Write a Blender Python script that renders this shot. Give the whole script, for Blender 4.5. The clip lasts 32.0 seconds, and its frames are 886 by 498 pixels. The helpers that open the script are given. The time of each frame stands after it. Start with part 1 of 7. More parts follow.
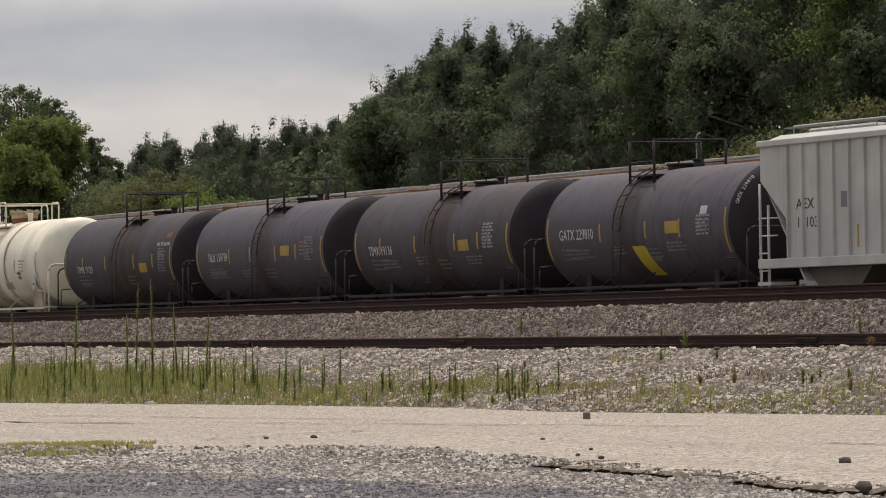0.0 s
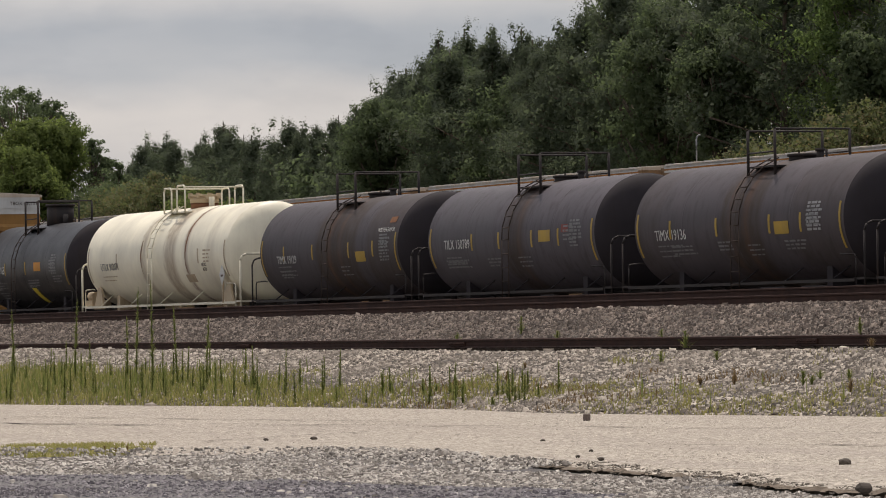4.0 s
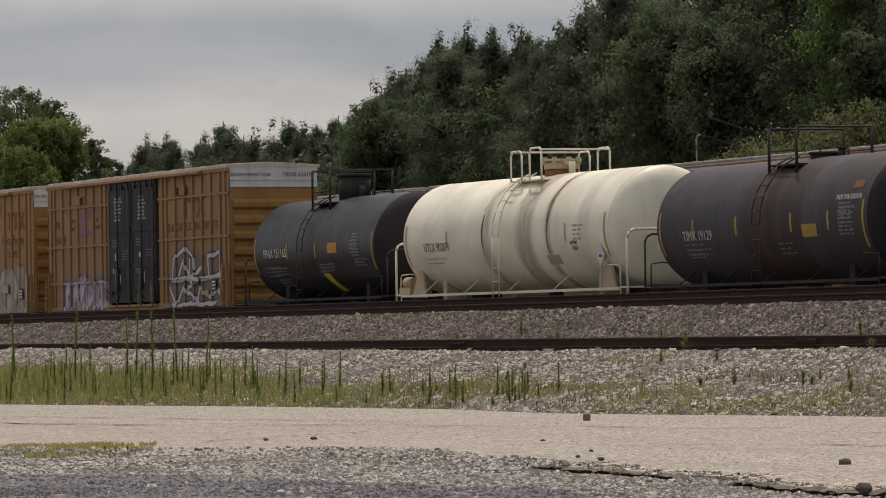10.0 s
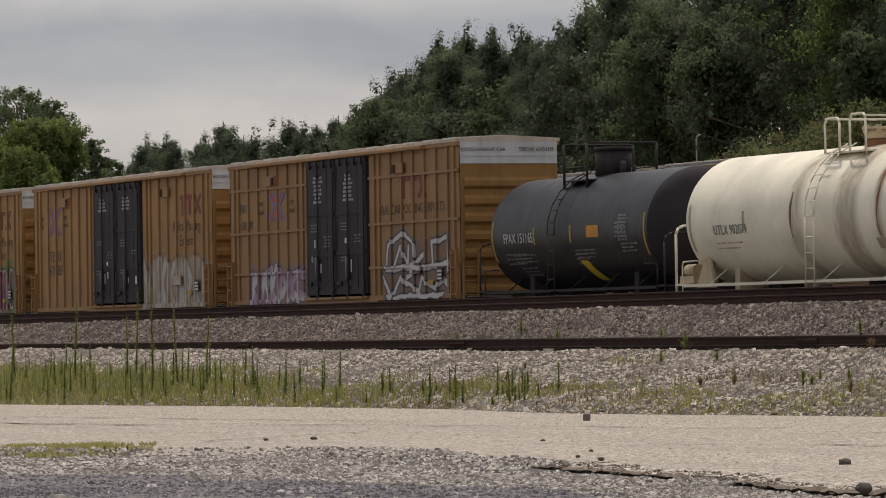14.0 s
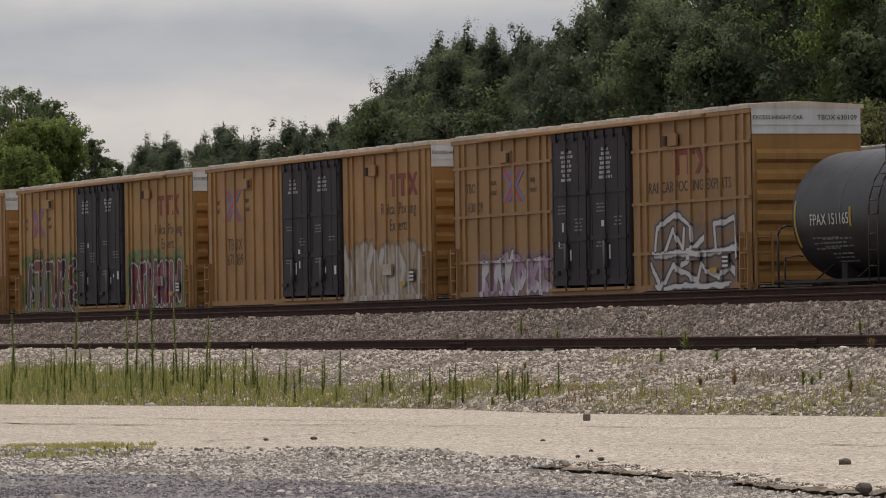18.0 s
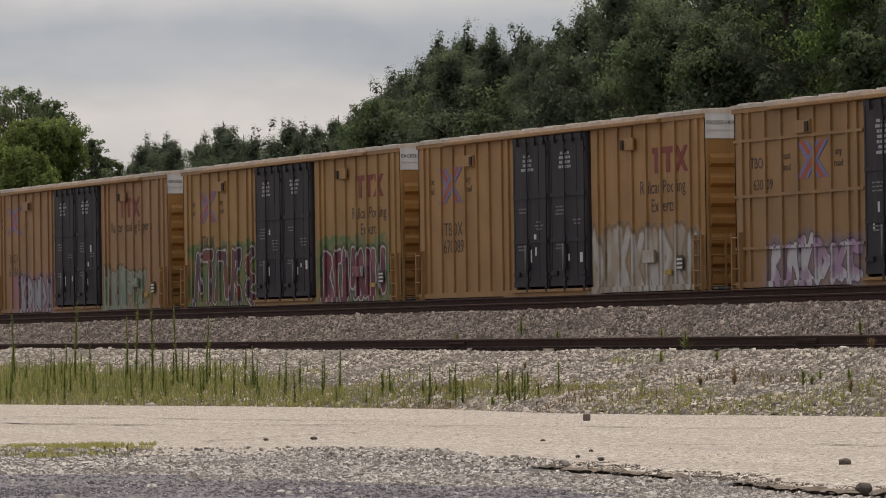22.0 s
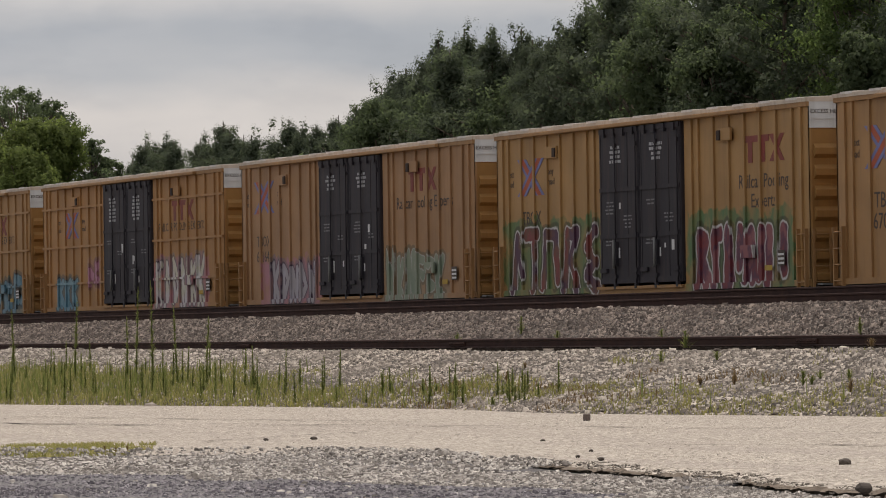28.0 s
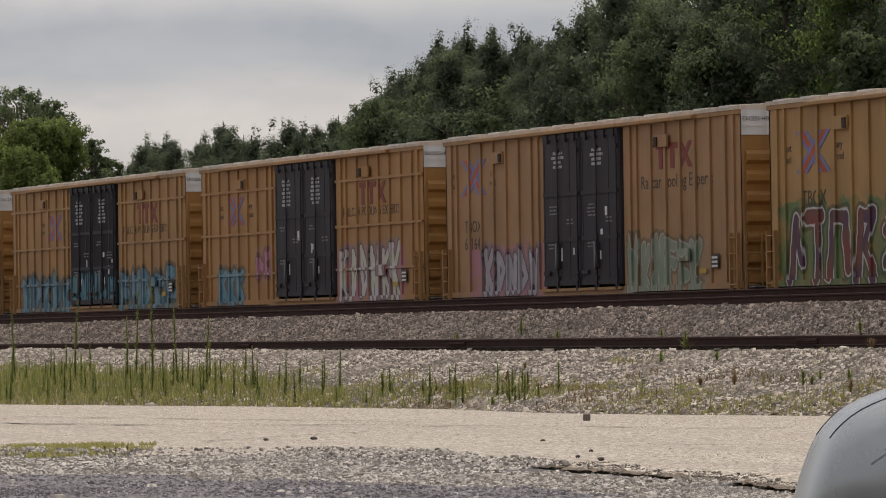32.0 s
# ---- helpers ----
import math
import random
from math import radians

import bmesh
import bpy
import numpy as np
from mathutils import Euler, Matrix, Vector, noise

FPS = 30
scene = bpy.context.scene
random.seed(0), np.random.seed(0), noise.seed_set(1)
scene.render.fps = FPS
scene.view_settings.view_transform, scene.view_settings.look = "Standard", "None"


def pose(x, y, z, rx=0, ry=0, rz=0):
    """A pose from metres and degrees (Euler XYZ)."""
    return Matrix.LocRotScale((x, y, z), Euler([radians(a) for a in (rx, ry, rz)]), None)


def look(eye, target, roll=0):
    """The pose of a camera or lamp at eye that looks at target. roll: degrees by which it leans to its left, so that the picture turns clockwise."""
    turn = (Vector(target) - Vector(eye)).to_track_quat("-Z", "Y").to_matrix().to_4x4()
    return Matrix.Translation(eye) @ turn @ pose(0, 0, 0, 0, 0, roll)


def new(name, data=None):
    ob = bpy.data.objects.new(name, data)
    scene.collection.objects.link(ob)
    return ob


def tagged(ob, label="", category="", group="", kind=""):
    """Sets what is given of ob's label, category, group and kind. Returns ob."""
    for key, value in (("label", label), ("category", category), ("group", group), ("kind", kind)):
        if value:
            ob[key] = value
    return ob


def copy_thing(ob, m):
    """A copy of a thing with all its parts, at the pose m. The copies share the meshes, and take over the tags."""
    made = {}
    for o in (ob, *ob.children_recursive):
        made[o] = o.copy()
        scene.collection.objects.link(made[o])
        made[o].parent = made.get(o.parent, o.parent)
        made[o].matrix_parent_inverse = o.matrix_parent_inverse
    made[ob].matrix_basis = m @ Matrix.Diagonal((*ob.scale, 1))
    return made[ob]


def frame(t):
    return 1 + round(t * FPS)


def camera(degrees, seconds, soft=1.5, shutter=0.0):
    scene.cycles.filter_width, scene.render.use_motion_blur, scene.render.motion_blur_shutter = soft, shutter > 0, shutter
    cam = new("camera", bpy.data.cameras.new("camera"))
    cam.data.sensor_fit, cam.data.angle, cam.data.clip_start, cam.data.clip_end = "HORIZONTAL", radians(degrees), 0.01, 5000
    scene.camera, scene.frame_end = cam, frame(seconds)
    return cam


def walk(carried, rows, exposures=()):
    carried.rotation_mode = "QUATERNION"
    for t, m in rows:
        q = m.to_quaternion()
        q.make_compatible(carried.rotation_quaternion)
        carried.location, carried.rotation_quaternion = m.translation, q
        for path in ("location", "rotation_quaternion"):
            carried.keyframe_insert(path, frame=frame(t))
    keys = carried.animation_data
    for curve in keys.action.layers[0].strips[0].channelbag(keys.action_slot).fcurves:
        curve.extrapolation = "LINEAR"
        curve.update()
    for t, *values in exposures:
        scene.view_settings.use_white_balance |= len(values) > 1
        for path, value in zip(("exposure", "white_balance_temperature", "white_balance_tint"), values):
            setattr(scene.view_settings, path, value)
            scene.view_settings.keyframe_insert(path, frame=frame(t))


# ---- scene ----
import functools

# ---------------------------------------------------------------- camera
# x runs along the tracks, y across them away from the eye, z = 0 is the rail top under the train.
cam = camera(9.88, 32.0, soft=1.0)
EYE = Vector((0.0, 0.0, -0.0863))


def aim(pitch):
    yaw = 1.2064
    way = Vector((-math.sin(yaw) * math.cos(pitch), math.cos(yaw) * math.cos(pitch), math.sin(pitch)))
    return look(EYE, EYE + way * 100, -0.871)


walk(cam, [(0, aim(0.0167)), (3.2, aim(0.0167)), (3.8, aim(0.0170)), (32, aim(0.0170))],
     exposures=[(t, e, 6850, 16) for t, e in ((0, 0.07), (5, 0.07), (7, -0.03), (9, -0.2), (11, -0.18), (13, -0.18), (14.5, -0.08), (17, 0.04), (32, 0.05))])

# ---------------------------------------------------------------- light
SUN_EL, SUN_AZ = radians(65), radians(158)   # azimuth: counter-clockwise from +x


def nodes_of(tree):
    tree.nodes.clear()

    def make(kind, links=None, operation="", data_type="", blend_type="", feature=""):
        n = tree.nodes.new(kind)
        if operation:
            n.operation = operation
        if data_type:
            n.data_type = data_type
        if blend_type:
            n.blend_type = blend_type
        if feature:
            n.feature = feature
        for sock, v in (links or {}).items():
            if isinstance(v, bpy.types.NodeSocket):
                tree.links.new(v, n.inputs[sock])
            else:
                want = n.inputs[sock]
                want.default_value = tuple(v) + (1,) if want.type == "RGBA" and len(v) == 3 else v
        return n
    return make


def ramp(make, fac, stops, mode="LINEAR"):
    r = make("ShaderNodeValToRGB", {0: fac})
    r.color_ramp.interpolation = mode
    el = r.color_ramp.elements
    while len(el) < len(stops):
        el.new(0.5)
    for e, (p, c) in zip(el, stops):
        e.position, e.color = p, (c if isinstance(c, tuple) else (c, c, c)) + (1,)
    return r.outputs[0]


def mix(make, fac, a, b, blend="MIX"):
    m = make("ShaderNodeMix", data_type="RGBA", blend_type=blend)
    for i, v in ((0, fac), (6, a), (7, b)):
        if isinstance(v, bpy.types.NodeSocket):
            m.id_data.links.new(v, m.inputs[i])
        else:
            m.inputs[i].default_value = v if i == 0 else tuple(v)[:3] + (1,)
    return m.outputs[2]


def calc(make, op, a, b=0.0, c=0.0):
    return make("ShaderNodeMath", {0: a, 1: b, 2: c}, operation=op).outputs[0]


world = bpy.data.worlds.new("sky")
scene.world = world
world.use_nodes = True
mk = nodes_of(world.node_tree)
sky = mk("ShaderNodeTexSky")
sky.sky_type, sky.sun_disc, sky.sun_elevation, sky.sun_rotation = "NISHITA", False, SUN_EL, radians(90) - SUN_AZ
co = mk("ShaderNodeTexCoord").outputs["Generated"]
stretched = mk("ShaderNodeMapping", {0: co, "Scale": (9, 9, 30), "Location": (0.3, 0.1, 0.05)}).outputs[0]
cloud = mk("ShaderNodeTexNoise", {"Vector": stretched, "Scale": 1.25, "Detail": 4.0, "Roughness": 0.48}).outputs[0]
cover = ramp(mk, cloud, [(0.36, (0.29, 0.335, 0.385)), (0.46, (0.37, 0.41, 0.455)), (0.55, (0.52, 0.54, 0.56)), (0.66, (0.70, 0.70, 0.69))])
# a grey-blue bank of cloud above a paler band low in the sky, both ragged
rag = mk("ShaderNodeTexNoise", {"Vector": mk("ShaderNodeMapping", {0: co, "Scale": (14, 14, 40)}).outputs[0], "Scale": 1.0, "Detail": 5.0, "Roughness": 0.5}).outputs[0]
height = calc(mk, "ADD", mk("ShaderNodeSeparateXYZ", {0: co}).outputs[2], calc(mk, "MULTIPLY_ADD", rag, 0.022, -0.011))
bank = ramp(mk, calc(mk, "MULTIPLY", height, 5.0), [(0.0, (0.62, 0.61, 0.60)), (0.16, (0.60, 0.59, 0.58)), (0.225, (0.60, 0.59, 0.575)), (0.262, (0.38, 0.42, 0.465)), (0.295, (0.36, 0.40, 0.45)), (0.33, (0.62, 0.62, 0.61)), (0.6, (0.54, 0.56, 0.58))])
cover = mix(mk, ramp(mk, calc(mk, "MULTIPLY", height, 5.0), [(0.4, 0.72), (0.9, 0.0)]), cover, bank)
thin = mix(mk, 1.0, sky.outputs[0], (0.09, 0.09, 0.09), "MULTIPLY")
cover = mix(mk, 1.0, cover, ramp(mk, mk("ShaderNodeSeparateXYZ", {0: co}).outputs[2], [(0.1, 0.74), (0.75, 1.0)]), "MULTIPLY")
puffs = mk("ShaderNodeTexNoise", {"Vector": mk("ShaderNodeMapping", {0: co, "Scale": (30, 30, 75), "Location": (0.7, 0.2, 0.4)}).outputs[0], "Scale": 1.0, "Detail": 4.0, "Roughness": 0.55}).outputs[0]
cover = mix(mk, 1.0, cover, ramp(mk, puffs, [(0.3, (0.86, 0.87, 0.89)), (0.52, (0.98, 0.98, 0.98)), (0.7, (1.0, 0.995, 0.985))]), "MULTIPLY")
both = mix(mk, 0.9, thin, cover)
mk("ShaderNodeOutputWorld", {0: mk("ShaderNodeBackground", {0: both, 1: 1.36}).outputs[0]})

sun = bpy.data.lights.new("sun", "SUN")
sun.energy, sun.angle, sun.color = 2.75, radians(1.5), (1.0, 0.95, 0.87)
sun_ob = new("sun", sun)
sun_way = Vector((math.cos(SUN_AZ) * math.cos(SUN_EL), math.sin(SUN_AZ) * math.cos(SUN_EL), math.sin(SUN_EL)))
sun_ob.matrix_world = look(sun_way * 200, (0, 0, 0))

# ---------------------------------------------------------------- materials


def surface(name, build):
    m = bpy.data.materials.new(name)
    m.use_nodes = True
    make = nodes_of(m.node_tree)
    out = build(make)
    make("ShaderNodeOutputMaterial", {0: out})
    return m


def bump(make, height, strength, distance=0.02):
    return make("ShaderNodeBump", {"Height": height, "Strength": strength, "Distance": distance}).outputs[0]


def tone(c, k):
    return tuple(min(1.0, v * k) for v in c)


@functools.lru_cache(None)
def paint(name, base, rough=0.55, metal=0.0, wear=0.2, dirt=(0.16, 0.13, 0.10), scale=1.5, streak=6.0, lift=0.15, bands=(), gloss=0.3):
    """Weathered paint: broad fading, streaks that run down, grime and a faint grain."""
    def build(make):
        obj = make("ShaderNodeTexCoord").outputs["Object"]
        broad = make("ShaderNodeTexNoise", {"Vector": obj, "Scale": scale, "Detail": 5.0}).outputs[0]
        run = make("ShaderNodeMapping", {0: obj, "Scale": (streak, streak, 0.35)}).outputs[0]
        streaks = make("ShaderNodeTexNoise", {"Vector": run, "Scale": 1.0, "Detail": 4.0, "Roughness": 0.65}).outputs[0]
        grain = make("ShaderNodeTexNoise", {"Vector": obj, "Scale": 45.0, "Detail": 3.0}).outputs[0]
        c = mix(make, ramp(make, broad, [(0.3, 0.0), (0.7, 1.0)]), tone(base, 0.82), tone(base, 1.12))
        c = mix(make, calc(make, "MULTIPLY", ramp(make, streaks, [(0.48, 0.0), (0.72, 1.0)]), wear), c, dirt)
        c = mix(make, calc(make, "MULTIPLY", grain, 0.12), c, tone(base, 0.5))
        if bands:
            sep = make("ShaderNodeSeparateXYZ", {0: obj})
            low = make("ShaderNodeMapping", {0: obj, "Scale": (3.5, 3.5, 0.8)}).outputs[0]
            rag = make("ShaderNodeTexNoise", {"Vector": low, "Scale": 1.2, "Detail": 5.0, "Roughness": 0.6}).outputs[0]
            bx_ = calc(make, "ADD", sep.outputs[0], calc(make, "MULTIPLY_ADD", rag, 0.5, -0.25))
        for x0, x1, colour, strength in bands:
            near = calc(make, "SUBTRACT", (x1 - x0) / 2 + 0.15, calc(make, "ABSOLUTE", calc(make, "SUBTRACT", bx_, (x0 + x1) / 2)))
            soft = ramp(make, calc(make, "MULTIPLY", near, 3.0), [(0.0, 0.0), (0.9, 1.0)])
            c = mix(make, calc(make, "MULTIPLY", calc(make, "MULTIPLY", soft, strength), ramp(make, rag, [(0.3, 0.35), (0.6, 1.0)])), c, colour)
        r = calc(make, "MULTIPLY_ADD", broad, 0.25, rough - 0.12)
        return make("ShaderNodeBsdfPrincipled", {"Base Color": c, "Roughness": r, "Metallic": metal, "Specular IOR Level": gloss,
                    "Normal": bump(make, grain, lift, 0.01)}).outputs[0]
    return surface(name, build)


def stroke_distance(make, x, z, strokes):
    """How far a spot lies from the nearest of the sprayed strokes (x0, z0, x1, z1)."""
    p = make("ShaderNodeCombineXYZ", {0: x, 1: z, 2: 0.0}).outputs[0]
    best = None
    for ax, az, bx_, bz in strokes:
        dx, dz = bx_ - ax, bz - az
        k = 1.0 / max(1e-6, dx * dx + dz * dz)
        pa = make("ShaderNodeVectorMath", {0: p, 1: (ax, az, 0.0)}, operation="SUBTRACT").outputs[0]
        t = make("ShaderNodeVectorMath", {0: pa, 1: (dx * k, dz * k, 0.0)}, operation="DOT_PRODUCT").outputs["Value"]
        t = calc(make, "MINIMUM", 1.0, calc(make, "MAXIMUM", 0.0, t))
        step = make("ShaderNodeVectorMath", {0: (-dx, -dz, 0.0), 1: t, 2: pa}, operation="MULTIPLY_ADD").outputs[0]
        d = make("ShaderNodeVectorMath", {0: step}, operation="LENGTH").outputs["Value"]
        best = d if best is None else calc(make, "MINIMUM", best, d)
    return best


def graffiti_paint(name, base, zones, wear=0.3, rough=0.6, gloss=0.3):
    """Tan car paint with sprayed zones; each zone: x0, x1, z0, z1, letters per metre, fill colours, line colour, cloud colour, offset, line width."""
    def build(make):
        obj = make("ShaderNodeTexCoord").outputs["Object"]
        sep = make("ShaderNodeSeparateXYZ", {0: obj})
        x, z = sep.outputs[0], sep.outputs[2]
        broad = make("ShaderNodeTexNoise", {"Vector": obj, "Scale": 0.9, "Detail": 5.0}).outputs[0]
        run = make("ShaderNodeMapping", {0: obj, "Scale": (5.0, 5.0, 0.3)}).outputs[0]
        streaks = make("ShaderNodeTexNoise", {"Vector": run, "Scale": 1.0, "Detail": 4.0, "Roughness": 0.65}).outputs[0]
        grain = make("ShaderNodeTexNoise", {"Vector": obj, "Scale": 40.0, "Detail": 3.0}).outputs[0]
        c = mix(make, ramp(make, broad, [(0.3, 0.0), (0.7, 1.0)]), tone(base, 0.85), tone(base, 1.12))
        c = mix(make, calc(make, "MULTIPLY", ramp(make, streaks, [(0.5, 0.0), (0.75, 1.0)]), wear), c, (0.14, 0.075, 0.035))
        for x0, x1, z0, z1, dens, fills, line, cloud_c, off, wide, strokes, body_w in zones:
            wob = make("ShaderNodeTexNoise", {"Vector": obj, "Scale": 1.6 + 0.1 * off, "Detail": 3.0}).outputs[0]
            w = calc(make, "MULTIPLY_ADD", wob, 1.1, -0.55)
            xx, zz = calc(make, "ADD", x, calc(make, "MULTIPLY", w, 0.7)), calc(make, "ADD", z, w)

            def inside(pad):
                hx = calc(make, "SUBTRACT", (x1 - x0) / 2 + pad, calc(make, "ABSOLUTE", calc(make, "SUBTRACT", xx, (x0 + x1) / 2)))
                hz = calc(make, "SUBTRACT", (z1 - z0) / 2 + pad, calc(make, "ABSOLUTE", calc(make, "SUBTRACT", zz, (z0 + z1) / 2)))
                return calc(make, "MINIMUM", 1.0, calc(make, "MAXIMUM", 0.0, calc(make, "MULTIPLY", calc(make, "MINIMUM", hx, hz), 9.0)))
            vec = make("ShaderNodeCombineXYZ", {0: calc(make, "MULTIPLY_ADD", calc(make, "ADD", x, calc(make, "MULTIPLY", w, 0.12)), dens, off * 3.7),
                                                1: calc(make, "MULTIPLY", calc(make, "MULTIPLY_ADD", w, 0.25, z), dens * 0.7), 2: float(off)}).outputs[0]
            cell = make("ShaderNodeTexVoronoi", {"Vector": vec, "Scale": 1.0, "Randomness": 0.75})
            edge = make("ShaderNodeTexVoronoi", {"Vector": vec, "Scale": 1.0, "Randomness": 0.75}, feature="DISTANCE_TO_EDGE").outputs[0]
            pick = make("ShaderNodeSeparateColor", {0: cell.outputs["Color"]}).outputs[0]
            n = len(fills)
            fill = ramp(make, pick, [(i / n, f) for i, f in enumerate(fills)], "CONSTANT")
            fade = make("ShaderNodeTexNoise", {"Vector": vec, "Scale": 2.5, "Detail": 2.0}).outputs[0]
            fill = mix(make, ramp(make, fade, [(0.55, 0.0), (0.66, 0.5)]), fill, cloud_c)
            shade = make("ShaderNodeTexNoise", {"Vector": vec, "Scale": 4.0, "Detail": 2.0}).outputs[0]
            fill = mix(make, ramp(make, shade, [(0.52, 0.0), (0.58, 0.75)]), fill, tone(fills[0], 0.35))
            ink = mix(make, ramp(make, edge, [(wide, 1.0), (wide + 0.025, 0.0)]), fill, line)
            if strokes:
                # sprayed letters: a cloud behind, a shadow, an outline and a faded filling
                d = stroke_distance(make, calc(make, "ADD", x, calc(make, "MULTIPLY", w, 0.22)), calc(make, "MULTIPLY_ADD", w, 0.25, z), strokes)
                mottle = make("ShaderNodeTexNoise", {"Vector": vec, "Scale": 1.6, "Detail": 4.0}).outputs[0]
                body = ramp(make, mottle, [(0.3 + 0.4 * i / len(fills), f) for i, f in enumerate(fills)])
                worn = ramp(make, streaks, [(0.35, 0.95), (0.7, 0.7)])
                c = mix(make, calc(make, "MULTIPLY", inside(0.12), calc(make, "MULTIPLY", ramp(make, mottle, [(0.35, 0.35), (0.55, 0.9)]), worn)), c, cloud_c)
                for reach, colour, amount in ((body_w + wide + 0.1, tone(fills[0], 0.3), 0.6), (body_w + wide, line, 1.0), (body_w, body, 1.0)):
                    edge_m = ramp(make, calc(make, "SUBTRACT", d, reach - 0.015), [(0.0, amount), (0.03, 0.0)])
                    c = mix(make, edge_m if reach == body_w else calc(make, "MULTIPLY", edge_m, worn), c, colour)
                continue
            if cloud_c is not None:
                c = mix(make, calc(make, "MULTIPLY", inside(0.22), 0.8), c, cloud_c)
            c = mix(make, calc(make, "MULTIPLY", inside(0.0), 0.9), c, ink)
        return make("ShaderNodeBsdfPrincipled", {"Base Color": c, "Roughness": rough, "Specular IOR Level": gloss, "Normal": bump(make, grain, 0.12, 0.01)}).outputs[0]
    return surface(name, build)


def stone_mat(name, dark, mid, light, warm=0.0):
    def build(make):
        rnd = make("ShaderNodeNewGeometry").outputs["Random Per Island"]
        obj = make("ShaderNodeTexCoord").outputs["Object"]
        patch = make("ShaderNodeTexNoise", {"Vector": obj, "Scale": 0.35, "Detail": 4.0}).outputs[0]
        fine = make("ShaderNodeTexNoise", {"Vector": obj, "Scale": 60.0, "Detail": 3.0}).outputs[0]
        c = ramp(make, rnd, [(0.0, dark), (0.45, mid), (0.85, light), (1.0, tone(light, 1.25))])
        c = mix(make, ramp(make, patch, [(0.4, 0.0), (0.7, 0.45)]), c, mid)
        c = mix(make, calc(make, "MULTIPLY", fine, 0.3), c, dark)
        dust = make("ShaderNodeTexNoise", {"Vector": obj, "Scale": 0.9, "Detail": 4.0, "Roughness": 0.6}).outputs[0]
        c = mix(make, ramp(make, dust, [(0.5, 0.0), (0.66, 0.6)]), c, tone(mid, 0.55))
        return make("ShaderNodeBsdfPrincipled", {"Base Color": c, "Roughness": 0.9}).outputs[0]
    return surface(name, build)


def ground_build(make):
    """Lot gravel, ballast and soil by where they lie across the tracks."""
    obj = make("ShaderNodeTexCoord").outputs["Object"]
    sep = make("ShaderNodeSeparateXYZ", {0: obj})
    cells = make("ShaderNodeTexVoronoi", {"Vector": obj, "Scale": 16.0})
    grey = make("ShaderNodeSeparateColor", {0: cells.outputs["Color"]}).outputs[0]
    patch = make("ShaderNodeTexNoise", {"Vector": obj, "Scale": 0.4, "Detail": 5.0, "Roughness": 0.6}).outputs[0]
    fine = make("ShaderNodeTexNoise", {"Vector": obj, "Scale": 30.0, "Detail": 4.0}).outputs[0]
    ballast = ramp(make, grey, [(0.0, (0.035, 0.028, 0.023)), (0.5, (0.08, 0.066, 0.054)), (1.0, (0.17, 0.145, 0.12))])
    lot = ramp(make, fine, [(0.3, (0.10, 0.095, 0.095)), (0.7, (0.20, 0.19, 0.185))])
    soil = mix(make, ramp(make, patch, [(0.35, 0.0), (0.65, 1.0)]), (0.16, 0.13, 0.09), (0.08, 0.10, 0.04))
    y = calc(make, "MULTIPLY_ADD", patch, 1.5, sep.outputs[1])
    c = mix(make, ramp(make, calc(make, "MULTIPLY_ADD", y, 0.1, -2.8), [(0.0, 0.0), (0.15, 1.0)]), lot, ballast)
    c = mix(make, ramp(make, calc(make, "MULTIPLY_ADD", y, 0.1, -6.6), [(0.0, 0.0), (0.2, 1.0)]), c, soil)
    return make("ShaderNodeBsdfPrincipled", {"Base Color": c, "Roughness": 0.95,
                "Normal": bump(make, cells.outputs["Distance"], 0.9, 0.04)}).outputs[0]


def road_build(make):
    """Old pale asphalt, worn to its aggregate."""
    obj = make("ShaderNodeTexCoord").outputs["Object"]
    broad = make("ShaderNodeTexNoise", {"Vector": obj, "Scale": 0.25, "Detail": 6.0, "Roughness": 0.6}).outputs[0]
    along = make("ShaderNodeMapping", {0: obj, "Rotation": (0, 0, radians(-12)), "Scale": (0.07, 0.9, 1)}).outputs[0]
    tracks = make("ShaderNodeTexNoise", {"Vector": along, "Scale": 1.0, "Detail": 3.0}).outputs[0]
    grit = make("ShaderNodeTexVoronoi", {"Vector": obj, "Scale": 22.0})
    g = make("ShaderNodeSeparateColor", {0: grit.outputs["Color"]}).outputs[0]
    fine = make("ShaderNodeTexNoise", {"Vector": obj, "Scale": 9.0, "Detail": 6.0, "Roughness": 0.75}).outputs[0]
    c = ramp(make, g, [(0.0, (0.13, 0.113, 0.092)), (0.25, (0.30, 0.266, 0.222)), (0.6, (0.395, 0.352, 0.296)), (1.0, (0.66, 0.595, 0.505))])
    c = mix(make, ramp(make, broad, [(0.4, 0.0), (0.7, 0.3)]), c, (0.40, 0.356, 0.30))
    c = mix(make, ramp(make, tracks, [(0.48, 0.0), (0.7, 0.4)]), c, (0.30, 0.26, 0.23))
    c = mix(make, ramp(make, fine, [(0.5, 0.0), (0.7, 0.35)]), c, (0.24, 0.21, 0.18))
    return make("ShaderNodeBsdfPrincipled", {"Base Color": c, "Roughness": 0.95, "Specular IOR Level": 0.1, "Normal": bump(make, grit.outputs["Distance"], 0.4, 0.012)}).outputs[0]


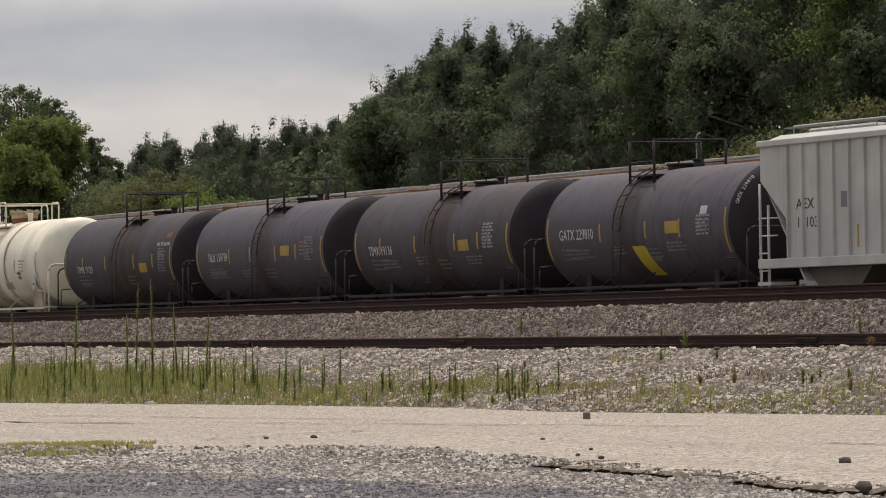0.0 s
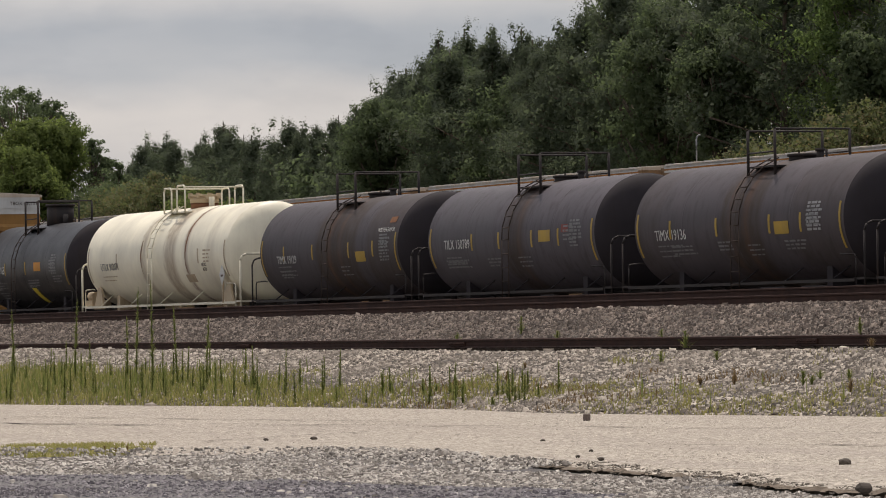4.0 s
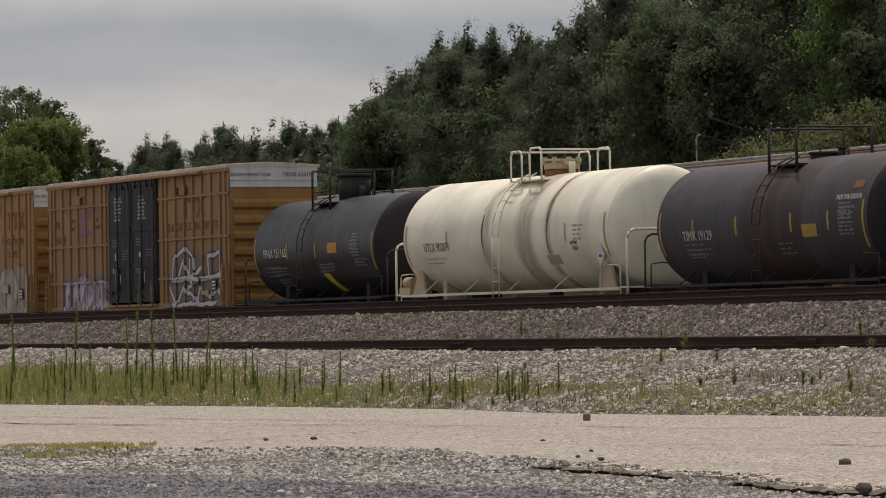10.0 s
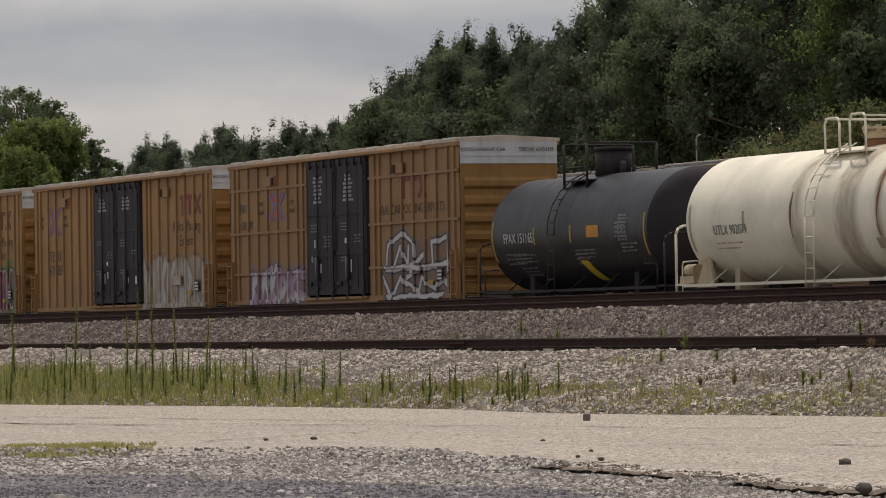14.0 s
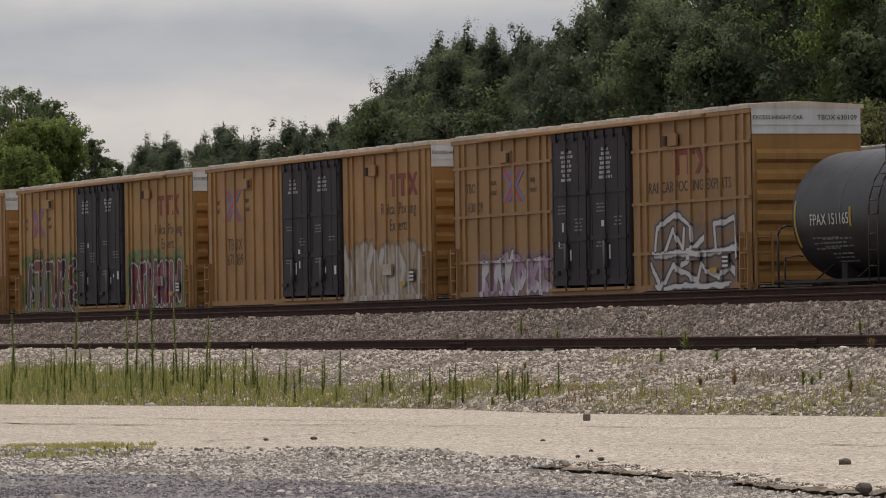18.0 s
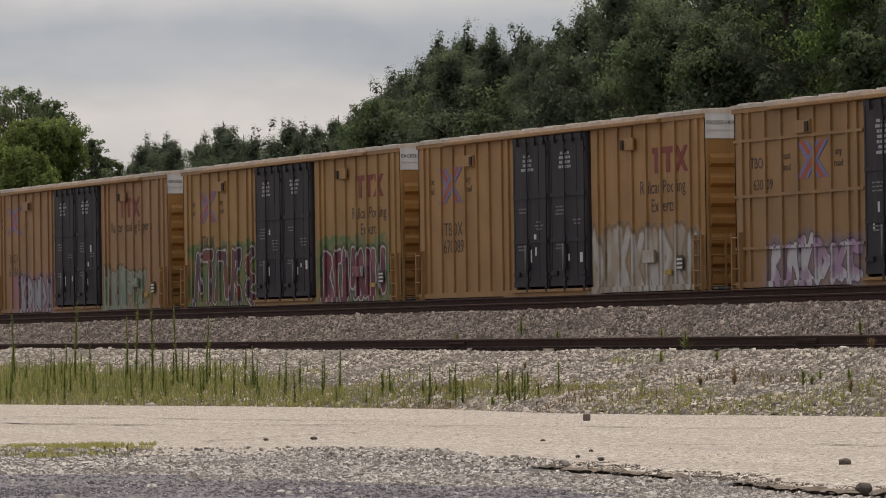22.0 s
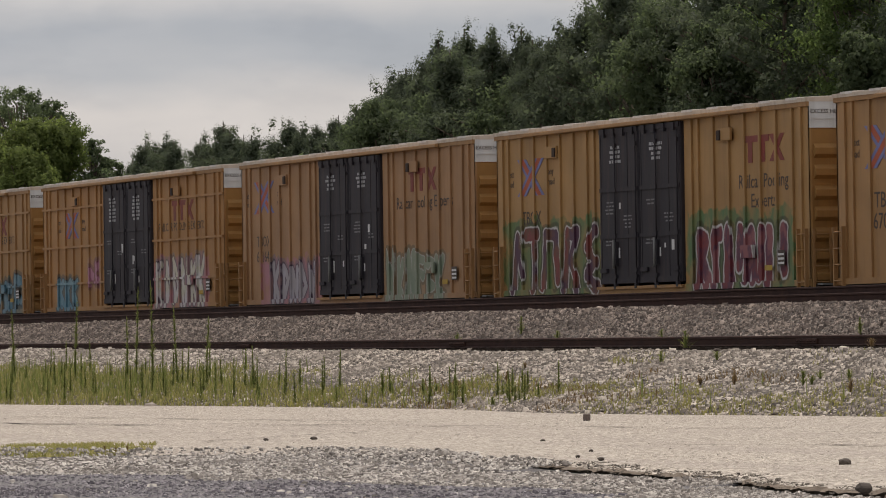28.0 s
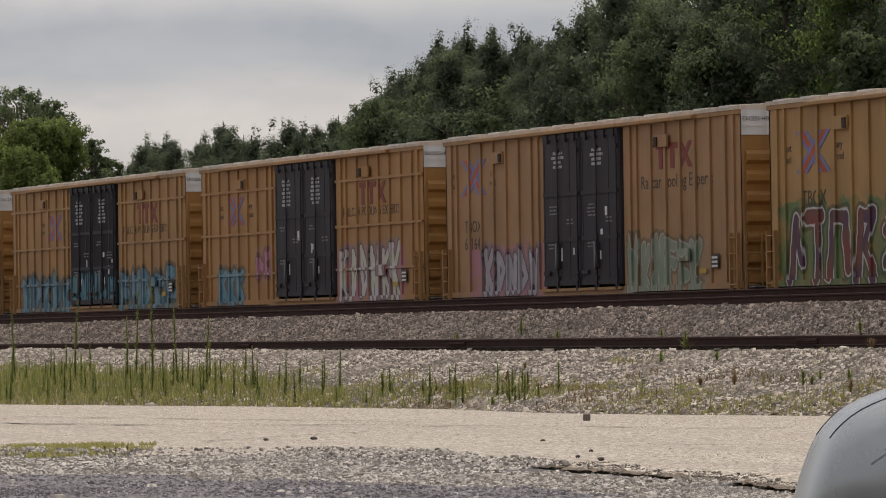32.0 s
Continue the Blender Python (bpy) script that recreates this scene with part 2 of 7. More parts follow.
def leaf_mat(name, a, b, c3, through_=0.25):
    def build(make):
        rnd = make("ShaderNodeNewGeometry").outputs["Random Per Island"]
        ob_r = make("ShaderNodeObjectInfo").outputs["Random"]
        obj = make("ShaderNodeTexCoord").outputs["Object"]
        patch = make("ShaderNodeTexNoise", {"Vector": obj, "Scale": 0.5, "Detail": 3.0}).outputs[0]
        c = ramp(make, rnd, [(0.0, a), (0.6, b), (1.0, c3)])
        c = mix(make, calc(make, "MULTIPLY", patch, 0.4), c, a)
        c = mix(make, calc(make, "MULTIPLY", ob_r, 0.3), c, tone(b, 0.75))
        p = make("ShaderNodeBsdfPrincipled", {"Base Color": c, "Roughness": 0.75, "Specular IOR Level": 0.12}).outputs[0]
        t = make("ShaderNodeBsdfTranslucent", {0: mix(make, 1.0, c, (1.3, 1.35, 1.1), "MULTIPLY")}).outputs[0]
        return make("ShaderNodeMixShader", {0: through_, 1: p, 2: t}).outputs[0]
    return surface(name, build)


def bark_build(make):
    obj = make("ShaderNodeTexCoord").outputs["Object"]
    run = make("ShaderNodeMapping", {0: obj, "Scale": (9, 9, 1.5)}).outputs[0]
    n = make("ShaderNodeTexNoise", {"Vector": run, "Scale": 1.5, "Detail": 5.0}).outputs[0]
    c = ramp(make, n, [(0.3, (0.045, 0.032, 0.025)), (0.7, (0.15, 0.11, 0.08))])
    return make("ShaderNodeBsdfPrincipled", {"Base Color": c, "Roughness": 0.9, "Normal": bump(make, n, 0.6, 0.03)}).outputs[0]


def rail_build(make):
    obj = make("ShaderNodeTexCoord").outputs["Object"]
    n = make("ShaderNodeTexNoise", {"Vector": obj, "Scale": 3.0, "Detail": 6.0, "Roughness": 0.7}).outputs[0]
    f = make("ShaderNodeTexNoise", {"Vector": obj, "Scale": 40.0, "Detail": 3.0}).outputs[0]
    c = ramp(make, n, [(0.3, (0.024, 0.013, 0.011)), (0.6, (0.052, 0.026, 0.02)), (0.8, (0.085, 0.045, 0.033))])
    return make("ShaderNodeBsdfPrincipled", {"Base Color": c, "Roughness": 0.85, "Specular IOR Level": 0.2, "Normal": bump(make, f, 0.3, 0.005)}).outputs[0]


M_GROUND, M_ROAD, M_BARK, M_RAIL = (surface(n, b) for n, b in (("lot and ballast", ground_build), ("old asphalt", road_build), ("bark", bark_build), ("rusty rail", rail_build)))
M_HEAD = paint("worn rail head", (0.12, 0.095, 0.08), rough=0.6, metal=0.2, wear=0.4)
M_TIE = paint("creosoted timber", (0.04, 0.03, 0.024), rough=0.9, wear=0.4, dirt=(0.09, 0.075, 0.06), gloss=0.1)
M_BALLAST = stone_mat("ballast stone", (0.03, 0.021, 0.017), (0.10, 0.077, 0.064), (0.33, 0.27, 0.225))
M_SHOULDER = stone_mat("pale ballast stone", (0.055, 0.045, 0.037), (0.275, 0.235, 0.194), (0.64, 0.568, 0.48))
M_GRAVEL = stone_mat("lot gravel stone", (0.05, 0.043, 0.037), (0.28, 0.25, 0.22), (0.68, 0.635, 0.57))
M_ASPHALT = stone_mat("dark chip stone", (0.045, 0.04, 0.048), (0.115, 0.104, 0.118), (0.36, 0.335, 0.345))
M_GRASS = leaf_mat("grass blade", (0.20, 0.195, 0.07), (0.29, 0.27, 0.105), (0.44, 0.37, 0.20), 0.45)
M_STALK = leaf_mat("weed leaf", (0.14, 0.165, 0.055), (0.20, 0.225, 0.075), (0.29, 0.28, 0.12), 0.45)
M_DRY = leaf_mat("dry weed", (0.16, 0.10, 0.05), (0.22, 0.15, 0.08), (0.28, 0.2, 0.1), 0.2)
M_PINE = leaf_mat("pine needles", (0.088, 0.108, 0.074), (0.104, 0.126, 0.086), (0.118, 0.142, 0.094), 0.5)
M_BROAD = leaf_mat("broad leaves", (0.098, 0.126, 0.072), (0.114, 0.146, 0.08), (0.132, 0.168, 0.088), 0.55)
# Broad leaves with sunlight put into a lighter green.
M_SUNLEAF = leaf_mat("sunlit broad leaves", (0.11, 0.155, 0.062), (0.135, 0.185, 0.068), (0.16, 0.215, 0.075), 0.65)
M_LIGHTLEAF = leaf_mat("light leaves", (0.115, 0.152, 0.05), (0.145, 0.182, 0.058), (0.182, 0.22, 0.068), 0.55)
M_RUSTLEAF = leaf_mat("leaves with russet tips", (0.10, 0.12, 0.055), (0.14, 0.15, 0.07), (0.20, 0.15, 0.085), 0.45)

TAN = (0.355, 0.195, 0.078)
M_TAN = paint("tan car paint", TAN, rough=0.6, wear=0.35, dirt=(0.14, 0.075, 0.035))
M_OLDTAN = paint("old brown car paint", (0.27, 0.16, 0.08), rough=0.7, wear=0.5, dirt=(0.10, 0.06, 0.04))
M_END = paint("tan end paint", (0.325, 0.17, 0.052), rough=0.6, wear=0.3, dirt=(0.12, 0.065, 0.03))
M_DOOR = paint("black door paint", (0.032, 0.028, 0.033), rough=0.6, wear=0.7, dirt=(0.07, 0.05, 0.045), gloss=0.2)
M_ROOF = paint("galvanised roof", (0.60, 0.51, 0.41), rough=0.6, metal=0.0, wear=0.5, dirt=(0.36, 0.24, 0.15))
M_PALEROOF = paint("bleached roof rib", (0.74, 0.70, 0.64), rough=0.6, wear=0.3, dirt=(0.4, 0.3, 0.2))
M_PANEL = paint("white warning panel", (0.62, 0.62, 0.60), rough=0.5, wear=0.3, dirt=(0.3, 0.28, 0.25))
M_BLACK = paint("black tank paint", (0.040, 0.038, 0.040), rough=0.42, wear=0.3, dirt=(0.075, 0.06, 0.05))
M_BLACK2 = paint("dusty black tank paint", (0.050, 0.047, 0.047), rough=0.5, wear=0.4, dirt=(0.09, 0.075, 0.065))
M_GLOSS = paint("glossy black tank paint", (0.011, 0.011, 0.014), rough=0.42, wear=0.3, dirt=(0.05, 0.042, 0.038), gloss=0.4)
M_WHITE = paint("cream tank paint", (0.76, 0.71, 0.56), rough=0.45, wear=0.25, dirt=(0.42, 0.33, 0.22), scale=0.7)
M_STEEL = paint("grimy black steel", (0.03, 0.025, 0.024), rough=0.7, wear=0.5, dirt=(0.06, 0.04, 0.03))
M_GREYSTEEL = paint("dull grey steel", (0.22, 0.22, 0.21), rough=0.6, wear=0.4)
M_RUSTY = paint("rust stain", (0.22, 0.10, 0.05), rough=0.85, wear=0.4, dirt=(0.10, 0.05, 0.03))
M_STAIN = paint("dark spill stain", (0.028, 0.022, 0.019), rough=0.7, wear=0.5, dirt=(0.08, 0.05, 0.035))
M_CREAMSTAIN = paint("cream paint with brown run", (0.50, 0.40, 0.27), rough=0.55, wear=0.6, dirt=(0.28, 0.16, 0.08))
M_YELLOW = paint("yellow reflector", (0.42, 0.27, 0.035), rough=0.5, wear=0.2)
M_BRIGHT = paint("bright yellow mark", (0.55, 0.42, 0.03), rough=0.5, wear=0.25)
# Shade on tank heads, saddles and brackets is put into this black.
M_SHADEBLACK = paint("black paint holding shade", (0.036, 0.031, 0.035), rough=0.75, wear=0.35, dirt=(0.03, 0.024, 0.02), gloss=0.12)
M_RUSTSTEEL = paint("brown rusted steel", (0.05, 0.036, 0.029), rough=0.8, wear=0.5, dirt=(0.09, 0.05, 0.03))
M_RUSTLINE = paint("orange rust line", (0.40, 0.17, 0.045), rough=0.8, wear=0.5, dirt=(0.16, 0.07, 0.03))
M_PALELETTER = paint("pale stencil", (0.34, 0.34, 0.34), rough=0.6, wear=0.4, dirt=(0.1, 0.1, 0.1))
M_ORANGE = paint("orange label", (0.60, 0.25, 0.02), rough=0.5, wear=0.15)
M_LETTER = paint("white lettering", (0.62, 0.62, 0.60), rough=0.6, wear=0.2, dirt=(0.2, 0.2, 0.2))
M_GREYLETTER = paint("faded grey lettering", (0.20, 0.20, 0.20), rough=0.6, wear=0.4, dirt=(0.08, 0.08, 0.08))
M_INK = paint("dark lettering", (0.07, 0.05, 0.04), rough=0.6, wear=0.2)
M_RED = paint("faded red mark", (0.22, 0.045, 0.035), rough=0.6, wear=0.3)
M_BLUE = paint("faded blue mark", (0.17, 0.18, 0.36), rough=0.6, wear=0.2)
M_HOPPER = paint("light grey hopper paint", (0.54, 0.53, 0.49), rough=0.5, wear=0.25, dirt=(0.26, 0.23, 0.19), scale=0.8)
M_CARBODY = paint("silver grey car paint", (0.40, 0.42, 0.42), rough=0.27, metal=0.65, wear=0.05, lift=0.0, gloss=0.5)
M_RUBBER = paint("black rubber", (0.02, 0.02, 0.02), rough=0.8, wear=0.2)
M_CHROME = paint("wheel alloy", (0.45, 0.45, 0.46), rough=0.35, metal=0.8, wear=0.2)


def glass_build(make):
    return make("ShaderNodeBsdfPrincipled", {"Base Color": (0.02, 0.025, 0.028, 1), "Roughness": 0.05, "Coat Weight": 0.5}).outputs[0]


def lamp_build(make):
    return make("ShaderNodeBsdfPrincipled", {"Base Color": (0.75, 0.77, 0.8, 1), "Roughness": 0.1, "Transmission Weight": 0.5}).outputs[0]


M_GLASS, M_LAMP = surface("tinted car glass", glass_build), surface("clear lamp cover", lamp_build)

# ---------------------------------------------------------------- mesh helpers


def bx(bm, x0, x1, y0, y1, z0, z1):
    v = [bm.verts.new((x, y, z)) for x in (x0, x1) for y in (y0, y1) for z in (z0, z1)]
    for f in ((0, 1, 3, 2), (4, 6, 7, 5), (0, 4, 5, 1), (2, 3, 7, 6), (0, 2, 6, 4), (1, 5, 7, 3)):
        bm.faces.new([v[i] for i in f])


def rod(bm, a, b, r, n=7):
    """A round bar from a to b."""
    a, b = Vector(a), Vector(b)
    d = (b - a).normalized()
    s = d.orthogonal().normalized()
    t = d.cross(s)
    rings = [[bm.verts.new(p + (s * math.cos(k * math.tau / n) + t * math.sin(k * math.tau / n)) * r) for k in range(n)] for p in (a, b)]
    for k in range(n):
        f = bm.faces.new((rings[0][k], rings[0][(k + 1) % n], rings[1][(k + 1) % n], rings[1][k]))
        f.smooth = True
    bm.faces.new(rings[0][::-1])
    bm.faces.new(rings[1])


def bars(bm, pts, r, n=7):
    for a, b in zip(pts, pts[1:]):
        rod(bm, a, b, r, n)


def prism(bm, outline, axis, a, b):
    """An outline of 2D points swept along an axis ('x', 'y' or 'z') from a to b."""
    def at(p, q):
        return {"x": (q, p[0], p[1]), "y": (p[0], q, p[1]), "z": (p[0], p[1], q)}[axis]
    r0, r1 = ([bm.verts.new(at(p, q)) for p in outline] for q in (a, b))
    n = len(outline)
    for k in range(n):
        bm.faces.new((r0[k], r0[(k + 1) % n], r1[(k + 1) % n], r1[k]))
    bm.faces.new(r0[::-1])
    bm.faces.new(r1)


def turned(bm, profile, n=48, caps=False, zc=0.0, a0=0.0, a1=math.tau):
    """A body of revolution about the x axis: profile of (x, radius)."""
    full = abs(a1 - a0 - math.tau) < 1e-6
    m = n if full else n + 1
    rings = []
    for x, r in profile:
        if r < 1e-6:
            rings.append([bm.verts.new((x, 0, zc))])
        else:
            rings.append([bm.verts.new((x, r * math.sin(a0 + (a1 - a0) * k / n), zc + r * math.cos(a0 + (a1 - a0) * k / n))) for k in range(m)])
    for p, q in zip(rings, rings[1:]):
        for k in range(n):
            j = (k + 1) % m
            if len(p) == 1:
                f = bm.faces.new((p[0], q[j], q[k]))
            elif len(q) == 1:
                f = bm.faces.new((p[k], p[j], q[0]))
            else:
                f = bm.faces.new((p[k], p[j], q[j], q[k]))
            f.smooth = True


def part(name, bm, material, parent, label="", bevel=0.0, at=None):
    """One mesh object under a thing or a part; bm may be a mesh that is shared."""
    if isinstance(bm, bpy.types.Mesh):
        me = bm
    else:
        if bevel:
            bmesh.ops.bevel(bm, geom=bm.edges[:], offset=bevel, segments=1, affect="EDGES")
        bmesh.ops.recalc_face_normals(bm, faces=bm.faces[:])
        me = bpy.data.meshes.new(name)
        bm.to_mesh(me)
        bm.free()
        me.materials.append(material)
    ob = new(name, me)
    ob.parent = parent
    if at is not None:
        ob.matrix_basis = at
    if label:
        ob["label"] = label
    return ob


def block(name, material, parent, dims, label="", bevel=0.0):
    bm = bmesh.new()
    bx(bm, *dims)
    return part(name, bm, material, parent, label, bevel)


def fast_mesh(name, verts, faces, material, smooth=False):
    """A mesh from arrays: verts (n, 3), faces (m, k)."""
    me = bpy.data.meshes.new(name)
    n, (m, k) = len(verts), faces.shape
    me.vertices.add(n)
    me.vertices.foreach_set("co", np.asarray(verts, np.float32).ravel())
    me.loops.add(m * k)
    me.loops.foreach_set("vertex_index", faces.astype(np.int32).ravel())
    me.polygons.add(m)
    me.polygons.foreach_set("loop_start", np.arange(0, m * k, k, dtype=np.int32))
    if smooth:
        me.polygons.foreach_set("use_smooth", np.ones(m, bool))
    me.update(calc_edges=True)
    me.materials.append(material)
    return me


def text_mesh(text, size):
    cu = bpy.data.curves.new("text", "FONT")
    cu.body, cu.size, cu.extrude, cu.align_y, cu.resolution_u = text, size, 0.002, "CENTER", 2
    tmp = bpy.data.objects.new("text", cu)
    me = bpy.data.meshes.new_from_object(tmp)
    bpy.data.objects.remove(tmp)
    bpy.data.curves.remove(cu)
    return me, max(v.co.x for v in me.vertices)


def writing(name, text, size, material, parent, x, y, z, label="", face=0, stretch=1.0, tilt=0.0):
    """Flat painted letters, each word a part; face: degrees by which their plane is turned about z from facing -y. x, y, z: the middle of the line."""
    bar = text_mesh("|", size)[1]
    total = text_mesh(text, size)[1]
    done = ""
    for word in text.split(" "):
        start = text_mesh(done + "|", size)[1] - bar if done else 0.0
        me, _ = text_mesh(word, size)
        me.materials.append(material)
        ob = new(name, me)
        ob.parent = parent
        ob.matrix_basis = pose(x, y, z, 90 + tilt, 0, face) @ Matrix.Translation(((start - total / 2) * stretch, 0, 0)) @ Matrix.Diagonal((stretch, 1, 1, 1))
        if label:
            ob["label"] = label
        done += word + " "

# ---------------------------------------------------------------- ground, road and tracks
ROAD_Z, LOT_Z = -1.49, -1.60
TRAIN_Y = 50.0


def lerp(x, xs, vs):
    return float(np.interp(x, xs, vs))


def toe(x):
    """Where the ballast meets the road, across the tracks."""
    return lerp(x, (-140, -113, -101, -92, -84, -76, -60), (31.2, 32.0, 34.2, 34.8, 34.2, 35.6, 37.0))


def siding_z(x):
    """Ballast height beside the near track; its rail top is 0.19 higher."""
    return lerp(x, (-150, -120, -105, -85), (-0.27, -0.34, -0.42, -0.46))


def ground_z(x, y):
    n = 0.05 * noise.noise((x * 0.35, y * 0.5, 0.3)) + 0.025 * noise.noise((x * 1.3, y * 1.7, 4.0))
    e, s = toe(x), siding_z(x)
    if y < e:
        return lerp(x, (-60, -51), (-1.505, LOT_Z)) + 0.3 * n - (0.04 if y > 23 else 0)
    pts = ((e, LOT_Z + 0.03), (e + 0.5, -1.40), (e + 0.5 * (39.0 - e), 0.5 * (-1.40 + s) - 0.06), (39.1, s), (41.7, s), (43.25, 0.27), (43.65, 0.44), (46.6, 0.61), (48.4, -0.28),
           (51.6, -0.28), (54.0, -0.5), (60.0, -0.5), (4200.0, -0.5))
    k = 1.4 if y < 39 else (0.4 if y > 43 else 0.8)
    return lerp(y, [p[0] for p in pts], [p[1] for p in pts]) + k * n


def make_ground():
    xs = [-4200, -2000, -900, -500, -350] + [-260 + 0.8 * i for i in range(270)] + [-40, -20, 0, 40, 120, 400, 1500, 4200]
    ys = [-4200, -1500, -500, -150, -50, -10, 5, 12] + [16 + 0.8 * i for i in range(17)] + [30 + 0.3 * i for i in range(66)] + [50, 52, 54, 57, 60, 64, 70, 80, 110, 180, 400, 1200, 4200]
    v = np.array([(x, y, ground_z(x, y)) for y in ys for x in xs])
    nx = len(xs)
    f = np.array([(j * nx + i, j * nx + i + 1, (j + 1) * nx + i + 1, (j + 1) * nx + i) for j in range(len(ys) - 1) for i in range(nx - 1)])
    return tagged(new("ground", fast_mesh("ground", v, f, M_GROUND, True)), "gravel lot rising in a grey ballast bank to the tracks", "ground", kind="structure")


make_ground()


def near_edge(x):
    return lerp(x, (-400, -75, -62, -60, -59.6, -57.6, -52, -50, -46.7, -42.8, -41.3, -38, 60),
                (12, 16.6, 17.6, 19.2, 21.0, 21.6, 21.2, 21.0, 20.7, 19.8, 19.9, 19.5, 14)) + 0.3 * noise.noise((x * 0.9, 0.2, 0)) + 0.16 * noise.noise((x * 3.1, 7.2, 0)) + 0.08 * noise.noise((x * 7.0, 2.2, 0)) + 0.05 * noise.noise((x * 19.0, 2.2, 0))


M_BROKEN = paint("broken asphalt edge", (0.21, 0.172, 0.135), rough=0.95, wear=0.6, dirt=(0.07, 0.055, 0.042), scale=5.0, streak=14.0, lift=0.8, gloss=0.1)


def make_road():
    """The pale asphalt strip: a slab with a broken near edge that stands above the gravel."""
    xs = [-400, -300, -200, -140, -110] + [-90 + 0.3 * i for i in range(110)] + [-57 + 0.06 * i for i in range(345)] + [-36.2 + 0.5 * i for i in range(22)] + [-24, -10, 20, 60]
    bm = bmesh.new()
    rows = []
    for x in xs:
        e, far = near_edge(x), toe(x) + 0.9
        row = [(x, e + 0.2, LOT_Z - 0.05), (x, e + 0.1, ROAD_Z - 0.085 + 0.02 * noise.noise((x * 4, 1, 1))), (x, e, ROAD_Z - 0.068 + 0.03 * noise.noise((x * 6, 5, 1))), (x, e + 0.08, ROAD_Z - 0.045 + 0.035 * noise.noise((x * 5, 8, 1))),
               (x, e + 0.22, ROAD_Z - 0.026 + 0.016 * noise.noise((x * 4, 3, 1))), (x, e + 0.5, ROAD_Z - 0.01), (x, e + 1.1, ROAD_Z)]
        row += [(x, e + 1.1 + (far - e - 1.1) * k / 8, ROAD_Z + 0.012 * noise.noise((x * 0.4, k * 1.1, 2))) for k in range(1, 9)]
        rows.append([bm.verts.new(p) for p in row])
    for p, q in zip(rows, rows[1:]):
        for k in range(len(p) - 1):
            bm.faces.new((p[k], q[k], q[k + 1], p[k + 1])).material_index = int(k < 3)
    me = bpy.data.meshes.new("road")
    bm.to_mesh(me)
    bm.free()
    me.materials.append(M_ROAD)
    me.materials.append(M_BROKEN)
    return tagged(new("road", me), "pale worn asphalt road with a broken near edge", "road", kind="structure")


make_road()

RAIL_SHAPE = [(-0.075, 0), (0.075, 0), (0.075, 0.012), (0.012, 0.03), (0.012, 0.135), (0.037, 0.147), (0.037, 0.178), (0.028, 0.186), (-0.028, 0.186), (-0.037, 0.178), (-0.037, 0.147), (-0.012, 0.135), (-0.012, 0.03), (-0.075, 0.012)]


def track(y0, z_near, z_far, x0, x1, gauge=0.75, tie_step=0.52, drop=0.0):
    """Two rails, ties and plates; drop: fall of the near rail from x0 to x1."""
    top = tagged(new("railway_track"), "rusty rails spiked to dark timber ties in ballast", "railway track", kind="structure")
    for y, z in ((y0 - gauge, z_near), (y0 + gauge, z_far)):
        bm = bmesh.new()
        xs = [x0 + (x1 - x0) * k / 40 for k in range(41)]
        rings = []
        for x in xs:
            f = (x - x0) / (x1 - x0)
            rings.append([bm.verts.new((x, y + a, z - 0.186 + b - drop * f + 0.006 * noise.noise((x * 0.2, y, 0)))) for a, b in RAIL_SHAPE])
        n = len(RAIL_SHAPE)
        for p, q in zip(rings, rings[1:]):
            for k in range(n):
                bm.faces.new((p[k], q[k], q[(k + 1) % n], p[(k + 1) % n]))
        rail = part("rail", bm, M_RAIL, top)
        rail.data.materials.append(M_HEAD)
        for poly in rail.data.polygons:
            if abs(poly.normal.z) > 0.9 and poly.center.z > z - 0.02 - drop:
                poly.material_index = 1
    bm = bmesh.new()
    bx(bm, -0.11, 0.11, -1.3, 1.3, -0.17, 0)
    for s in (-gauge, gauge):
        bx(bm, -0.1, 0.1, s - 0.16, s + 0.16, 0.002, 0.02)
    lean = math.degrees(math.atan2(z_far - z_near, 2 * gauge))
    me = None
    n = min(int((x1 - x0) / tie_step), 290)
    for i in range(n):
        x = x0 + (i + 0.5) * (x1 - x0) / n
        m = pose(x, y0, (z_near + z_far) / 2 - 0.205 - drop * (x - x0) / (x1 - x0), lean, 0, random.uniform(-1.5, 1.5))
        if me is None:
            me = part("tie", bm, M_TIE, top, at=m).data
        else:
            part("tie", me, M_TIE, top, at=m)
    return top


track(40.75, -0.075, -0.075, -190, -60, drop=0.13)
track(45.1, 0.66, 0.835, -230, -70)
track(TRAIN_Y, 0.0, 0.0, -240, -30, tie_step=0.72)
track(64.3, -0.05, -0.05, -260, -60, tie_step=0.75)

# joint bars on the near rail
for jx in (-104.0, -118.5, -86.0):
    j = tagged(new("joint_bar"), "rusty bolted joint bar clamped on the near rail", "joint bar", "rail joint bars")
    j.matrix_basis = pose(jx, 40.0, -0.075 - 0.13 * (jx + 190) / 130 - 0.11)
    block("fishplate", M_RAIL, j, (-0.45, 0.45, -0.055, -0.015, -0.04, 0.055), bevel=0.006)
    for k in range(6):
        b = bmesh.new()
        rod(b, (-0.38 + 0.152 * k, -0.085, 0.01), (-0.38 + 0.152 * k, -0.05, 0.01), 0.018, 6)
        part("bolt", b, M_RAIL, j)

# ---------------------------------------------------------------- the train's shared running gear


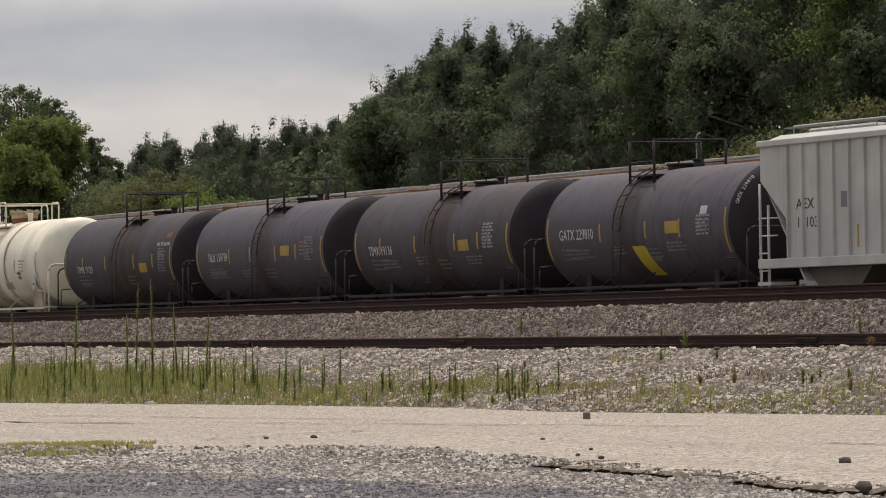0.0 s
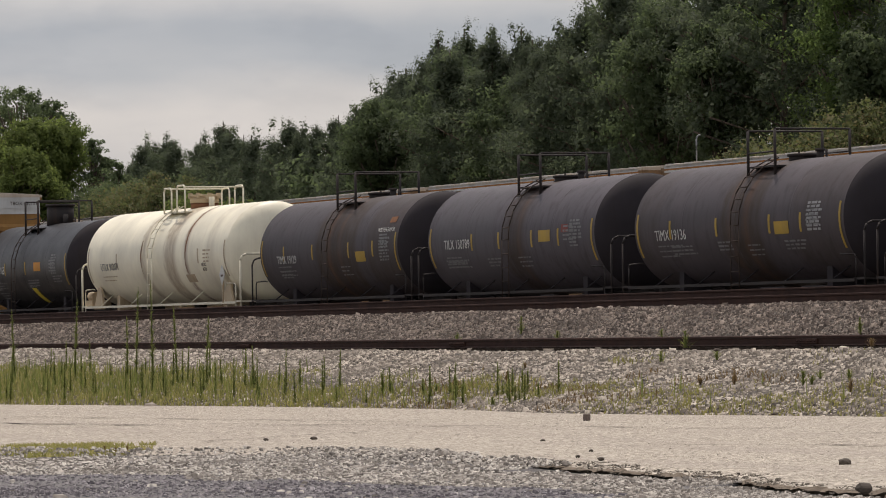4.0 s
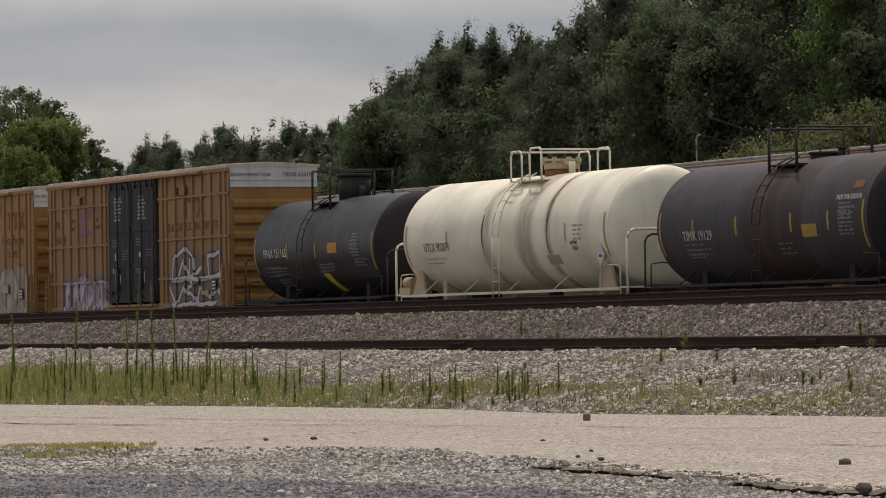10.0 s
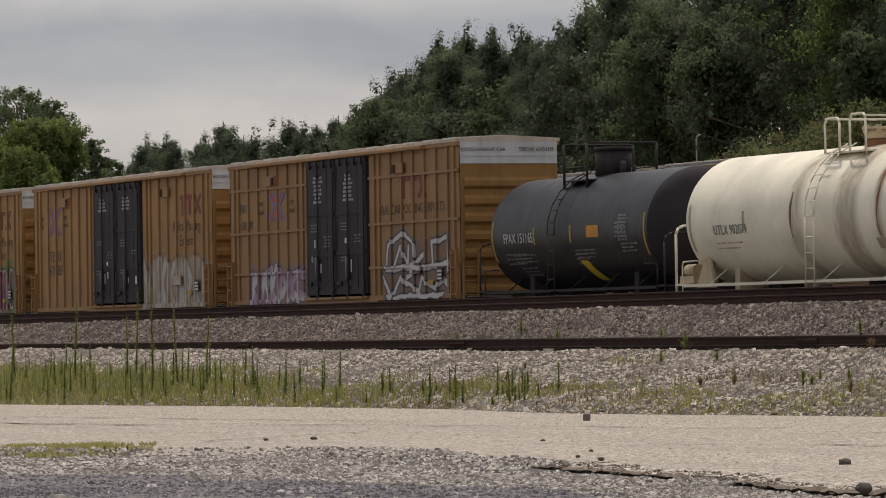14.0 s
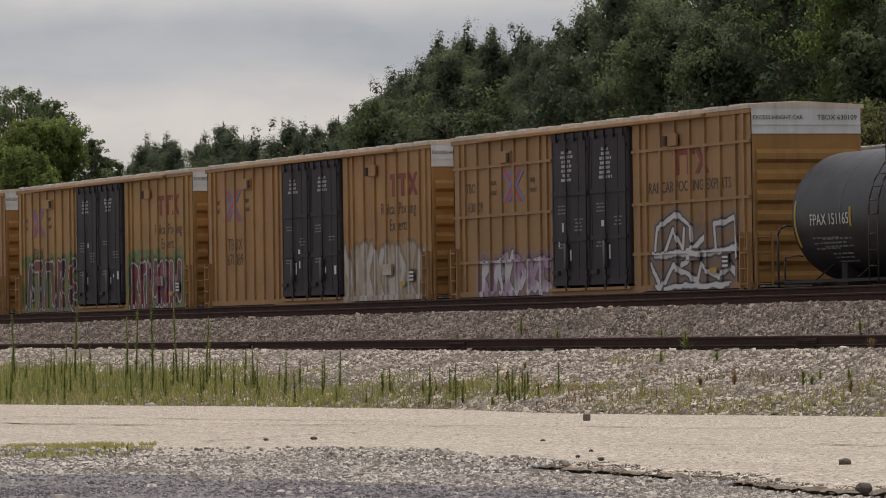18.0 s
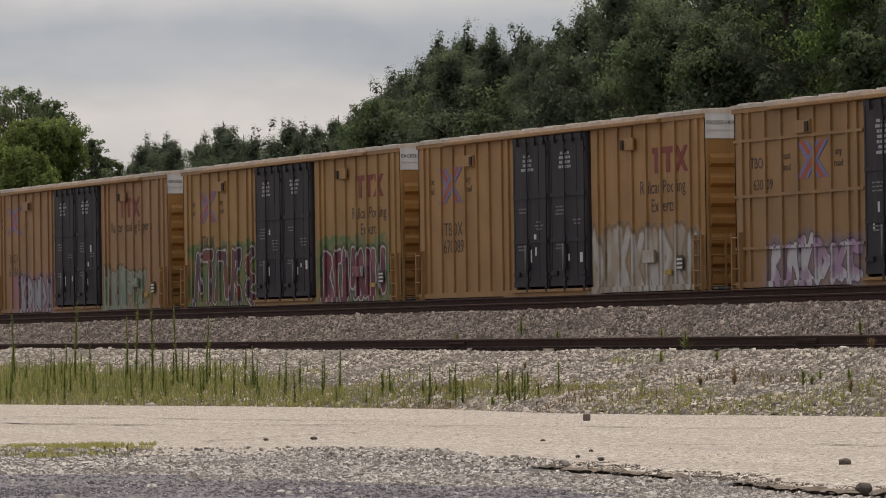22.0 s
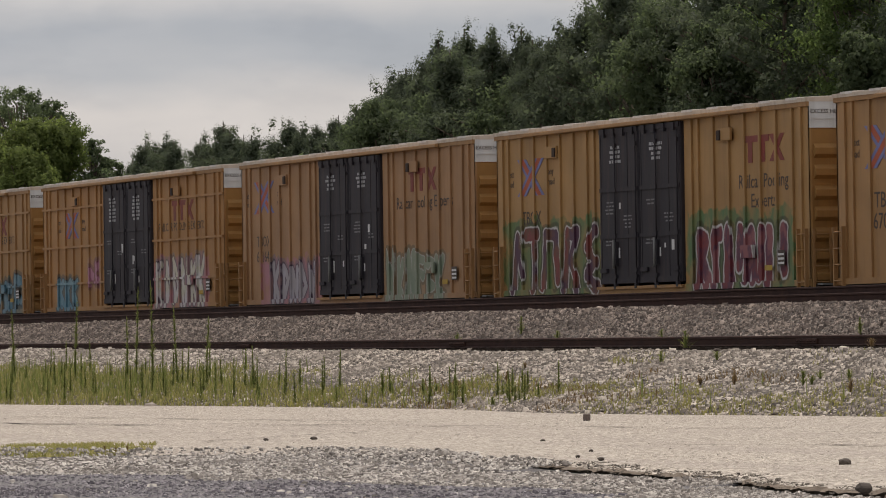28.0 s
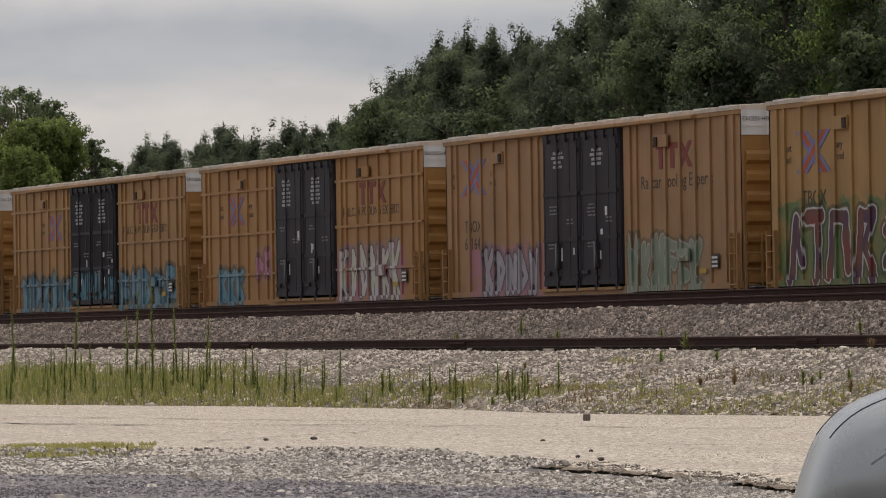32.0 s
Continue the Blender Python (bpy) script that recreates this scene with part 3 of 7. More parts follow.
@functools.lru_cache(None)
def gear_meshes():
    def mesh(name, bm, mat):
        bmesh.ops.recalc_face_normals(bm, faces=bm.faces[:])
        me = bpy.data.meshes.new(name)
        bm.to_mesh(me)
        bm.free()
        me.materials.append(mat)
        return me
    bm = bmesh.new()
    prism(bm, [(-1.15, 0.35), (-1.15, 0.62), (-0.75, 0.72), (-0.35, 0.82), (0.35, 0.82), (0.75, 0.72), (1.15, 0.62), (1.15, 0.35), (0.8, 0.4), (0.4, 0.2), (-0.4, 0.2), (-0.8, 0.4)], "y", -0.07, 0.07)
    side = mesh("side_frame", bm, M_STEEL)
    bm = bmesh.new()
    bx(bm, -0.2, 0.2, -1.15, 1.15, 0.5, 0.75)
    rod(bm, (0, 0, 0.75), (0, 0, 0.86), 0.2, 12)
    bolster = mesh("truck_bolster", bm, M_STEEL)
    bm = bmesh.new()
    rod(bm, (0, -1.1, 0), (0, 1.1, 0), 0.075, 10)
    for s in (-1, 1):
        rod(bm, (0, s * 0.70, 0), (0, s * 0.83, 0), 0.457, 24)
        rod(bm, (0, s * 0.66, 0), (0, s * 0.70, 0), 0.485, 24)
        rod(bm, (0, s * 0.83, 0), (0, s * 0.86, 0), 0.16, 12)
    wheels = mesh("wheelset", bm, M_STEEL)
    bm = bmesh.new()
    bx(bm, 0, 0.6, -0.1, 0.1, 0.75, 0.95)
    bx(bm, 0.55, 0.95, -0.16, 0.16, 0.7, 1.0)
    bx(bm, 0.8, 1.0, -0.16, -0.06, 0.7, 1.0)
    coupler = mesh("coupler", bm, M_STEEL)
    return side, bolster, wheels, coupler


WHEELSETS = []


def running_gear(car, xs, ends):
    side, bolster, wheels, coupler = gear_meshes()
    for x in xs:
        part("truck_bolster", bolster, None, car, at=pose(x, 0, 0))
        for y in (-1.0, 1.0):
            part("side_frame", side, None, car, at=pose(x, y, 0))
        for dx in (-0.88, 0.88):
            WHEELSETS.append(part("wheelset", wheels, None, car, at=pose(x + dx, 0, 0.457)))
    part("coupler", coupler, None, car, at=pose(ends[1], 0, 0))
    part("coupler", coupler, None, car, at=pose(ends[0], 0, 0, 0, 0, 180))


TRAIN = []   # (thing, middle of the car along the train)


def ladder(name, car, x0, x1, y, z0, z1, rungs, mat, r=0.014, bulge=None, label=""):
    """Two rails and rungs on a flat side; each rung is a part of the ladder."""
    bm = bmesh.new()
    for x in (x0, x1):
        bx(bm, x - r * 1.4, x + r * 1.4, y - r, y + r, z0, z1)
    lad = part(name, bm, mat, car, label)
    for k in range(rungs):
        z = z0 + (k + 0.5) * (z1 - z0) / rungs
        b = bmesh.new()
        rod(b, (x0, y - 0.02, z), (x1, y - 0.02, z), r, 6)
        part("rung", b, mat, lad)
    return lad


# ---------------------------------------------------------------- tank cars


def tank_car(label, u0, u1, R, zc, mat, frame_mat, housing="low", stripes=True, stain=None, ladder_u=None, rail_mat=None, walkway_len=1.5, strips=()):
    """A tank car whose barrel spans u0 to u1 along the train."""
    L, mid = u1 - u0, (u0 + u1) / 2
    h, head = L / 2, 0.62
    car = tagged(new("tank_car"), label, "tank car", "tank cars of the train")
    car.empty_display_size = 0.5
    rm = rail_mat or frame_mat
    if stain:
        base, kind, look_of = stain[0]
        mat = paint(kind, base, bands=tuple((a - mid, b - mid, c, k) for a, b, c, k in stain[1:]), **dict(look_of))
    bm = bmesh.new()
    prof = [(-h, R)] + [(-h + L * k / 8, R) for k in range(1, 8)] + [(h, R)]
    turned(bm, prof, 64, zc=zc)
    barrel = part("tank_barrel", bm, mat, car)
    for s in (-1, 1):
        bm = bmesh.new()
        turned(bm, [(s * (h + head * math.sin(a)), R * math.cos(a) if a < 1.57 else 0.0) for a in [math.pi / 2 * k / 10 for k in range(11)]], 64, zc=zc)
        # black heads: the shade on the tank's ends is in their colour
        part("tank_head", bm, mat if mat is M_WHITE or frame_mat is M_WHITE else M_SHADEBLACK, car)
    # weld bands round the barrel
    for f in (-0.5, -0.26, 0.0, 0.26, 0.5):
        bm = bmesh.new()
        turned(bm, [(f * L - 0.03, R), (f * L - 0.02, R + 0.003), (f * L + 0.02, R + 0.003), (f * L + 0.03, R)], 64, zc=zc)
        part("weld_seam", bm, mat, barrel)
    lu = (ladder_u - mid) if ladder_u is not None else -0.2
    # underframe: stub sills, saddles, side running boards
    for s in (-1, 1):
        bm = bmesh.new()
        bx(bm, min(s * (h - 2.6), s * (h + 1.0)), max(s * (h - 2.6), s * (h + 1.0)), -0.28, 0.28, 0.72, 1.08)
        part("stub_sill", bm, M_STEEL, car)
        bm = bmesh.new()
        prism(bm, [(-1.0, 0.9), (1.0, 0.9), (1.0, zc - R + 0.4), (0.7, zc - R + 0.17), (0, zc - R - 0.02), (-0.7, zc - R + 0.17), (-1.0, zc - R + 0.4)], "x", s * (h - 1.7) - 0.14, s * (h - 1.7) + 0.14)
        part("saddle", bm, M_CREAMSTAIN if rm is M_WHITE else M_SHADEBLACK, car)
        for y in (-1.27, 1.27) if rm is M_WHITE else ():
            bm = bmesh.new()
            xs = s * (h - 0.55)
            prism(bm, [(xs - 0.55, 0.95), (xs + 0.5, 0.95), (xs + 0.25, zc - R * 0.62), (xs + 0.05, zc - R * 0.56), (xs - 0.12, zc - R * 0.62)], "y", y - 0.04, y + 0.04)
            part("saddle_web", bm, M_CREAMSTAIN, car, bevel=0.01)
        bm = bmesh.new()
        bx(bm, min(s * (h + 0.45), s * (h + 1.0)), max(s * (h + 0.45), s * (h + 1.0)), -1.42, 1.42, 1.02, 1.07)
        part("end_platform", bm, frame_mat, car)
        bm = bmesh.new()
        x = s * (h + 0.95)
        rz, rt = (2.45, 0.034) if rm is M_WHITE else (2.3, 0.026)
        hoop = [(-1.4, 0.62), (-1.4, rz - 0.2), (-1.34, rz - 0.06), (-1.2, rz), (1.2, rz), (1.34, rz - 0.06), (1.4, rz - 0.2), (1.4, 0.62)]
        bars(bm, [(x, y, z) for y, z in hoop], rt)
        part("end_rail", bm, rm, car)
        for y in (-1.42, 1.42):
            bm = bmesh.new()
            xi = s * (h - 0.25)
            bars(bm, [(x - s * 0.4, y, 1.05), (x - s * 0.4, y, 1.5), (x - s * 0.46, y, 1.58), (xi, y, 1.6), (xi, y * 0.94, 1.58)], 0.018)
            part("handrail", bm, rm, car)
            bm = bmesh.new()
            for zz in (0.62, 0.85):
                rod(bm, (x - s * 0.4, y, zz), (x, y, zz), 0.014, 6)
            rod(bm, (x - s * 0.4, y, 0.6), (x - s * 0.4, y, 1.05), 0.014, 6)
            part("step", bm, rm, car)
    for y in (-1.4, 1.4):
        bm = bmesh.new()
        bx(bm, -h - 0.5, h + 0.5, y - 0.045, y + 0.045, 0.98, 1.05)
        part("side_bar", bm, rm, car)
        for k in range(5):
            x = -h + 0.9 + (L - 1.8) * k / 4
            bm = bmesh.new()
            rod(bm, (x, y, 0.99), (x + 0.3, y * 0.72, zc - R * 0.74), 0.018, 6)
            part("bar_bracket", bm, rm if rm is M_WHITE else M_SHADEBLACK, car)
    # bottom outlet
    bm = bmesh.new()
    rod(bm, (0, 0, zc - R - 0.28), (0, 0, zc - R + 0.05), 0.2, 14)
    rod(bm, (0, 0, zc - R - 0.42), (0, 0, zc - R - 0.26), 0.12, 12)
    part("bottom_outlet", bm, M_STEEL, car)
    # top platform with its railing, housing and valves
    top = zc + R
    wl = walkway_len / 2
    px = lu + wl - 0.6
    bm = bmesh.new()
    bx(bm, px - wl, px + wl, -0.95, 0.95, top - 0.19, top - 0.15)
    for sx in (-wl + 0.2, wl - 0.2):
        for sy in (-0.8, 0.8):
            bx(bm, px + sx - 0.04, px + sx + 0.04, sy - 0.03, sy + 0.03, top - 0.45, top - 0.18)
    plat = part("walkway", bm, rm, car)
    hr = top + {"tall": 0.6, "dome": 0.76, "low": 0.68}[housing]
    if housing == "tall":
        for y in (-0.95, 0.95):
            bm = bmesh.new()
            bars(bm, [(px - wl, y, top - 0.17), (px - wl, y, hr - 0.1), (px - wl + 0.1, y, hr), (px - wl + 0.65, y, hr), (px - wl + 0.75, y, hr - 0.1), (px - wl + 0.75, y, top - 0.17)], 0.028)
            part("rail_hoop", bm, rm, plat)
            bm = bmesh.new()
            bars(bm, [(px - wl + 1.3, y, top - 0.17), (px - wl + 1.3, y, hr - 0.05), (px - wl + 1.4, y, hr + 0.05), (px + wl - 0.1, y, hr + 0.05), (px + wl, y, hr - 0.05), (px + wl, y, top - 0.17)], 0.028)
            part("rail_hoop", bm, rm, plat)
        for x in (px - wl, px + wl):
            bm = bmesh.new()
            rod(bm, (x, -0.95, hr), (x, 0.95, hr), 0.024)
            part("rail_bar", bm, rm, plat)
    else:
        for x in (px - wl, px + wl):
            for y in (-0.95, 0.95):
                bm = bmesh.new()
                rod(bm, (x, y, top - 0.4), (x, y, hr), 0.036)
                part("rail_post", bm, rm, plat)
            bm = bmesh.new()
            rod(bm, (x, -0.95, hr), (x, 0.95, hr), 0.024)
            part("rail_bar", bm, rm, plat)
            bm = bmesh.new()
            rod(bm, (x, 0.35, top - 0.15), (x, 0.35, top + 0.2), 0.03)
            part("rail_post", bm, rm, plat)
        for y in (-0.95, 0.95):
            bm = bmesh.new()
            rod(bm, (px - wl, y, top + 0.16), (px + wl, y, top + 0.16), 0.02)
            part("rail_bar", bm, rm, plat)
    bm = bmesh.new()
    if housing == "tall":
        rod(bm, (px + 0.1, 0, top + 0.12), (px + 0.1, 0, top + 0.34), 0.46, 20)
        rod(bm, (px + 0.1, 0, top + 0.32), (px + 0.1, 0, top + 0.38), 0.52, 20)
        for k in range(8):
            a = k * math.tau / 8
            bx(bm, px + 0.1 + 0.47 * math.cos(a) - 0.05, px + 0.1 + 0.47 * math.cos(a) + 0.05, 0.47 * math.sin(a) - 0.05, 0.47 * math.sin(a) + 0.05, top + 0.26, top + 0.43)
        rod(bm, (px - 0.5, -0.1, top + 0.28), (px - 0.3, -0.1, top + 0.28), 0.06, 10)
        rod(bm, (px + 0.5, -0.1, top + 0.28), (px + 0.72, -0.1, top + 0.28), 0.06, 10)
        b2 = bmesh.new()
        rod(b2, (px + 0.1, 0, top - 0.1), (px + 0.1, 0, top + 0.13), 0.44, 20)
        part("housing_base", b2, M_RUSTY, car, "rust-brown base of the valve housing")
    elif housing == "dome":
        rod(bm, (px + 0.2, 0, top - 0.1), (px + 0.2, 0, top + 0.6), 0.46, 20)
        rod(bm, (px + 0.2, 0, top + 0.58), (px + 0.2, 0, top + 0.66), 0.5, 20)
    else:
        rod(bm, (px + 0.25, 0, top - 0.1), (px + 0.25, 0, top + 0.08), 0.34, 18)
        rod(bm, (px + 0.25, 0, top + 0.06), (px + 0.25, 0, top + 0.12), 0.38, 18)
    part("valve_housing", bm, M_CREAMSTAIN if housing == "tall" else frame_mat, car)
    bm = bmesh.new()
    if housing == "low":
        rod(bm, (px + 0.95, 0.1, top - 0.1), (px + 0.95, 0.1, top + 0.18), 0.09, 10)
        rod(bm, (px + 0.95, 0.1, top + 0.16), (px + 0.95, 0.1, top + 0.22), 0.12, 10)
    else:
        rod(bm, (px + 0.8, 0, top - 0.1), (px + 0.8, 0, top + 0.3), 0.09, 10)
    part("valve", bm, frame_mat, car)
    # curved ladders up both flanks
    for s in (-1, 1):
        bm = bmesh.new()
        angs = [radians(a) for a in (20, 35, 50, 65, 80, 92)]
        pts = [(s * (R + 0.14) * math.sin(a), zc + (R + 0.14) * math.cos(a)) for a in angs] + [(s * (R + 0.14), 0.75)]
        for dx in (-0.23, 0.23):
            bars(bm, [(lu + dx, y, z) for y, z in pts], 0.016)
        lm = M_RUSTSTEEL if rm is M_STEEL else rm
        lad = part("ladder", bm, lm, car)
        for a in range(26, 100, 11):
            y, z = s * (R + 0.14) * math.sin(radians(a)), zc + (R + 0.14) * math.cos(radians(a))
            b = bmesh.new()
            rod(b, (lu - 0.21, y, z), (lu + 0.21, y, z), 0.014, 6)
            part("rung", b, lm, lad)
        for z in (1.0, 1.3, 1.65, 2.0):
            b = bmesh.new()
            rod(b, (lu - 0.21, s * (R + 0.14), z), (lu + 0.21, s * (R + 0.14), z), 0.014, 6)
            part("rung", b, lm, lad)
    # yellow reflectors: bent strips at the barrel's height of 2.1 to 2.6
    if stripes:
        for k, f in enumerate([-0.49] + [(q - mid) / L for q in strips] + [0.485]):
            bm = bmesh.new()
            end = k in (0, len(strips) + 1)
            a0, a1 = (radians(76), radians(118)) if end else (radians(84), radians(101))
            wdt = 0.05 if end else 0.055
            turned(bm, [(f * L - wdt, R + 0.008), (f * L + wdt, R + 0.008)], 8, zc=zc, a0=-a1, a1=-a0)
            part("reflector", bm, stripes if not isinstance(stripes, bool) else M_YELLOW, barrel)
    running_gear(car, (-h + 1.7, h - 1.7), (-h - 0.9, h + 0.9))
    TRAIN.append((car, mid))
    return car, barrel, mid, R, zc


def on_barrel(t, u, z):
    """Place and lean of a flat mark on the near flank of a tank at the train's length u and height z."""
    car, barrel, mid, R, zc = t
    s = max(-1, min(1, (z - zc) / R))
    return u - mid, -math.sqrt(1 - s * s) * (R + 0.012), z, math.degrees(math.asin(s))


def plate(t, u, z, w, h, mat, name="placard", label=""):
    car, barrel, mid, R, zc = t
    bm = bmesh.new()
    a_mid, da = math.asin(max(-1, min(1, (z - zc) / R))), h / R / 2
    turned(bm, [(u - mid - w / 2, R + 0.009), (u - mid + w / 2, R + 0.009)], 4, zc=zc, a0=-(math.pi / 2 - a_mid + da), a1=-(math.pi / 2 - a_mid - da))
    return part(name, bm, mat, barrel, label)


def marks(t, text, u, z, size, mat, stretch=1.0):
    x, y, zz, lean = on_barrel(t, u, z)
    return writing("lettering", text, size, mat, t[1], x, y, zz, stretch=stretch, tilt=-lean)


def scribble(t, u0, z0, lines, w, mat=None, step=0.13, hgt=0.055):
    """Lines of small stencil that cannot be read, as plain bars."""
    for k in range(lines):
        u, end = u0, u0 + w * random.uniform(0.7, 1.0)
        while u < end - 0.06:
            wd = min(random.uniform(0.1, 0.32), end - u)
            plate(t, u + wd / 2, z0 - step * k, wd, hgt * random.uniform(0.8, 1.1), mat or M_GREYLETTER, "stencil_bar")
            u += wd + random.uniform(0.035, 0.08)


M_RUSTRUN = paint("brown rust run", (0.20, 0.10, 0.05), rough=0.8, wear=0.8, dirt=(0.42, 0.30, 0.19), streak=9.0)
BROWN = (0.046, 0.030, 0.022)
RUST = (0.12, 0.062, 0.036)
DULL = (("rough", 0.6), ("wear", 0.55), ("dirt", (0.022, 0.016, 0.013)), ("gloss", 0.25), ("streak", 3.5))
CREAM = (("rough", 0.45), ("wear", 0.12), ("dirt", (0.44, 0.36, 0.25)), ("scale", 0.7))

T_HEAD = tank_car("dusty black tank car with a yellow wedge mark on its flank", 74.8, 86.05, 1.46, 2.42, M_BLACK2, M_STEEL, ladder_u=79.7, stain=[((0.092, 0.081, 0.093), "dusty tank paint with a dark run", DULL), (79.0, 80.6, BROWN, 0.75), (75.5, 78.5, (0.085, 0.081, 0.086), 0.4)], strips=(78.32, 81.15, 83.2))
T_SECOND = tank_car("black tank car with pale stencil panels and brown grime", 60.55, 72.25, 1.46, 2.42, M_BLACK, M_STEEL, ladder_u=66.7, strips=(62.64, 65.33, 68.31, 70.0), stain=[((0.080, 0.068, 0.076), "black tank paint with brown runs", DULL), (65.6, 67.8, BROWN, 0.9), (66.9, 67.1, RUST, 0.8), (66.0, 66.15, RUST, 0.6), (60.6, 62.0, BROWN, 0.3), (69.5, 72.3, BROWN, 0.35)])
T_DUSTY = tank_car("dusty dark grey tank car with a yellow placard", 46.4, 57.92, 1.46, 2.42, M_BLACK2, M_STEEL, ladder_u=52.3, strips=(49.56, 51.48, 53.76, 55.56), stain=[((0.092, 0.081, 0.093), "dusty tank paint with a brown run", DULL), (51.7, 53.2, BROWN, 0.8), (52.8, 52.95, RUST, 0.5), (47.0, 51.0, (0.09, 0.085, 0.09), 0.4)])
T_SULFUR = tank_car("black molten sulphur tank car streaked with brown grime", 32.45, 43.95, 1.46, 2.42, M_BLACK, M_STEEL, ladder_u=38.4, strips=(34.52, 36.98, 40.01, 41.98), stain=[((0.073, 0.063, 0.071), "sooty tank paint with brown runs", DULL), (37.3, 40.6, BROWN, 0.95), (38.2, 38.5, RUST, 0.9), (39.2, 39.35, RUST, 0.6), (41.5, 44.0, BROWN, 0.6)])
T_CREAM = tank_car("cream white tank car with rust runs and a tall valve housing", 15.2, 29.45, 1.52, 2.53, M_WHITE, M_WHITE, housing="tall", stripes=M_CREAMSTAIN, ladder_u=22.3, walkway_len=2.1, strips=(18.4, 26.7),
                   stain=[((0.90, 0.84, 0.665), "cream paint with rust runs", CREAM), (20.9, 21.5, (0.36, 0.29, 0.20), 0.8), (23.3, 24.4, (0.36, 0.28, 0.19), 0.85), (25.35, 25.6, (0.17, 0.075, 0.035), 1.0), (27.5, 28.2, (0.48, 0.42, 0.32), 0.4)])
T_SHORT = tank_car("short glossy black tank car with an orange placard", 2.35, 12.6, 1.46, 2.48, M_GLOSS, M_STEEL, housing="dome", ladder_u=6.8, strips=(5.33, 7.76))

gear = bmesh.new()
bx(gear, -8.0, -7.2, -1.35, -0.7, 1.07, 1.25)
rod(gear, (-7.9, -1.15, 1.38), (-7.35, -1.15, 1.38), 0.15, 12)
rod(gear, (-7.6, -1.0, 1.55), (-7.6, -0.5, 1.55), 0.11, 10)
part("brake_gear", gear, M_CREAMSTAIN, T_CREAM[0], "cream-painted brake gear on the end platform")
marks(T_HEAD, "GATX 229810", 76.8, 2.33, 0.37, M_LETTER)
marks(T_SECOND, "TIMX 19136", 62.65, 2.22, 0.36, M_LETTER)
marks(T_DUSTY, "TILX 150789", 48.5, 2.31, 0.35, M_LETTER)
marks(T_SULFUR, "TIMX 19129", 34.75, 2.17, 0.33, M_LETTER)
marks(T_SULFUR, "MOLTEN SULFUR", 43.0, 2.85, 0.17, M_LETTER)
marks(T_CREAM, "UTLX 902071", 17.6, 2.27, 0.33, M_GREYLETTER)
marks(T_CREAM, "NITRIC", 27.2, 2.19, 0.15, M_INK)
marks(T_CREAM, "ACID", 27.2, 2.05, 0.15, M_INK)
marks(T_SHORT, "FPAX 151165", 4.25, 2.37, 0.36, M_LETTER)
for t, u, z in ((T_HEAD, 82.75, 2.39), (T_SECOND, 68.97, 2.26), (T_DUSTY, 54.64, 2.41), (T_SULFUR, 40.97, 2.16), (T_SHORT, 9.2, 2.45)):
    plate(t, u, z, 0.78, 0.29, M_ORANGE if t is T_SHORT else M_YELLOW)
for t, a, b in ((T_HEAD, 75.7, 84.3), (T_SECOND, 61.8, 70.3), (T_DUSTY, 47.6, 55.9), (T_SULFUR, 33.9, 42.6), (T_SHORT, 3.2, 10.6), (T_CREAM, 16.7, 27.2)):
    faint = M_CREAMSTAIN if t is T_CREAM else M_GREYLETTER
    scribble(t, a, 1.98, 2 if t is T_CREAM else 3, 1.5, faint, 0.12, 0.04)
    scribble(t, b, 2.62, 4, 0.8, faint, 0.11, 0.05)
    if t is not T_CREAM:
        scribble(t, (a + b) / 2 + 0.9, 1.9, 3, 0.9, faint, 0.11, 0.04)
for t, rows in ((T_SHORT, ((3.7, 1.95, 1.6), (3.9, 1.62, 1.2), (7.9, 2.0, 1.5), (10.9, 2.1, 1.2))), (T_HEAD, ((76.0, 1.95, 1.7), (79.0, 2.0, 0.9), (82.3, 2.02, 1.3), (81.0, 1.8, 0.9))),
                (T_SECOND, ((62.6, 1.95, 1.5), (65.3, 2.0, 0.9), (69.0, 1.95, 1.2))), (T_DUSTY, ((47.5, 1.9, 1.8), (50.5, 1.9, 1.0), (56.3, 2.3, 0.7))), (T_SULFUR, ((34.0, 1.85, 1.2),))):
    for u, z, w in rows:
        scribble(t, u, z, 3, w, M_GREYLETTER, 0.085, 0.045)
scribble(T_SECOND, 70.35, 2.78, 8, 0.9, M_PALELETTER, 0.085, 0.06)
plate(T_SULFUR, 43.3, 3.12, 0.5, 0.18, M_RUSTY, "placard", "rust-coloured square label")
plate(T_DUSTY, 56.0, 2.57, 0.45, 0.2, M_RED, "placard", "dull red label")
scribble(T_HEAD, 84.2, 2.62, 6, 0.75, M_PALELETTER, 0.085, 0.05)
scribble(T_SULFUR, 42.5, 2.72, 9, 0.8, M_GREYLETTER, 0.085, 0.05)
scribble(T_SHORT, 10.8, 2.8, 8, 0.7, M_GREYLETTER, 0.085, 0.055)
scribble(T_DUSTY, 56.3, 2.75, 6, 0.9, M_GREYLETTER, 0.085, 0.05)


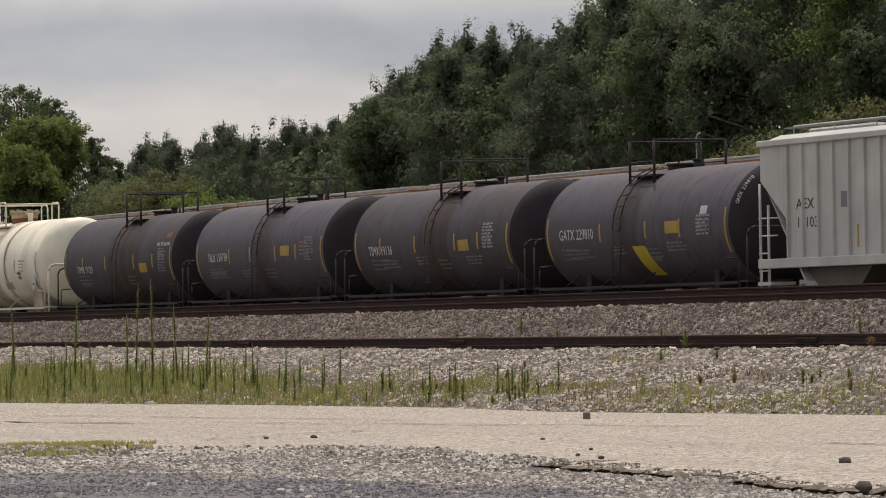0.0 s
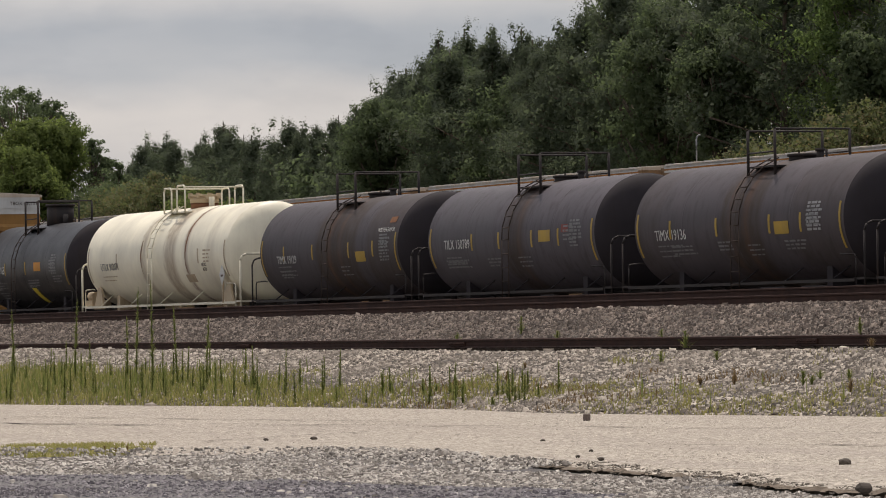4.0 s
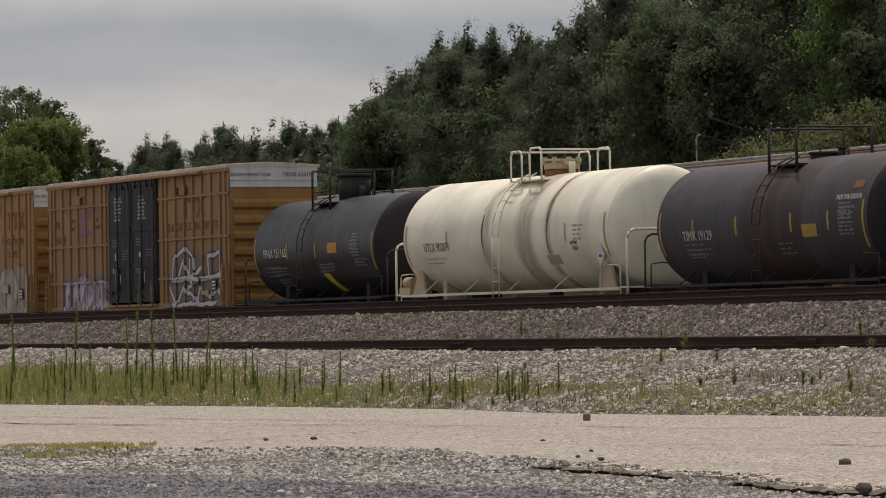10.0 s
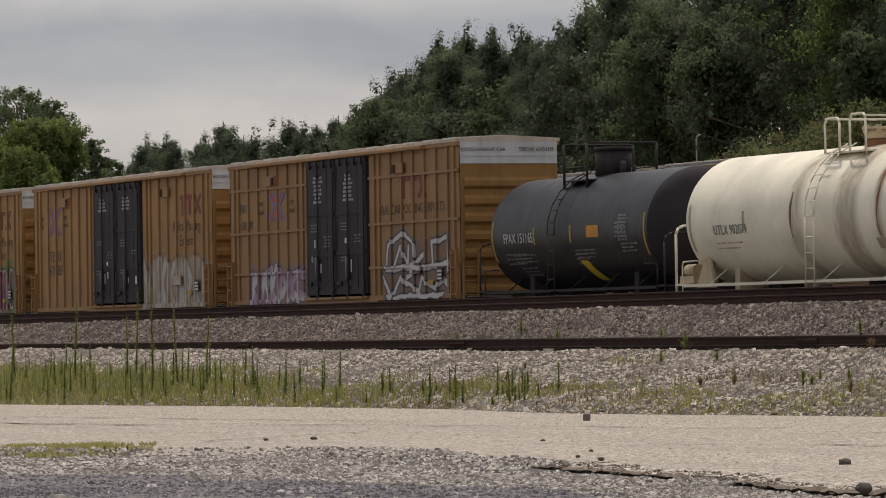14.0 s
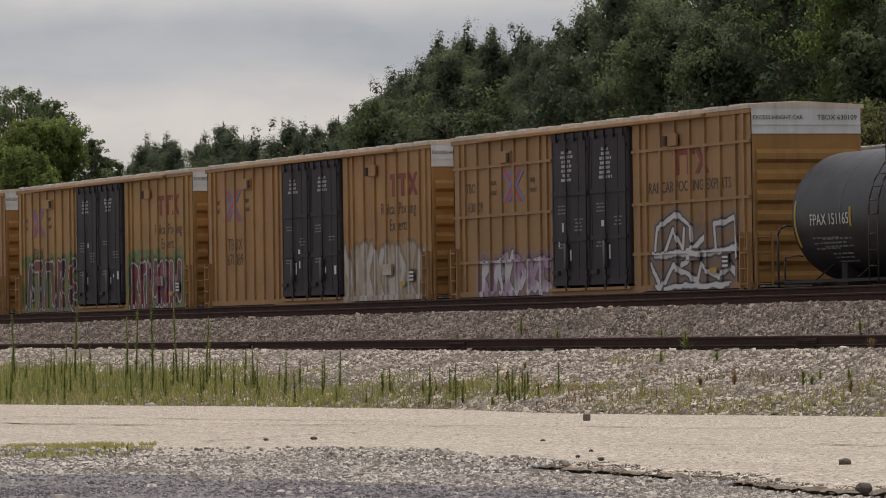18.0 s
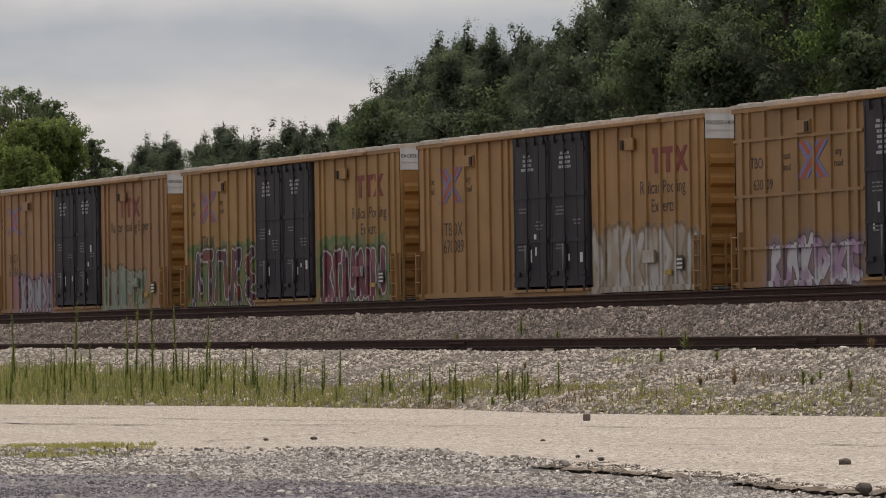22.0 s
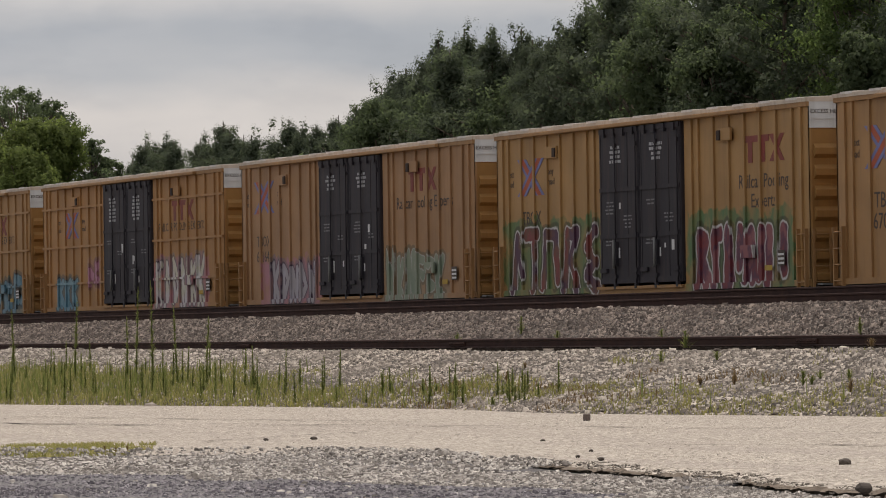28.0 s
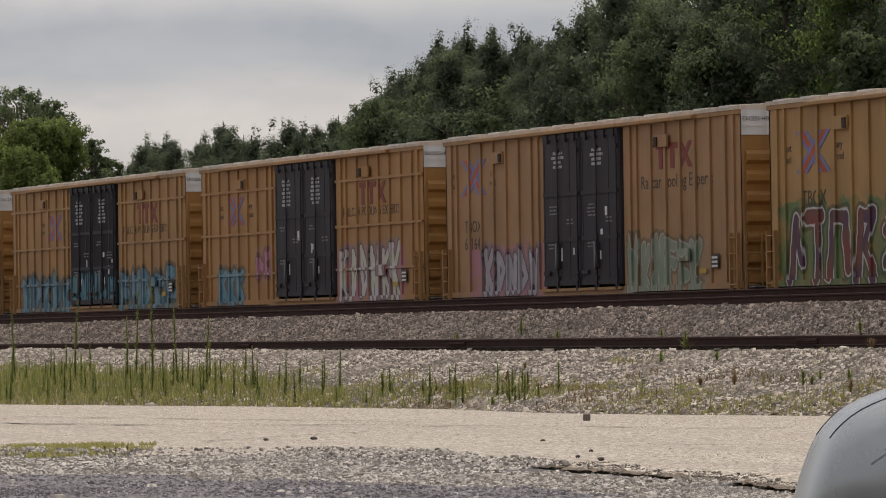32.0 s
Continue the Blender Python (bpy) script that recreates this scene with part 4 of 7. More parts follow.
def rust_run(t, u, a0, a1, w):
    """A narrow run of rust down the near flank from angle a0 to a1 below the top."""
    car, barrel, mid, R, zc = t
    bm = bmesh.new()
    rows = []
    for k in range(15):
        f = k / 14
        a = radians(a0 + (a1 - a0) * f)
        ww = w * (0.35 + 0.65 * math.sin(math.pi * min(1, f * 1.1 + 0.05))) * (1 + 0.3 * noise.noise((f * 6, u, 0)))
        x = u - mid + 0.05 * noise.noise((f * 3, u, 2)) - 0.05 * f
        rows.append([bm.verts.new((x + d, -(R + 0.004) * math.sin(a), zc + (R + 0.004) * math.cos(a))) for d in (-ww, ww)])
    for p, q in zip(rows, rows[1:]):
        bm.faces.new((p[0], q[0], q[1], p[1]))
    part("rust_run", bm, M_RUSTRUN, barrel, "dark brown rust run")


rust_run(T_CREAM, 25.5, 28, 112, 0.075)
rust_run(T_CREAM, 21.0, 70, 110, 0.06)
plate(T_CREAM, 25.6, 1.8, 0.85, 0.27, M_CREAMSTAIN, "placard", "tan label")
diamond = bmesh.new()
prism(diamond, [(6.55, 1.55), (6.8, 1.85), (6.55, 2.15), (6.3, 1.85)], "y", -1.475, -1.46)
diamond = part("placard", diamond, M_LETTER, T_CREAM[0], "white diamond placard in a holder")
block("placard_stem", M_CREAMSTAIN, diamond, (6.52, 6.58, -1.46, -1.42, 1.02, 1.7))
block("stencil_bar", M_INK, diamond, (6.45, 6.65, -1.48, -1.475, 1.8, 1.86))


def wedge(t, u, z0, z1, w, shift):
    """A slanted stripe painted down the near flank."""
    car, barrel, mid, R, zc = t
    bm = bmesh.new()
    rows = []
    for k in range(9):
        z = z0 + (z1 - z0) * k / 8
        a = math.asin((z - zc) / R)
        x = u - mid + shift * k / 8
        rows.append([bm.verts.new((x + d, -(R + 0.011) * math.cos(a), zc + (R + 0.011) * math.sin(a))) for d in (-w / 2, w / 2)])
    for p, q in zip(rows, rows[1:]):
        bm.faces.new((p[0], q[0], q[1], p[1]))
    part("wedge_mark", bm, M_BRIGHT, barrel, "yellow slanted mark")


wedge(T_HEAD, 80.62, 1.99, 1.28, 0.78, 0.3)
wedge(T_SHORT, 8.2, 1.75, 1.25, 0.5, 0.35)
plate(T_HEAD, 84.6, 2.75, 0.4, 0.2, M_LETTER, "placard", "white square label")



def rim_letters(t, length, text, rho, a0, a1, size):
    """Letters that climb the rim of the tank's front head, each turned with the rim."""
    car, barrel, mid, R, zc = t
    hx = 0.62 * math.sqrt(1 - rho * rho)
    for k, ch in enumerate(text):
        if ch == " ":
            continue
        a = radians(a0 + (a1 - a0) * k / (len(text) - 1))
        out = Vector((0, -math.cos(a), math.sin(a)))
        n = (Vector((hx / 0.62 ** 2, 0, 0)) + out * (rho / R)).normalized()
        along = Vector((0, math.sin(a), math.cos(a)))
        up = n.cross(along)
        me, _ = text_mesh(ch, size)
        me.materials.append(M_LETTER)
        ob = new("lettering", me)
        ob.parent = car
        place = Vector((length / 2 + hx, 0, zc)) + out * (rho * R) + n * 0.012
        m = Matrix((along, up, n)).transposed().to_4x4()
        ob.matrix_basis = Matrix.Translation(place) @ m


rim_letters(T_HEAD, 86.05 - 74.8, "GATX 229810", 0.94, 18, 48, 0.13)

# ---------------------------------------------------------------- box cars
M_DOORLETTER = paint("worn door stencil", (0.42, 0.42, 0.42), rough=0.7, wear=0.5, dirt=(0.1, 0.1, 0.1))
BOX_L, BOX_W, BOX_Z0, BOX_Z1 = 19.14, 1.436, 0.86, 5.10


def box_car(label, u_right, side_mat, ribbed, number, texts, mat=None, moving=True, plain=False, door_mat=None):
    """A sixty-foot box car; ribbed: three level stringers across its posts. u_right: its front end along the train."""
    h, mid = BOX_L / 2, u_right - BOX_L / 2
    car = tagged(new("box_car"), label, "box car", "box cars of the train" if moving else "standing box cars")
    sheet = BOX_W - 0.055
    body_m = mat or M_TAN
    # side sheets with the posts
    for s in (-1, 1):
        m = side_mat if s < 0 else body_m
        for a, b, n in ((-h, -2.55, 9), (2.55, h, 9)):
            bm = bmesh.new()
            bx(bm, a, b, min(s * sheet, s * (sheet - 0.05)), max(s * sheet, s * (sheet - 0.05)), BOX_Z0 + 0.14, BOX_Z1 - 0.1)
            panel = part("side_sheet", bm, m, car)
            if plain:
                continue
            for k in range(n):
                x = a + (b - a) * (k + 0.5 * (k in (0,)) - 0.5 * (k == n - 1)) / (n - 1) if k in (0, n - 1) else a + (b - a) * k / (n - 1)
                w = 0.05 if 0 < k < n - 1 else 0.09
                bm = bmesh.new()
                y0, y1 = sorted((s * sheet, s * BOX_W))
                x = max(a + w, min(b - w, x))
                bx(bm, x - w, x + w, y0, y1, BOX_Z0 + 0.14, BOX_Z1 - 0.1)
                part("side_post", bm, m, panel)
            if ribbed:
                for z in (4.3, 3.02, 1.82):
                    y0, y1 = sorted((s * sheet, s * (BOX_W + 0.004)))
                    bm = bmesh.new()
                    bx(bm, a + 0.05, b - 0.05, y0, y1, z - 0.035, z + 0.035)
                    part("stringer", bm, m, panel)
        y0, y1 = sorted((s * (sheet - 0.03), s * (BOX_W + 0.012)))
        bm = bmesh.new()
        prism(bm, [(-h, BOX_Z0 + 0.06), (-3.4, BOX_Z0 + 0.06), (-2.7, BOX_Z0 - 0.02), (2.7, BOX_Z0 - 0.02), (3.4, BOX_Z0 + 0.06), (h, BOX_Z0 + 0.06), (h, BOX_Z0 + 0.2), (-h, BOX_Z0 + 0.2)], "y", y0, y1)
        part("side_sill", bm, m, car)
        block("top_rail", body_m, car, (-h, h, y0, y1, BOX_Z1 - 0.16, BOX_Z1 - 0.02), bevel=0.01)
        # double plug door
        for d in (-1, 1):
            x0, x1 = sorted((d * 0.02, d * 2.5))
            y0, y1 = sorted((s * (sheet - 0.04), s * (BOX_W + 0.02)))
            door = block("door", (door_mat or M_DOOR) if s < 0 else M_DOOR, car, (x0, x1, y0, y1, 1.12, 4.93), "black plug door", bevel=0.012)
            if plain:
                continue
            def slab(name, xa, xb, za, zb, out, m=M_DOOR, parent=door):
                ya, yb = sorted((s * (BOX_W + 0.018), s * (BOX_W + out)))
                return block(name, m, parent, (xa, xb, ya, yb, za, zb))
            for z, w in ((2.28, 0.05), (3.42, 0.05), (4.86, 0.06), (1.2, 0.07)):
                slab("door_rib", x0 + 0.05, x1 - 0.05, z - w, z + w, 0.05)
            # upright stiffeners of the pressed panels
            for fx in (0.03, 0.7, 0.97):
                slab("door_stiffener", x0 + (x1 - x0) * fx - 0.035, x0 + (x1 - x0) * fx + 0.035, 1.27, 4.8, 0.03)
            # hangers under the upper track
            for k in range(4):
                x = x0 + (x1 - x0) * (0.14 + 0.24 * k)
                slab("door_hanger", x - 0.09, x + 0.09, 4.72, 4.92, 0.085)
            for fx in (0.42, 0.94):
                x = x0 + (x1 - x0) * fx
                bm = bmesh.new()
                rod(bm, (x, s * (BOX_W + 0.06), 1.04), (x, s * (BOX_W + 0.06), 4.75), 0.022, 7)
                lock = part("lock_rod", bm, M_DOOR, door)
                for z in (1.3, 2.3, 3.42, 4.5):
                    slab("rod_keeper", x - 0.055, x + 0.055, z - 0.05, z + 0.05, 0.085, M_DOOR, lock)
                ya, yb = sorted((s * (BOX_W + 0.02), s * (BOX_W + 0.1)))
                block("rod_foot", M_DOOR, lock, (x - 0.06, x + 0.06, ya, yb, 1.0, 1.14))
            # locking gear low on the leaf
            gx = x0 + (x1 - x0) * 0.42
            slab("lock_box", gx - 0.2, gx + 0.1, 1.55, 2.15, 0.09)
            bm = bmesh.new()
            rod(bm, (gx + 0.03, s * (BOX_W + 0.13), 1.5), (gx + 0.03, s * (BOX_W + 0.13), 2.2), 0.03, 8)
            # near handles are grey to paint in the highlight on them
            part("door_handle", bm, M_GREYSTEEL if s < 0 else M_DOOR, door, "upright handle, greyed for a highlight on the near side")
            slab("door_guide", x0 + 0.1, x0 + 0.5, 1.4, 1.5, 0.08), slab("door_guide", x1 - 0.5, x1 - 0.1, 1.4, 1.5, 0.08)
            if s < 0:
                def bar(m, xa, xb, za, zb):
                    block("stencil_bar", m, door, (xa, xb, -BOX_W - 0.026, -BOX_W - 0.021, za, zb))

                def words(m, cx, z, n, width, step, tall):
                    for k in range(n):
                        w = width * random.uniform(0.6, 1.0)
                        x = cx - w / 2
                        while x < cx + w / 2 - 0.05:
                            wd = min(random.uniform(0.12, 0.3), cx + w / 2 - x)
                            bar(m, x, x + wd, z - step * k, z - step * k + tall)
                            x += wd + 0.05
                words(M_DOORLETTER, x0 + 1.0, 4.42, 4 if not ribbed else 7, 0.85, 0.115, 0.07)
                words(M_GREYLETTER, x0 + 0.65, 3.1, random.randint(2, 4), 0.6, 0.09, 0.035)
                words(M_GREYLETTER, x0 + 1.75, 2.75, random.randint(2, 4), 0.6, 0.09, 0.035)
                words(M_GREYLETTER, x0 + 0.6, 2.15, 2, 0.6, 0.09, 0.035)
                for k in range(random.randint(1, 3)):
                    x, z = random.uniform(x0 + 0.4, x1 - 0.4), random.uniform(1.7, 3.0)
                    bar(M_LETTER, x, x + random.uniform(0.08, 0.18), z, z + random.uniform(0.08, 0.3))
                # short white bar, painted for the highlight at the handle
                bar(M_LETTER, gx + 0.12, gx + 0.2, 1.75, 1.75 + random.uniform(0.15, 0.35))
    # ends with level corrugations
    for s in (-1, 1):
        x0, x1 = sorted((s * (h - 0.06), s * (h - 0.005)))
        end = block("end_wall", M_END if mat is None else mat, car, (x0, x1, -sheet, sheet, BOX_Z0, 4.46))
        x0, x1 = sorted((s * (h - 0.06), s * (h + 0.004)))
        pan = block("warning_panel", mat or M_PANEL, car, (x0, x1, -sheet, sheet, 4.46, BOX_Z1 - 0.03), "white excess height panel")
        if not plain:
            for k in range(7):
                z = 1.15 + 0.47 * k
                bm = bmesh.new()
                prism(bm, [(s * (h - 0.01), z - 0.19), (s * (h + 0.1), z - 0.1), (s * (h + 0.1), z + 0.04), (s * (h - 0.01), z + 0.14)], "y", -sheet + 0.1, sheet - 0.1)
                part("end_rib", bm, M_END, end)
            x0, x1 = sorted((s * (h - 0.01), s * (h + 0.02)))
            block("panel_trim", M_PANEL, pan, (x0, x1, -sheet, sheet, 4.46, 4.5))
            block("panel_trim", M_PANEL, pan, (x0, x1, -sheet, sheet, 4.66, 4.69))
        x0, x1 = sorted((s * (h - 0.3), s * (h + 0.14)))
        block("end_sill", M_STEEL, car, (x0, x1, -1.3, 1.3, 0.72, 0.95), bevel=0.01)
        if not plain:
            # ladders and grabs at the corners
            for y in (-1, 1):
                bm = bmesh.new()
                xo = s * (h - 0.05)
                for xx in (xo, xo - s * 0.42):
                    bx(bm, xx - 0.025, xx + 0.025, *sorted((y * BOX_W, y * (BOX_W + 0.09))), 0.75, 2.2)
                lad = part("side_ladder", bm, body_m, car)
                for k in range(4):
                    bm = bmesh.new()
                    rod(bm, (xo, y * (BOX_W + 0.08), 1.0 + 0.36 * k), (xo - s * 0.42, y * (BOX_W + 0.08), 1.0 + 0.36 * k), 0.016, 6)
                    part("rung", bm, body_m, lad)
                bm = bmesh.new()
                xe = s * (h + 0.1)
                for yy in (y * 1.36, y * 0.95):
                    bx(bm, xe - 0.02, xe + 0.02, yy - 0.025, yy + 0.025, 0.8, 2.2)
                lad = part("end_ladder", bm, body_m, car)
                for k in range(4):
                    bm = bmesh.new()
                    rod(bm, (xe, y * 1.36, 1.0 + 0.36 * k), (xe, y * 0.95, 1.0 + 0.36 * k), 0.016, 6)
                    part("rung", bm, body_m, lad)
            bm = bmesh.new()
            bx(bm, *sorted((s * (h + 0.14), s * (h + 0.42))), -1.3, 1.3, 0.93, 0.97)
            part("crossover_step", bm, M_GREYSTEEL, car)
    # roof
    bm = bmesh.new()
    prism(bm, [(-BOX_W - 0.03, BOX_Z1 - 0.05), (BOX_W + 0.03, BOX_Z1 - 0.05), (BOX_W + 0.03, BOX_Z1 + 0.04), (0, BOX_Z1 + 0.11), (-BOX_W - 0.03, BOX_Z1 + 0.04)], "x", -h - 0.01, h + 0.01)
    roof = part("roof", bm, M_ROOF, car)
    for k in range(13):
        x = -h + BOX_L * (k + 0.5) / 13
        bm = bmesh.new()
        prism(bm, [(-BOX_W - 0.045, BOX_Z1 + 0.012), (0, BOX_Z1 + 0.08), (BOX_W + 0.045, BOX_Z1 + 0.012), (BOX_W + 0.045, BOX_Z1 + 0.065), (0, BOX_Z1 + 0.135), (-BOX_W - 0.045, BOX_Z1 + 0.065)], "x", x - 0.3, x + 0.3)
        part("roof_rib", bm, M_PALEROOF, roof)
    block("floor", M_STEEL, car, (-h + 0.1, h - 0.1, -1.3, 1.3, 0.9, 1.05))
    block("centre_sill", M_STEEL, car, (-h, h, -0.2, 0.2, 0.7, 0.92))
    if not plain:
        # door track, tack boards, placard holders
        block("door_track", body_m, car, (-2.6, 2.6, -BOX_W - 0.09, -BOX_W - 0.02, 0.99, 1.06))
        block("door_track", body_m, car, (-7.3, 7.1, -BOX_W - 0.13, -BOX_W - 0.013, 4.945, 5.035), bevel=0.012)
        for x, z, d in ((-5.6, 4.5, 1), (5.1, 4.5, -1), (6.3, 1.75, -1)):
            bd = block("tack_board", side_mat, car, (x - 0.36, x + 0.36, -BOX_W - 0.06, -BOX_W + 0.002, z - 0.15, z + 0.15), bevel=0.008)
            if z < 2:
                continue
            block("card_clip", M_RUSTSTEEL, bd, (x + d * 0.26 - 0.09, x + d * 0.26 + 0.09, -BOX_W - 0.1, -BOX_W - 0.06, z - 0.13, z + 0.1), bevel=0.01)
        sb = block("stencil_panel", M_INK, car, (7.9, 8.3, -BOX_W - 0.014, -BOX_W - 0.008, 1.4, 1.75), "black and white stencil panel")
        for k in range(3):
            block("stencil_bar", M_LETTER, sb, (7.94, 8.26, -BOX_W - 0.02, -BOX_W - 0.015, 1.43 + 0.1 * k, 1.48 + 0.1 * k))
        block("reflector", M_YELLOW, car, (7.2, 7.6, -BOX_W - 0.014, -BOX_W - 0.008, 1.3, 1.42), "yellow reflector")
        writing("lettering", "EXCESS HEIGHT CAR", 0.135, M_INK, car, h + 0.012, -0.72, 4.83, face=90)
        if number:
            writing("lettering", number, 0.17, M_INK, car, h + 0.012, 0.78, 4.83, face=90)
        for text, x, z, size, m in texts:
            writing("lettering", text, size, m, car, x, -sheet - 0.006, z)
    running_gear(car, (-h + 2.6, h - 2.6), (-h - 0.02, h + 0.02))
    if moving:
        TRAIN.append((car, mid))
    return car


def red_mark(car, x, z):
    """The owner's mark, as plain shapes."""
    y0, y1 = -BOX_W + 0.042, -BOX_W + 0.05
    for a, b, c, d in ((-1.0, 0.3, 0.16, 0.31), (-0.85, -0.62, -0.31, 0.16), (-0.15, 0.08, -0.31, 0.16)):
        block("emblem_bar", M_RED, car, (x + a, x + b, y0, y1, z + c, z + d))
    for s in (1, -1):
        bm = bmesh.new()
        prism(bm, [(x + 0.62 + s * 0.3, z - 0.31), (x + 0.84 + s * 0.3, z - 0.31), (x + 0.84 - s * 0.3, z + 0.31), (x + 0.62 - s * 0.3, z + 0.31)], "y", y0 - 0.002 * s, y1)
        part("emblem_bar", bm, M_RED, car)


def cross_mark(car, x, z, size=0.45):
    """A crossed red and blue road emblem."""
    y0, y1 = -BOX_W + 0.042, -BOX_W + 0.05
    w = size * 1.3
    for s in (-1, 1):
        for d, m, wid, lift in ((-0.2, M_BLUE, 0.1, 0.0), (0.2, M_BLUE, 0.1, 0.0), (0.0, M_PALERED, 0.13, 0.002)):
            bm = bmesh.new()
            prism(bm, [(x - s * w + d - wid, z - size), (x - s * w + d + wid, z - size), (x + s * w + d + wid, z + size), (x + s * w + d - wid, z + size)], "y", y0 - 0.0015 * (s + 1) - lift, y1)
            part("emblem_bar", bm, m, car)


M_PALERED = paint("sun-faded red mark", (0.42, 0.10, 0.05), rough=0.65, wear=0.3)


def zone(x0, x1, z0, z1, dens, fills, line, cloud_c, off, wide=0.05, strokes=None, body_w=0.15):
    return (x0, x1, z0, z1, dens, fills, line, cloud_c, off, wide, strokes, body_w)


def scrawl(x0, x1, z0, z1, n, seed):
    """A row of n sprayed shapes: stems, slants and hooks that form no letters one could read."""
    rs = random.Random(seed)
    out, w = [], (x1 - x0) / n
    for k in range(n):
        a = x0 + w * (k + 0.22)
        b = a + w * 0.5
        lo, hi = z0 + rs.uniform(0, 0.15), z1 - rs.uniform(0, 0.3)
        lean = rs.uniform(-0.15, 0.15)
        out.append((a, lo, a + lean, hi))
        kind = rs.randrange(4)
        m = (lo + hi) / 2 + rs.uniform(-0.2, 0.2)
        if kind == 0:
            out += [(a + lean, hi, b, m), (b, m, a, lo)]
        elif kind == 1:
            out += [(a + lean, hi, b + lean, lo), (b + lean, lo, b, hi)]
        elif kind == 2:
            out += [(a + lean, hi, b, hi - 0.1), (a, m, b, m - 0.1)]
        else:
            out += [(a, m, b, hi), (a, m, b, lo)]
    return out


WHITE_, PINK_ = (0.55, 0.53, 0.52), (0.38, 0.16, 0.22)
CREST = [(3.83, 1.77, 4.0, 2.42), (4.0, 2.42, 5.08, 2.73), (5.08, 2.73, 6.08, 2.42), (6.08, 2.42, 6.08, 2.1), (4.42, 1.81, 4.92, 2.35), (4.92, 2.35, 5.42, 1.94), (5.5, 1.81, 5.58, 2.35), (5.92, 1.81, 6.75, 2.15),
         (7.33, 2.42, 8.58, 2.53), (7.33, 2.42, 7.42, 1.87), (8.58, 2.53, 8.67, 1.67), (3.83, 1.77, 8.67, 1.81), (3.58, 1.53, 4.25, 0.98), (4.25, 0.98, 4.92, 1.53), (4.92, 1.53, 6.25, 1.12), (5.42, 1.53, 6.08, 1.67),
         (6.25, 0.98, 6.58, 1.53), (6.58, 1.53, 7.58, 1.19), (7.58, 1.19, 8.25, 1.46), (8.25, 1.46, 8.58, 1.26), (4.58, 0.98, 8.25, 1.02)]
BUBBLE_R = [(3.35, 1.05, 3.42, 2.15), (3.42, 2.15, 3.75, 2.05), (3.75, 2.05, 3.5, 1.65), (3.5, 1.65, 3.85, 1.05), (4.3, 1.05, 4.25, 2.15), (4.25, 2.15, 4.55, 2.2), (4.95, 1.05, 5.02, 2.25), (5.02, 2.25, 5.2, 1.05),
            (5.65, 1.5, 5.72, 2.25), (5.72, 2.25, 5.98, 1.9), (6.05, 1.15, 6.3, 2.15), (6.3, 2.15, 6.5, 1.15), (6.85, 1.2, 6.9, 2.2), (7.3, 1.05, 7.32, 2.2), (8.1, 1.3, 8.1, 2.2)]
BUBBLE_L = [(-8.44, 1.09, -8.19, 2.37), (-8.19, 2.37, -7.85, 1.49), (-7.6, 2.44, -6.85, 2.48), (-7.04, 1.09, -7.04, 2.45), (-6.41, 1.15, -6.25, 2.45), (-6.25, 2.45, -5.6, 2.4), (-5.6, 2.4, -5.49, 1.29),
            (-4.98, 1.02, -4.81, 2.44), (-4.81, 2.44, -4.2, 2.4), (-4.2, 2.4, -4.64, 1.76), (-4.64, 1.76, -4.14, 1.02), (-2.95, 2.5, -3.55, 2.05), (-3.55, 2.05, -2.96, 1.69), (-2.96, 1.69, -3.6, 1.36), (-3.6, 1.36, -2.85, 1.05)]
SIDE1 = graffiti_paint("tan paint with white outlined tags", (0.305, 0.172, 0.074), [
    zone(3.9, 8.5, 0.95, 2.5, 1.15, [(0.50, 0.48, 0.47), WHITE_], (0.05, 0.035, 0.04), (0.16, 0.10, 0.08), 1, 0.055, CREST, 0.064),
    zone(-7.9, -2.6, 0.85, 1.95, 1.3, [(0.46, 0.43, 0.46), (0.52, 0.50, 0.50), (0.36, 0.24, 0.32)], (0.09, 0.06, 0.10), (0.27, 0.17, 0.17), 2, 0.045, scrawl(-7.7, -2.7, 0.95, 1.95, 6, 21), 0.13)])
SIDE2 = graffiti_paint("tan paint with a grey painted-out band", TAN, [
    zone(2.4, 9.4, 0.85, 2.3, 0.8, [(0.38, 0.34, 0.30), (0.48, 0.45, 0.42), (0.36, 0.29, 0.22)], (0.31, 0.24, 0.17), (0.35, 0.28, 0.205), 3, 0.04, scrawl(2.6, 9.2, 0.9, 2.4, 8, 31), 0.14)])
SIDE3 = graffiti_paint("tan paint with green and red bubble tags", (0.36, 0.205, 0.078), [
    zone(-9.0, -2.7, 0.85, 2.75, 1.2, [(0.09, 0.032, 0.04), (0.20, 0.045, 0.038), (0.13, 0.06, 0.04), (0.08, 0.035, 0.06)], WHITE_, (0.05, 0.15, 0.06), 4, 0.045, BUBBLE_L, 0.16),
    zone(2.75, 8.7, 0.85, 2.65, 1.1, [(0.10, 0.03, 0.045), (0.19, 0.038, 0.04), (0.10, 0.035, 0.06), (0.24, 0.085, 0.09)], WHITE_, (0.04, 0.16, 0.07), 5, 0.05, BUBBLE_R, 0.19)])
